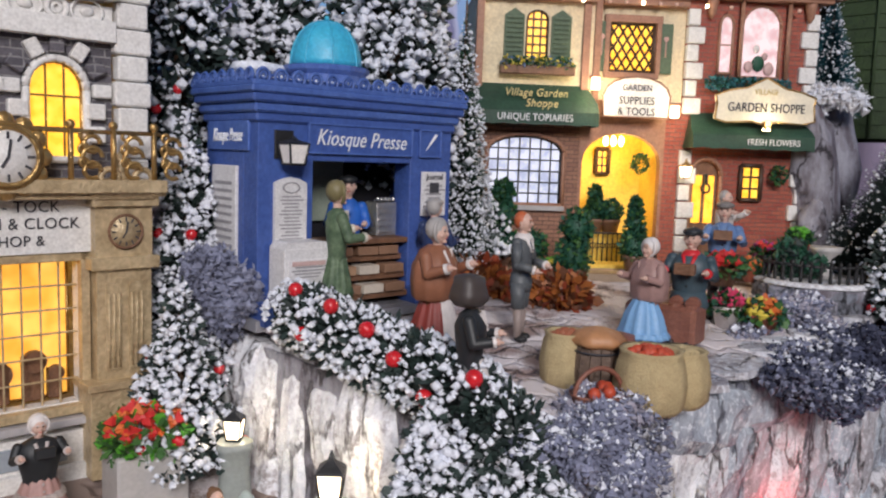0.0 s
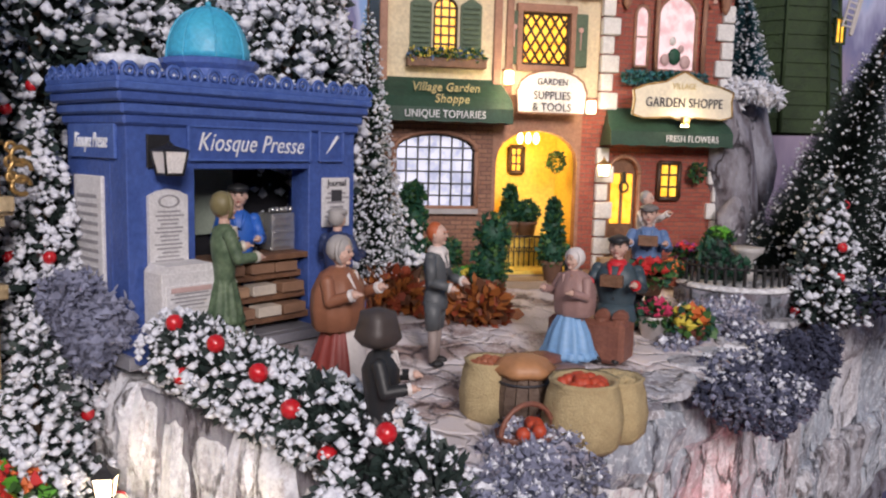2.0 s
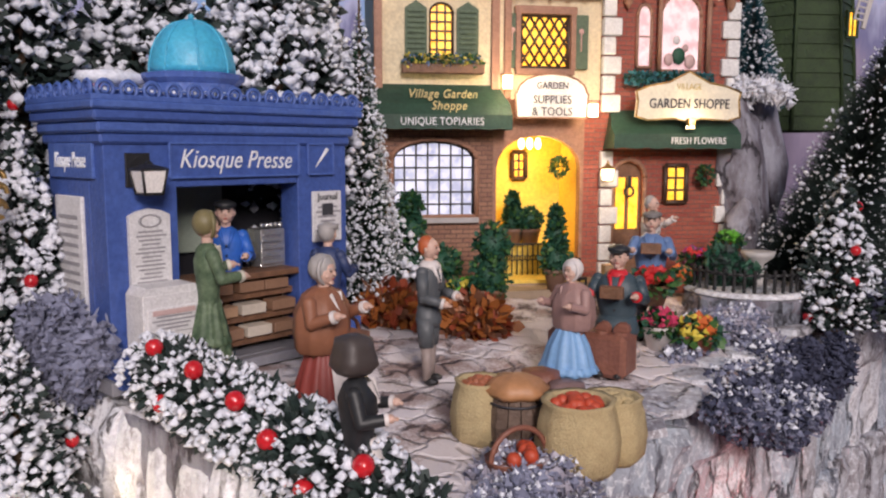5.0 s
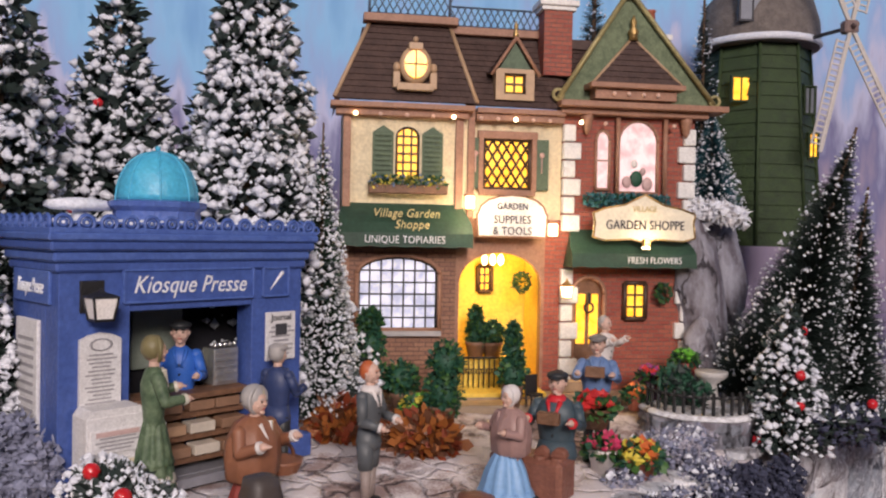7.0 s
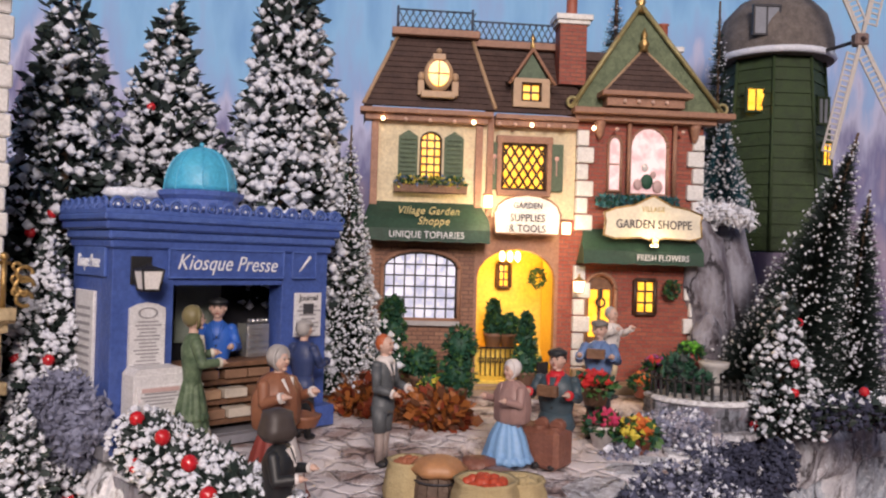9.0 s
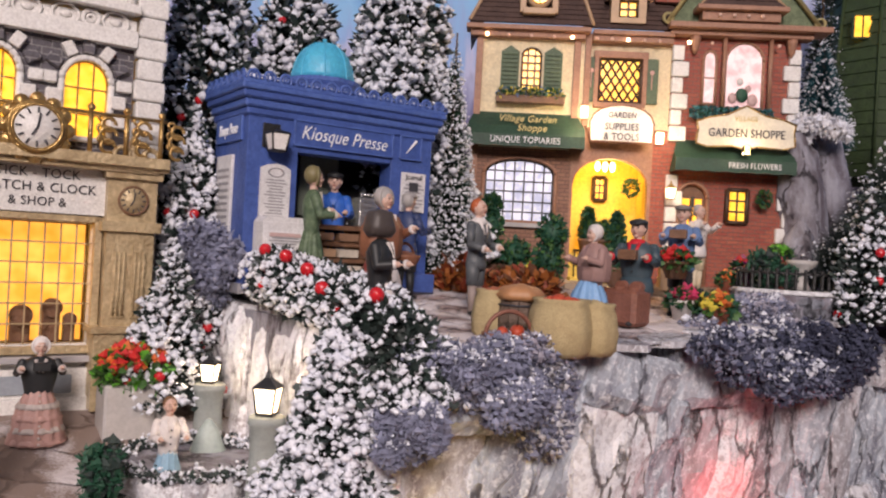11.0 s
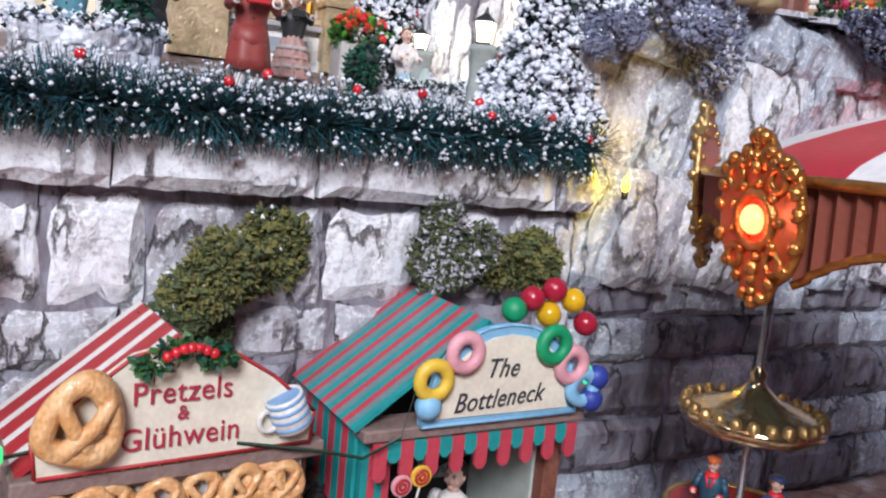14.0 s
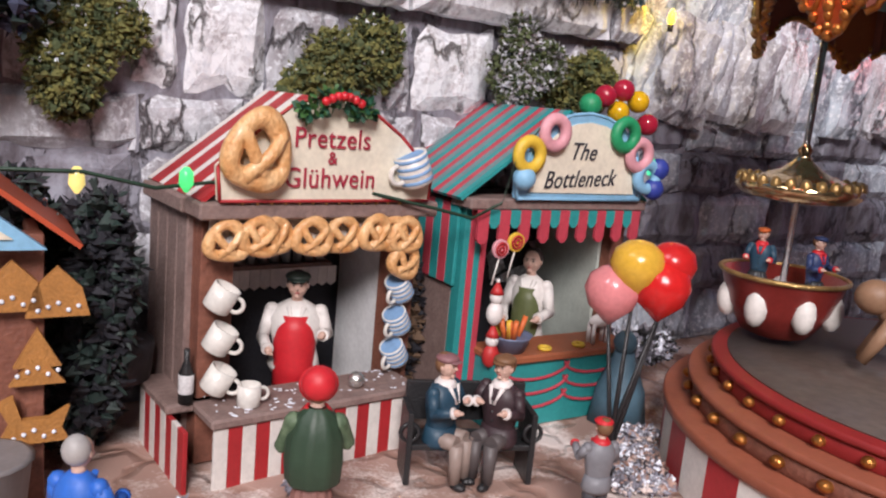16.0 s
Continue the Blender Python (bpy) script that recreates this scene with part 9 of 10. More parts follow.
        b.torus((x, -0.0106, z), 0.0011, 0.0005, n=12, k=5)
        part("swirl", b, STRIPE_RED, l1)
        b = B()
        b.tube((x, -0.0095, z - 0.003), (x - 0.002, -0.009, z - 0.014), 0.0004, n=5)
        part("stick", b, STRIPE_WHITE, l1)
    for z, top in ((0.047, "toy_white"), (0.030, "toy_red")):
        b = B()
        b.ball((0.0105, -0.0105, z), (0.0036, 0.003, 0.0048), 12, 0)
        b.ball((0.0105, -0.0105, z + 0.0062), (0.0027, 0.0025, 0.0028), 12, 1)
        b.lathe([(0.0028, z + 0.0078), (0.002, z + 0.0095), (0.0004, z + 0.0125)], 10, (0.0105, -0.0105, 0), 2)
        b.ball((0.0105, -0.0105, z + 0.0128), 0.0009, 8, 1)
        solid("toy_ornament", b, [P(top, (0.8, 0.75, 0.72) if top == "toy_white" else (0.5, 0.03, 0.03)), P("toy_white", (0.8, 0.75, 0.72)), P("toy_red", (0.5, 0.03, 0.03))], t.matrix_world.copy(), "small red and white ornament hung on the booth post", "ornament", "booth ornaments")
    p = t.matrix_world @ Vector((0.046, 0.014, 0.0))
    figurine("seller_figurine", tuple(p), -12, 0.066, "painted seller in green waistcoat and white sleeves", P("white_shirt", (0.78, 0.75, 0.72)), BLACK_CLOTH, HAIR_DARK, False, "", None, P("green_waistcoat", (0.11, 0.13, 0.05)), False, (15, 25), 1.05)
    b = B()
    b.lathe([(0.006, 0.0306), (0.0085, 0.037), (0.009, 0.0375), (0.008, 0.036)], 16, (0.021, -0.008, 0))
    bk = part("sweets_basket", b, P("blue_grey_bowl", (0.15, 0.18, 0.28)), t, "blue-grey bowl of sweets")
    for i in range(7):
        b = B()
        a = rs.uniform(0, 6.28)
        b.tube((0.021 + 0.004 * math.cos(a), -0.008 + 0.004 * math.sin(a), 0.036), (0.021 + 0.007 * math.cos(a), -0.008 + 0.006 * math.sin(a), 0.044), 0.0011, n=7)
        part("sweet", b, P("toy_yellow" if i % 2 else "orange_bloom", (0.75, 0.5, 0.05)), bk)
    for x in (0.036, 0.054):
        b = B()
        b.torus((0, 0, 0), 0.0022, 0.0008, n=14, k=6, tf=pose(x, -0.012, 0.0314, 90, 0, 0))
        part("candy_ring", b, P("toy_yellow", (0.75, 0.5, 0.05)), t)
    b = B()
    b.ball((0.066, -0.01, 0.040), (0.006, 0.0026, 0.003), 10)
    b.tube((0.0708, -0.01, 0.041), (0.073, -0.01, 0.0465), 0.0018, 0.0016, 8)
    b.ball((0.0742, -0.01, 0.047), (0.0028, 0.0015, 0.0016), 8)
    for x in (0.062, 0.0695):
        for y in (-0.0115, -0.0085):
            b.tube((x, y, 0.039), (x, y, 0.0306), 0.0009, n=6)
    solid("toy_horse", b, WHITE_CLOTH, t.matrix_world.copy(), "white toy horse standing on the booth counter", "toy")


bottle_booth()


def gingerbread_booth():
    t = thing("gingerbread_booth", at_uv(-0.158, 0.092, MARKET_Z, 0.0), "gingerbread booth with red roof and iced biscuits", "market booth")
    b = B()
    b.box((0.062, 0.003, 0.04), (0.012, 0.006, 0.08))
    part("post", b, WOOD_RED, t)
    b = B()
    b.box((0.066, 0.03, 0.04), (0.003, 0.05, 0.08))
    part("side_wall", b, WOOD_RED, t)
    # near-black wall colour carries the shade within the booth
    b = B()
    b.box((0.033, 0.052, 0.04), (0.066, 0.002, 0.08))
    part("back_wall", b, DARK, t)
    striped_slope(t, (0.077, -0.006, 0.078), (0.077, 0.056, 0.078), (0.033, 0.056, 0.112), (0.033, -0.006, 0.112), 14, (P("orange_red_tile", (0.5, 0.08, 0.03)), P("brick_orange", (0.42, 0.1, 0.05))), t=-0.0014)
    b = B()
    b.prism([(0.0, 0.0775), (0.068, 0.0775), (0.033, 0.105)], -0.009, -0.006)
    s = part("sign_board", b, P("sky_blue_rim", (0.25, 0.5, 0.72)), t)
    b = B()
    b.prism([(0.008, 0.0805), (0.06, 0.0805), (0.033, 0.1)], -0.0098, -0.009)
    part("sign_face", b, CREAM_BOARD, s)
    for i, (x, z) in enumerate(((0.060, 0.066), (0.071, 0.064), (0.066, 0.046), (0.065, 0.028))):
        b = B()
        c = pose(x, -0.004, z)
        if i == 2:
            b.prism([(-0.007, -0.007), (0.007, -0.007), (0.003, -0.002), (0.006, -0.002), (0.0, 0.009), (-0.006, -0.002), (-0.003, -0.002)], -0.0012, 0.0012, tf=c)
        elif i == 3:
            b.prism([(-0.009, -0.006), (0.009, -0.006), (0.007, -0.002), (0.009, 0.004), (0.004, 0.001), (-0.003, 0.001), (-0.005, 0.008), (-0.009, 0.006), (-0.006, 0.0)], -0.0012, 0.0012, tf=c)
        else:
            b.prism([(-0.008, -0.006), (0.008, -0.006), (0.006, 0.002), (0.0, 0.008), (-0.006, 0.002)], -0.0012, 0.0012, tf=c)
        g = part("gingerbread", b, material("gingerbread", (0.45, 0.2, 0.05), 0.6) if i == 0 else bpy.data.materials["gingerbread"], t, "brown iced gingerbread biscuit")
        b = B(c)
        for k in range(5):
            b.ball((-0.005 + 0.0025 * k, -0.0014, -0.004 + 0.001 * (k % 3)), 0.0007, 6)
        part("icing", b, SNOW, g)
    b = B()
    b.lathe([(0.010, 0.0), (0.012, 0.018), (0.0128, 0.0185), (0.011, 0.019)], 18, (0.052, -0.016, 0.006))
    part("tub", b, P("grey_tub", (0.22, 0.2, 0.2)), t)


gingerbread_booth()

# people figures of the market, bench, balloons
q = W(-0.034, 0.030)
figurine("woman_figurine", (q.x, q.y, MARKET_Z), 200, 0.057, "painted woman in red bonnet and dark green shawl", GREEN_DRESS, P("brown_striped_skirt", (0.26, 0.13, 0.11)), HAIR_BROWN, True, "bonnet", CRIMSON, None, False, (50, 40), 0.92, CRIMSON, shawl=P("dark_green_shawl", (0.03, 0.06, 0.035)))
q = W(-0.0885, 0.030)
figurine("child_figurine", (q.x, q.y, MARKET_Z), 180, 0.048, "painted child in bright blue coat with grey hair", BLUE_BRIGHT, BLUE_BRIGHT, HAIR_GREY, True, "", None, None, False, (40, 40), 1.0)
q = W(0.037, 0.066)
t = thing("park_bench", pose(q.x, q.y, MARKET_Z, 0, 0, 22), "dark iron park bench", "bench")
for nm, c, s in (("seat", (0, 0, 0.013), (0.042, 0.014, 0.002)), ("backrest", (0, 0.008, 0.024), (0.042, 0.002, 0.014))):
    b = B()
    b.box(c, s)
    part(nm, b, BLACK, t)
for x in (-0.021, 0.021):
    b = B()
    b.box((x, 0, 0.0125), (0.002, 0.015, 0.025))
    b.torus((x, -0.006, 0.018), 0.003, 0.0008, n=12, k=5, tf=None)
    part("bench_end", b, BLACK, t)
for dx, tp, lo, hr, hm, lb in ((-0.010, P("teal_blue_coat", (0.02, 0.06, 0.10)), P("pale_trousers", (0.30, 0.23, 0.20)), HAIR_BROWN, P("muted_rose_hat", (0.25, 0.12, 0.13)), "painted seated figure in teal coat on the bench"), (0.010, P("dark_plum_coat", (0.045, 0.025, 0.03)), P("grey_trousers", (0.09, 0.075, 0.075)), HAIR_BROWN, HAIR_BROWN, "painted seated figure in dark coat on the bench")):
    p = bpy.data.objects["park_bench"].matrix_world @ Vector((dx, -0.002, -0.0035))
    figurine("seated_figurine", (p.x, p.y, MARKET_Z), 22 + (48 if dx < 0 else -48), 0.052, lb, tp, lo, hr, False, "cap", hm, None, True, (50, 50), 1.2, WHITE_CLOTH)
q = W(0.052, 0.018)
figurine("child_figurine", (q.x, q.y, MARKET_Z), 210, 0.038, "painted child in red cap holding balloons", P("grey_coat", (0.2, 0.2, 0.22)), P("dark_trousers", (0.06, 0.06, 0.07)), HAIR_BROWN, False, "cap", CRIMSON, None, False, (40, 60), 1.1, CRIMSON)
t = thing("balloon_bunch", pose(*W(0.0815, 0.044, MARKET_Z)), "bunch of glossy red, yellow and pink balloons on black stems", "balloons")
for i, (du, dz, c, r) in enumerate(((0.010, 0.0705, (0.62, 0.02, 0.02), 0.0098), (0.0125, 0.0775, (0.55, 0.02, 0.02), 0.0085), (0.001, 0.077, (0.72, 0.42, 0.05), 0.0092), (-0.006, 0.0670, (0.72, 0.25, 0.26), 0.0095))):
    p = Vector((du * 0.98, 0.003 * (i % 2) + du * 0.2, dz))
    b = B()
    b.lathe([(0.0008, -1.15 * r), (0.35 * r, -0.9 * r), (0.8 * r, -0.5 * r), (1.0 * r, 0.1 * r), (0.85 * r, 0.62 * r), (0.45 * r, 0.92 * r), (0.001, r)], 20, tuple(p))
    bl = part("balloon", b, P(("balloon_red", "balloon_dark_red", "balloon_yellow", "balloon_pink")[i], c, 0.2), t)
    b = B()
    b.tube((0.002 * i - 0.004, 0, 0.0), (p.x, p.y, p.z - r * 1.1), 0.0011, 0.0006, 6)
    part("stem", b, BLACK, bl)
q = W(0.125, 0.086)
b = B()
b.lathe([(0.012, 0), (0.010, 0.014), (0.005, 0.026), (0.004, 0.03)], 16, wave=7, amp=0.05)
b.ball((0, 0, 0.034), 0.005, 10)
solid("cloaked_figurine", b, P("slate_blue_cloak", (0.08, 0.15, 0.2)), pose(q.x, q.y, MARKET_Z), "painted figure in a long slate blue cloak", "figurine")
# fairy-light wire along the booth roofs
t = thing("fairy_light_string", Matrix(), "dark wire with small coloured bulbs along the booth roofs", "fairy lights")
b = B()
wp = [W(-0.16 + 0.02 * i, 0.098 + 0.003 * math.sin(i * 1.3), 0.150 - 0.006 * math.sin(i * 0.9) ** 2) for i in range(8)] + [W(0.036, 0.098, 0.139), W(0.050, 0.096, 0.136), W(0.062, 0.095, 0.142), W(0.066, 0.095, 0.158), W(0.078, 0.096, 0.172)]
vs = []
for p in wp:
    vs += [p + Vector((0, 0.0007 * math.cos(2.094 * k), 0.0007 * math.sin(2.094 * k))) for k in range(3)]
b.add(vs, [[3 * i + k, 3 * i + (k + 1) % 3, 3 * i + 3 + (k + 1) % 3, 3 * i + 3 + k] for i in range(len(wp) - 1) for k in range(3)], 0, True)
part("wire", b, P("dark_green_wire", (0.02, 0.05, 0.03)), t)
for p, c in ((W(-0.0815, 0.097, 0.1465), (1.0, 0.8, 0.25)), (W(-0.052, 0.096, 0.1475), (0.1, 0.9, 0.25)), (W(0.137, 0.098, 0.158), (0.1, 0.8, 0.4))):
    b = B()
    b.lathe([(0.0006, -0.004), (0.0022, -0.0015), (0.002, 0.002), (0.0008, 0.0035)], 10, tuple(p))
    part("bulb", b, glow("fairy_glass", c, 0.9, tuple(k * 0.5 for k in c)), t)
# near-black bits put the shaded gap between the booths into the thicket
q = W(-0.078, 0.125)
lichen_bush("dark_thicket", (q.x, q.y, 0.102), (0.026, 0.018, 0.066), 140, "very dark green thicket between the booths", [DARK, NEEDLE], 5000, 0.002)
q = W(0.045, 0.142)
lichen_bush("dark_thicket", (q.x, q.y, 0.095), (0.014, 0.012, 0.05), 141, "dark brown-green scrub between the booths", [DARK, BARK], 2200, 0.002)
q = W(0.158, 0.125)
lichen_bush("snowy_scrub", (q.x, q.y, 0.068), (0.03, 0.02, 0.014), 142, "grey snowy twig scrub beside the booth", [ROCK_DARK, BLACK], 2600, 0.0013, snow=0.4)
for i, (u, v, s) in enumerate(((-0.055, 0.062, 0.012), (-0.035, 0.05, 0.009), (0.10, 0.05, 0.014), (0.115, 0.066, 0.012), (-0.02, 0.07, 0.007), (0.09, 0.035, 0.012))):
    q = W(u, v)
    lichen_bush("snow_tuft", (q.x, q.y, MARKET_Z + 0.002), (s, s * 0.8, 0.006), 150 + i, "tuft of dry grass and snow on the market ground", [ROCK_DARK, MARKET], 1100, 0.0009, snow=0.45, group="snow tufts", category="snow")


# ---- carousel ----
def carousel():
    cx, cy = 0.163, 0.123
    t = thing("carousel", pose(cx, cy, MARKET_Z), "toy carousel with striped canopy, gilded crest and red stepped base", "carousel")
    n = 44
    for i in range(n):
        a0, a1 = 2 * math.pi * i / n, 2 * math.pi * (i + 1) / n
        b = B()
        r = 0.111
        b.add([(r * math.cos(a0), r * math.sin(a0), -0.001), (r * math.cos(a1), r * math.sin(a1), -0.001), (r * math.cos(a1), r * math.sin(a1), 0.021), (r * math.cos(a0), r * math.sin(a0), 0.021),
               (0.105 * math.cos(a0), 0.105 * math.sin(a0), -0.001), (0.105 * math.cos(a1), 0.105 * math.sin(a1), -0.001), (0.105 * math.cos(a1), 0.105 * math.sin(a1), 0.021), (0.105 * math.cos(a0), 0.105 * math.sin(a0), 0.021)],
              [[0, 1, 2, 3], [7, 6, 5, 4], [3, 2, 6, 7], [0, 4, 5, 1], [1, 5, 6, 2], [0, 3, 7, 4]])
        part("skirt_panel", b, STRIPE_RED if i % 2 else STRIPE_WHITE, t)
    RUST = P("rust_red_step", (0.30, 0.09, 0.05))
    for r, z0, z1, m in ((0.1125, 0.0205, 0.0245, RUST), (0.103, 0.0245, 0.0315, WOOD_RED), (0.1045, 0.0312, 0.034, RUST), (0.0955, 0.034, 0.040, P("dark_red_step", (0.28, 0.02, 0.02))), (0.097, 0.0398, 0.0425, P("dark_red_step", (0.28, 0.02, 0.02)))):
        b = B()
        b.lathe([(r - 0.0006, z0), (r, z0 + 0.0006), (r, z1 - 0.0006), (r - 0.0008, z1), (0.001, z1)], 64)
        part("step", b, m, t)
    for k in range(40):
        a = 2 * math.pi * k / 40
        b = B()
        b.ball((0.1035 * math.cos(a), 0.1035 * math.sin(a), 0.028), (0.0026, 0.0026, 0.002), 8)
        b.ball((0.0962 * math.cos(a + 0.07), 0.0962 * math.sin(a + 0.07), 0.037), (0.0022, 0.0022, 0.0018), 8)
        part("rosette", b, GOLD_RED, t)
    b = B()
    b.lathe([(0.091, 0.0425), (0.0912, 0.0432), (0.001, 0.0436)], 64)
    part("platform", b, material("grey_brown_platform", (0.13, 0.10, 0.085), 0.3, (0.08, 0.06, 0.05), 60, 0.6, 0.1), t)
    b = B()
    b.lathe([(0.03, 0.043), (0.026, 0.05), (0.024, 0.165), (0.03, 0.172)], 24)
    part("core_column", b, P("dark_red_step", (0.28, 0.02, 0.02)), t)
    # canopy: sixteen broad stripes, a red one over every board
    eave, R, first = 0.184, 0.098, 163.0
    ORANGE = P("glossy_orange_brown", (0.32, 0.085, 0.02), 0.3)
    n = 16
    for i in range(n):
        a0 = radians(first + 22.5 * (i - 0.5))
        a1 = a0 + radians(22.5)
        b = B()
        rows = []
        for f in (0, 0.06, 0.16, 0.3, 0.5, 0.75, 1.0):
            rr = R * (1 - f) + 0.004 * f
            zz = eave + 0.034 * f ** 0.72
            sag = 0.0012 * math.sin(math.pi * min(1.0, f * 1.2))
            rows.append([(rr * math.cos(a0 + (a1 - a0) * g), rr * math.sin(a0 + (a1 - a0) * g), zz - sag * math.sin(math.pi * g)) for g in (0, 0.25, 0.5, 0.75, 1)])
        vs = [q for rw in rows for q in rw]
        b.add(vs, [[5 * j + k, 5 * j + k + 1, 5 * j + k + 6, 5 * j + k + 5] for j in range(6) for k in range(4)], 0, True)
        part("canopy_stripe", b, P("canopy_white", (0.74, 0.7, 0.68)) if i % 2 else P("canopy_red", (0.45, 0.015, 0.025)), t)
    zc = 0.200
    b = B()
    b.lathe([(0.0955, eave - 0.004), (0.03, eave + 0.006), (0.03, eave + 0.010), (0.0965, eave - 0.001)], 48)
    part("canopy_underside", b, P("teal_grey_ceiling", (0.2, 0.4, 0.42)), t)
    b = B()
    b.torus((0, 0, 0), 0.0985, 0.0016, n=96, k=6, tf=pose(0, 0, eave, 90, 0, 0))
    part("eave_rib", b, GOLD_RED, t, "gilded round eave moulding")
    for i in range(8):
        # ribbed hanging valance between two boards, with a gilded lower edge
        c = radians(first + 45 * i + 22.5)
        b, cord = B(), B()
        top, low = [], []
        for k in range(25):
            g = k / 24 * 2 - 1
            a = c + radians(16.5) * g
            rr = 0.0975 + 0.0009 * math.cos(k * math.pi)
            drop = 0.013 + 0.011 * g * g
            top.append((rr * math.cos(a), rr * math.sin(a), eave - 0.001))
            low.append(((rr - 0.001) * math.cos(a), (rr - 0.001) * math.sin(a), eave - drop))
        b.add(top + low, [[k, k + 1, 26 + k, 25 + k] for k in range(24)], 0, False)
        va = part("valance", b, P("brown_red_valance", (0.20, 0.055, 0.035), 0.35), t, "ribbed red-brown valance")
        cord.sweep(low, 0.0011, 6)
        part("gilded_cord", cord, GOLD_RED, va)
        # board on the corner: lamp boards and mirror boards in turn
        lamp = i % 2 == 1
        a = radians(first + 45 * i)
        zb = 0.174 if lamp else 0.179
        f = pose(0.1000 * math.cos(a), 0.1000 * math.sin(a), zb, 6, 0, math.degrees(a) + 90)
        hw, up, dn = (0.0145, 0.020, 0.020) if lamp else (0.0135, 0.026, 0.026)
        half = [(0.0, up), (0.12 * hw, up * 0.97), (0.30 * hw, up * 0.80), (0.42 * hw, up * 0.66), (0.66 * hw, up * 0.70), (0.86 * hw, up * 0.58), (0.92 * hw, up * 0.36), (hw, 0.12 * up), (0.97 * hw, -0.25 * dn), (0.74 * hw, -0.55 * dn), (0.42 * hw, -0.72 * dn), (0.24 * hw, -0.92 * dn), (0.0, -dn)]
        outline = half + [(-x, z) for x, z in half[-2:0:-1]]
        b = B(f)
        b.prism(outline, -0.0014, 0.0014)
        s = part("lamp_board" if lamp else "mirror_board", b, ORANGE, t, "orange-brown gilded board with a red lamp" if lamp else "orange-brown gilded board with an oval mirror")
        b = B(f)
        for (x0, z0), (x1, z1) in zip(outline, outline[1:] + outline[:1]):
            b.tube((x0, 0, z0), (x1, 0, z1), 0.0014, n=6)
        for k in range(0, len(outline)):
            x0, z0 = outline[k]
            b.ball((x0, -0.0012, z0), 0.0019, 7)
            b.ball((x0 * 0.92, 0.0012, z0 * 0.92), 0.0012, 6)
        for sg in (-1, 1):
            b.torus((sg * 0.55 * hw, -0.0016, 0.48 * up), 0.0028, 0.0010, n=12, k=5)
            b.torus((sg * 0.50 * hw, -0.0016, -0.48 * dn), 0.0026, 0.0010, n=12, k=5)
            b.ball((sg * 0.2 * hw, -0.0014, 0.72 * up), (0.0018, 0.0014, 0.0032), 7)
        for k in range(3):
            b.ball((0, -0.0016, up * (0.62 + 0.13 * k)), 0.0021 - 0.0004 * k, 7)
            b.ball((0, -0.0016, -dn * (0.58 + 0.14 * k)), 0.0021 - 0.0004 * k, 7)
        b.torus((0, -0.0016, 0), 0.0064 if lamp else 0.0088, 0.0014, n=20, k=6, sx=1.0 if lamp else 0.8)
        part("gilding", b, GOLD_RED if lamp else GOLD, s)
        b = B(f)
        if lamp:
            for k in range(9):
                part("bead", B(f).ball((0.0088 * math.cos(0.698 * k), -0.0018, 0.0088 * math.sin(0.698 * k)), 0.0013, 6), GOLD_RED, s)
            b.ball((0, -0.0022, 0), (0.0036, 0.0026, 0.0036), 14)
            part("lamp_bulb", b, glow("lit_red_bulb", (1.0, 0.16, 0.05), 7.0, (1.0, 0.10, 0.03)) if i == 1 else bpy.data.materials["lit_red_bulb"], s, "glowing red bulb")
            if i == 1:
                bulb_lamp("carousel_lamp_light", t.matrix_world @ (f @ Vector((0, -0.012, 0))), 0.010, (1.0, 0.16, 0.06), 0.003)
        else:
            b.lathe([(0.0086, 0), (0.0086, 0.0006)], 24, sx=0.8, tf=pose(0, -0.0014, 0, 90, 0, 0))
            part("mirror", b, SILVER, s, "small silvered oval mirror")
    # poles and gondola with a gilded saucer roof
    gx, gy = 0.092 - cx, 0.150 - cy
    for k in range(3, 6):
        a = math.atan2(gy, gx) + 2 * math.pi * k / 8 + 0.06
        b = B()
        b.tube((0.074 * math.cos(a), 0.074 * math.sin(a), 0.043), (0.074 * math.cos(a), 0.074 * math.sin(a), zc - 0.014), 0.0016, n=8)
        part("pole", b, STEEL, t, "bright steel pole")
    b = B()
    b.tube((gx, gy, 0.05), (gx, gy, zc - 0.012), 0.0013, n=8)
    g = part("gondola_pole", b, STEEL, t)
    b = B()
    b.lathe([(0.006, 0.0985), (0.0205, 0.1005), (0.0234, 0.1032), (0.0236, 0.1055), (0.0218, 0.1066), (0.015, 0.1085), (0.008, 0.1112), (0.004, 0.1145), (0.0022, 0.117), (0.0030, 0.119), (0.0012, 0.1215), (0.0004, 0.1245)], 36, (gx, gy, 0), wave=12, amp=0.015)
    sr = part("gondola_roof", b, material("polished_gilt", (0.72, 0.56, 0.34), 0.16, (0.45, 0.28, 0.1), 90, 0.6, 0.15, metal=0.95), g, "gilded saucer roof")
    b = B()
    for k in range(26):
        a = 2 * math.pi * k / 26
        b.ball((gx + 0.0218 * math.cos(a), gy + 0.0218 * math.sin(a), 0.1062), (0.0022, 0.0022, 0.003), 7)
    part("gilded_rim", b, GOLD, sr)
    b = B()
    b.lathe([(0.004, 0.044), (0.013, 0.047), (0.020, 0.058), (0.0232, 0.069), (0.0241, 0.070), (0.0222, 0.0702), (0.017, 0.058)], 30, (gx, gy, 0))
    bowl = part("gondola_bowl", b, P("dark_red_bowl", (0.24, 0.03, 0.025), 0.3), g, "dark red round gondola")
    for k in range(7):
        a = 2 * math.pi * k / 7 + 0.5
        b = B()
        b.ball((gx + 0.0194 * math.cos(a), gy + 0.0194 * math.sin(a), 0.0585), (0.0045, 0.0045, 0.0075), 10)
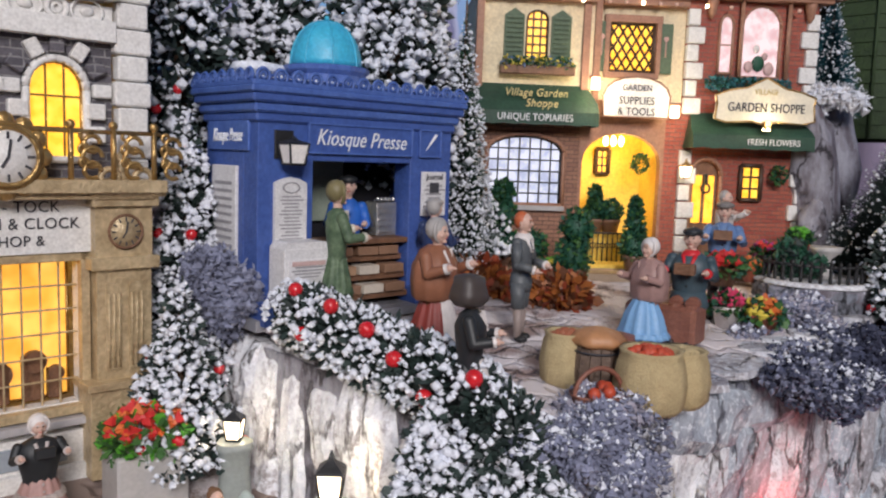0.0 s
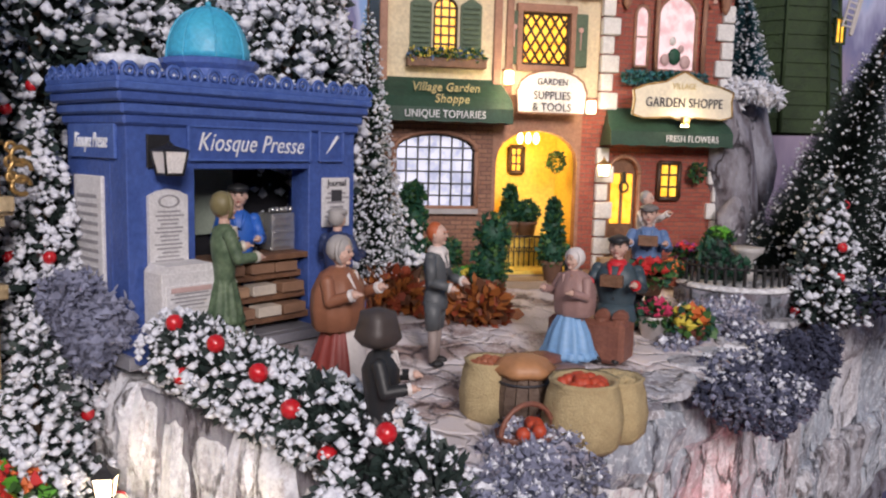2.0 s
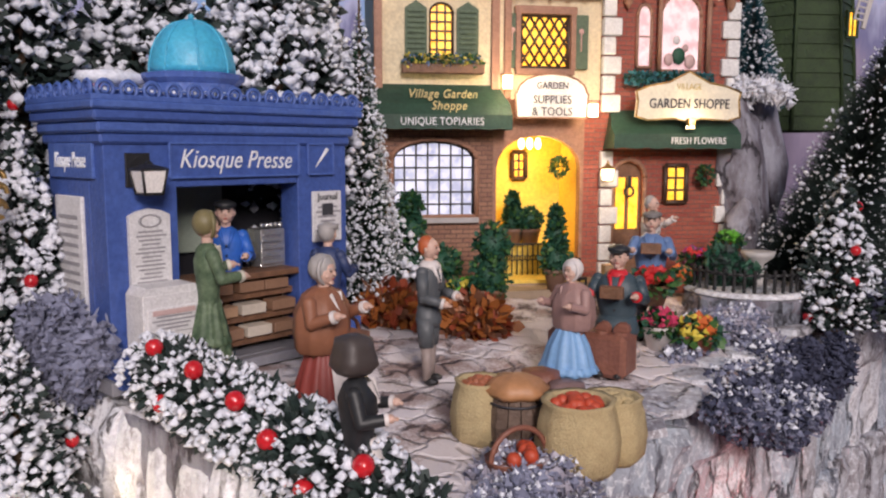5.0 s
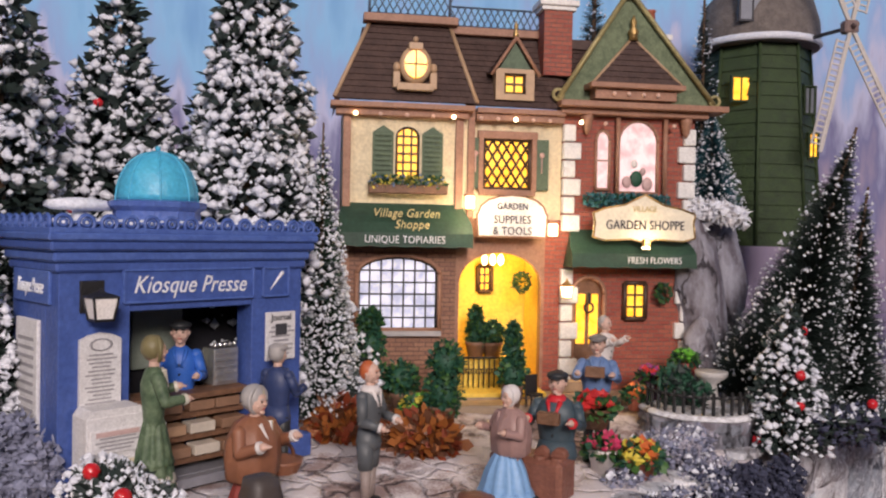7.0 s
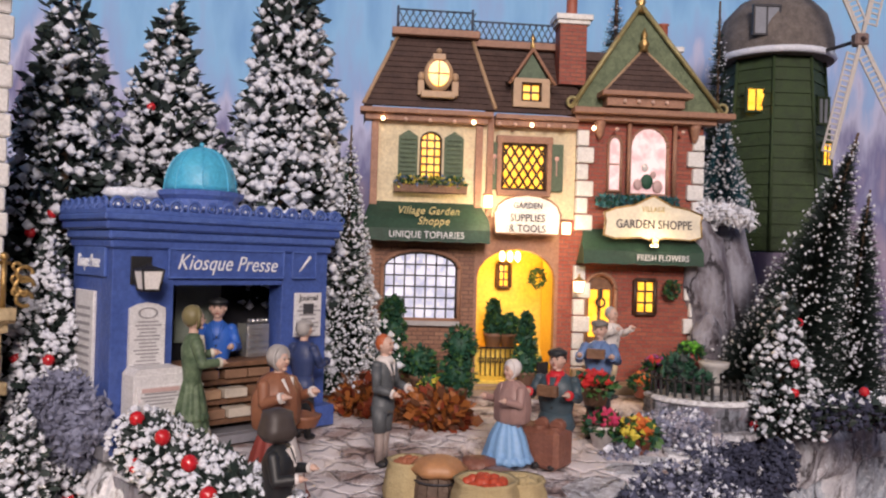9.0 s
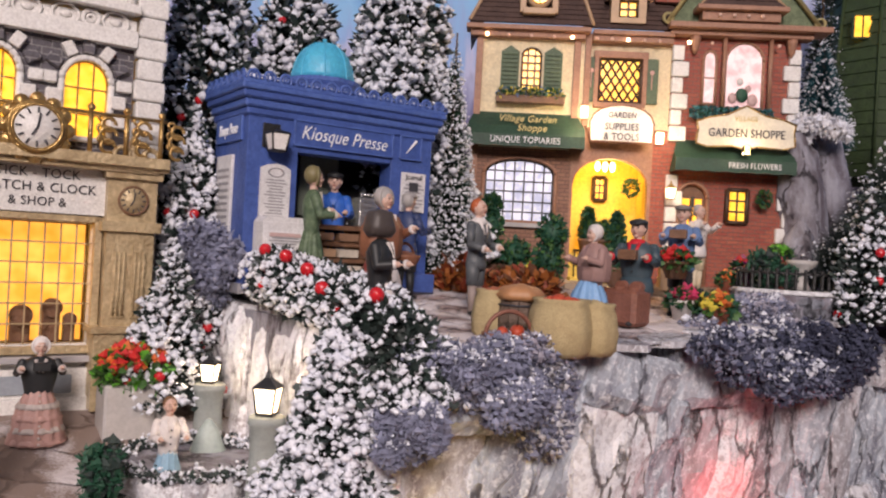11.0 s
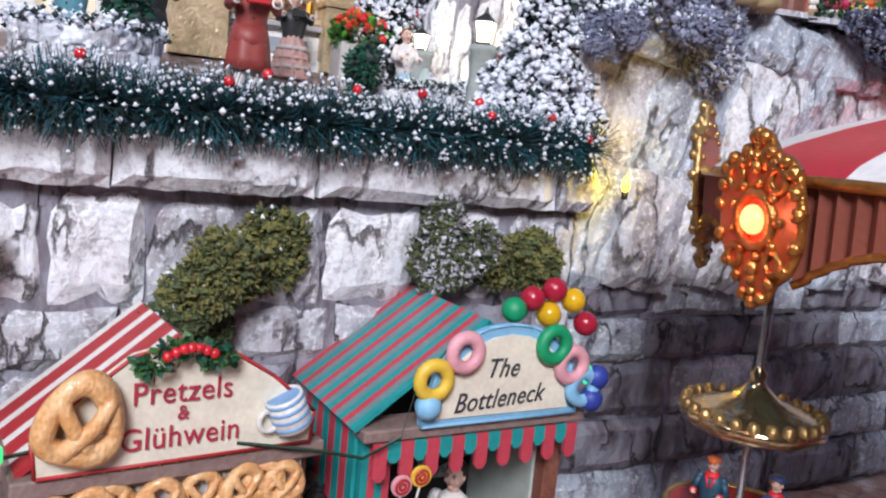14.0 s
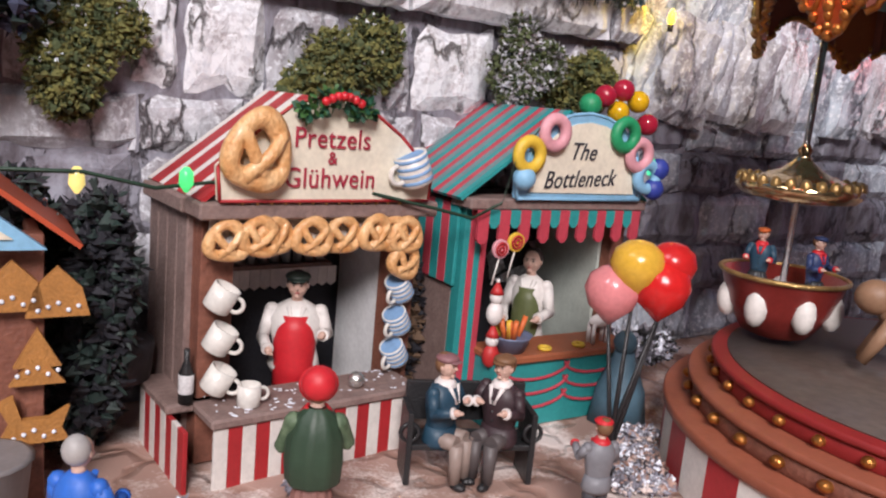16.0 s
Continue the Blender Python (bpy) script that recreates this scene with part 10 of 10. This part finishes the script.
        part("white_shield", b, STRIPE_WHITE, bowl)
    b = B()
    b.torus((0, 0, 0), 0.0238, 0.001, n=30, k=6, tf=pose(gx, gy, 0.0703, 90, 0, 0))
    part("gondola_rim", b, GOLD, bowl)
    b = B()
    b.lathe([(0.0195, 0.064), (0.001, 0.066)], 20, (gx, gy, 0))
    part("seat", b, WHITE_CLOTH, bowl)
    return gx + cx, gy + cy


gxw, gyw = carousel()
for i, (dx, dy, c) in enumerate(((-0.009, 0.004, "teal_blue_coat"), (0.010, -0.004, "navy_coat"))):
    figurine("rider_figurine", (gxw + dx, gyw + dy, MARKET_Z + 0.0585), -20 + 60 * i, 0.034, "painted rider in dark blue coat in the gondola", P(c, (0.05, 0.12, 0.2)), BLACK_CLOTH, HAIR_BROWN, True, "cap", P("orange_bloom", (0.7, 0.16, 0.04)) if i == 0 else NAVY, None, True, (40, 40), 1.1, CRIMSON)
# tiger mount
b = B()
b.ball((0, 0, 0.024), (0.020, 0.007, 0.008), 14)
b.ball((-0.021, 0, 0.029), (0.007, 0.006, 0.0065), 12)
for x in (-0.014, 0.013):
    for y in (-0.0045, 0.0045):
        b.tube((x, y, 0.022), (x - 0.008, y, 0.006), 0.003, 0.0022, 8)
b.tube((0.019, 0, 0.025), (0.032, 0, 0.034), 0.0017, 0.0012, 7)
for k in range(6):
    b.torus((0, 0, 0), 0.0078, 0.0006, mat=1, n=18, k=5, tf=pose(-0.012 + 0.005 * k, 0, 0.0242, 0, 0, 90))
solid("carousel_tiger", b, [P("tawny_brown", (0.30, 0.17, 0.1)), BLACK_CLOTH], pose(0.138, 0.118, MARKET_Z + 0.0415, 0, 0, -15), "tawny brown striped tiger mount on the carousel", "carousel animal")
q = Vector((0.098, 0.030, 0))
lichen_bush("dry_shrub", (q.x, q.y, MARKET_Z + 0.022), (0.012, 0.01, 0.022), 160, "brownish dry shrub in front of the carousel", [BARK, ROCK_DARK], 900, 0.0018)
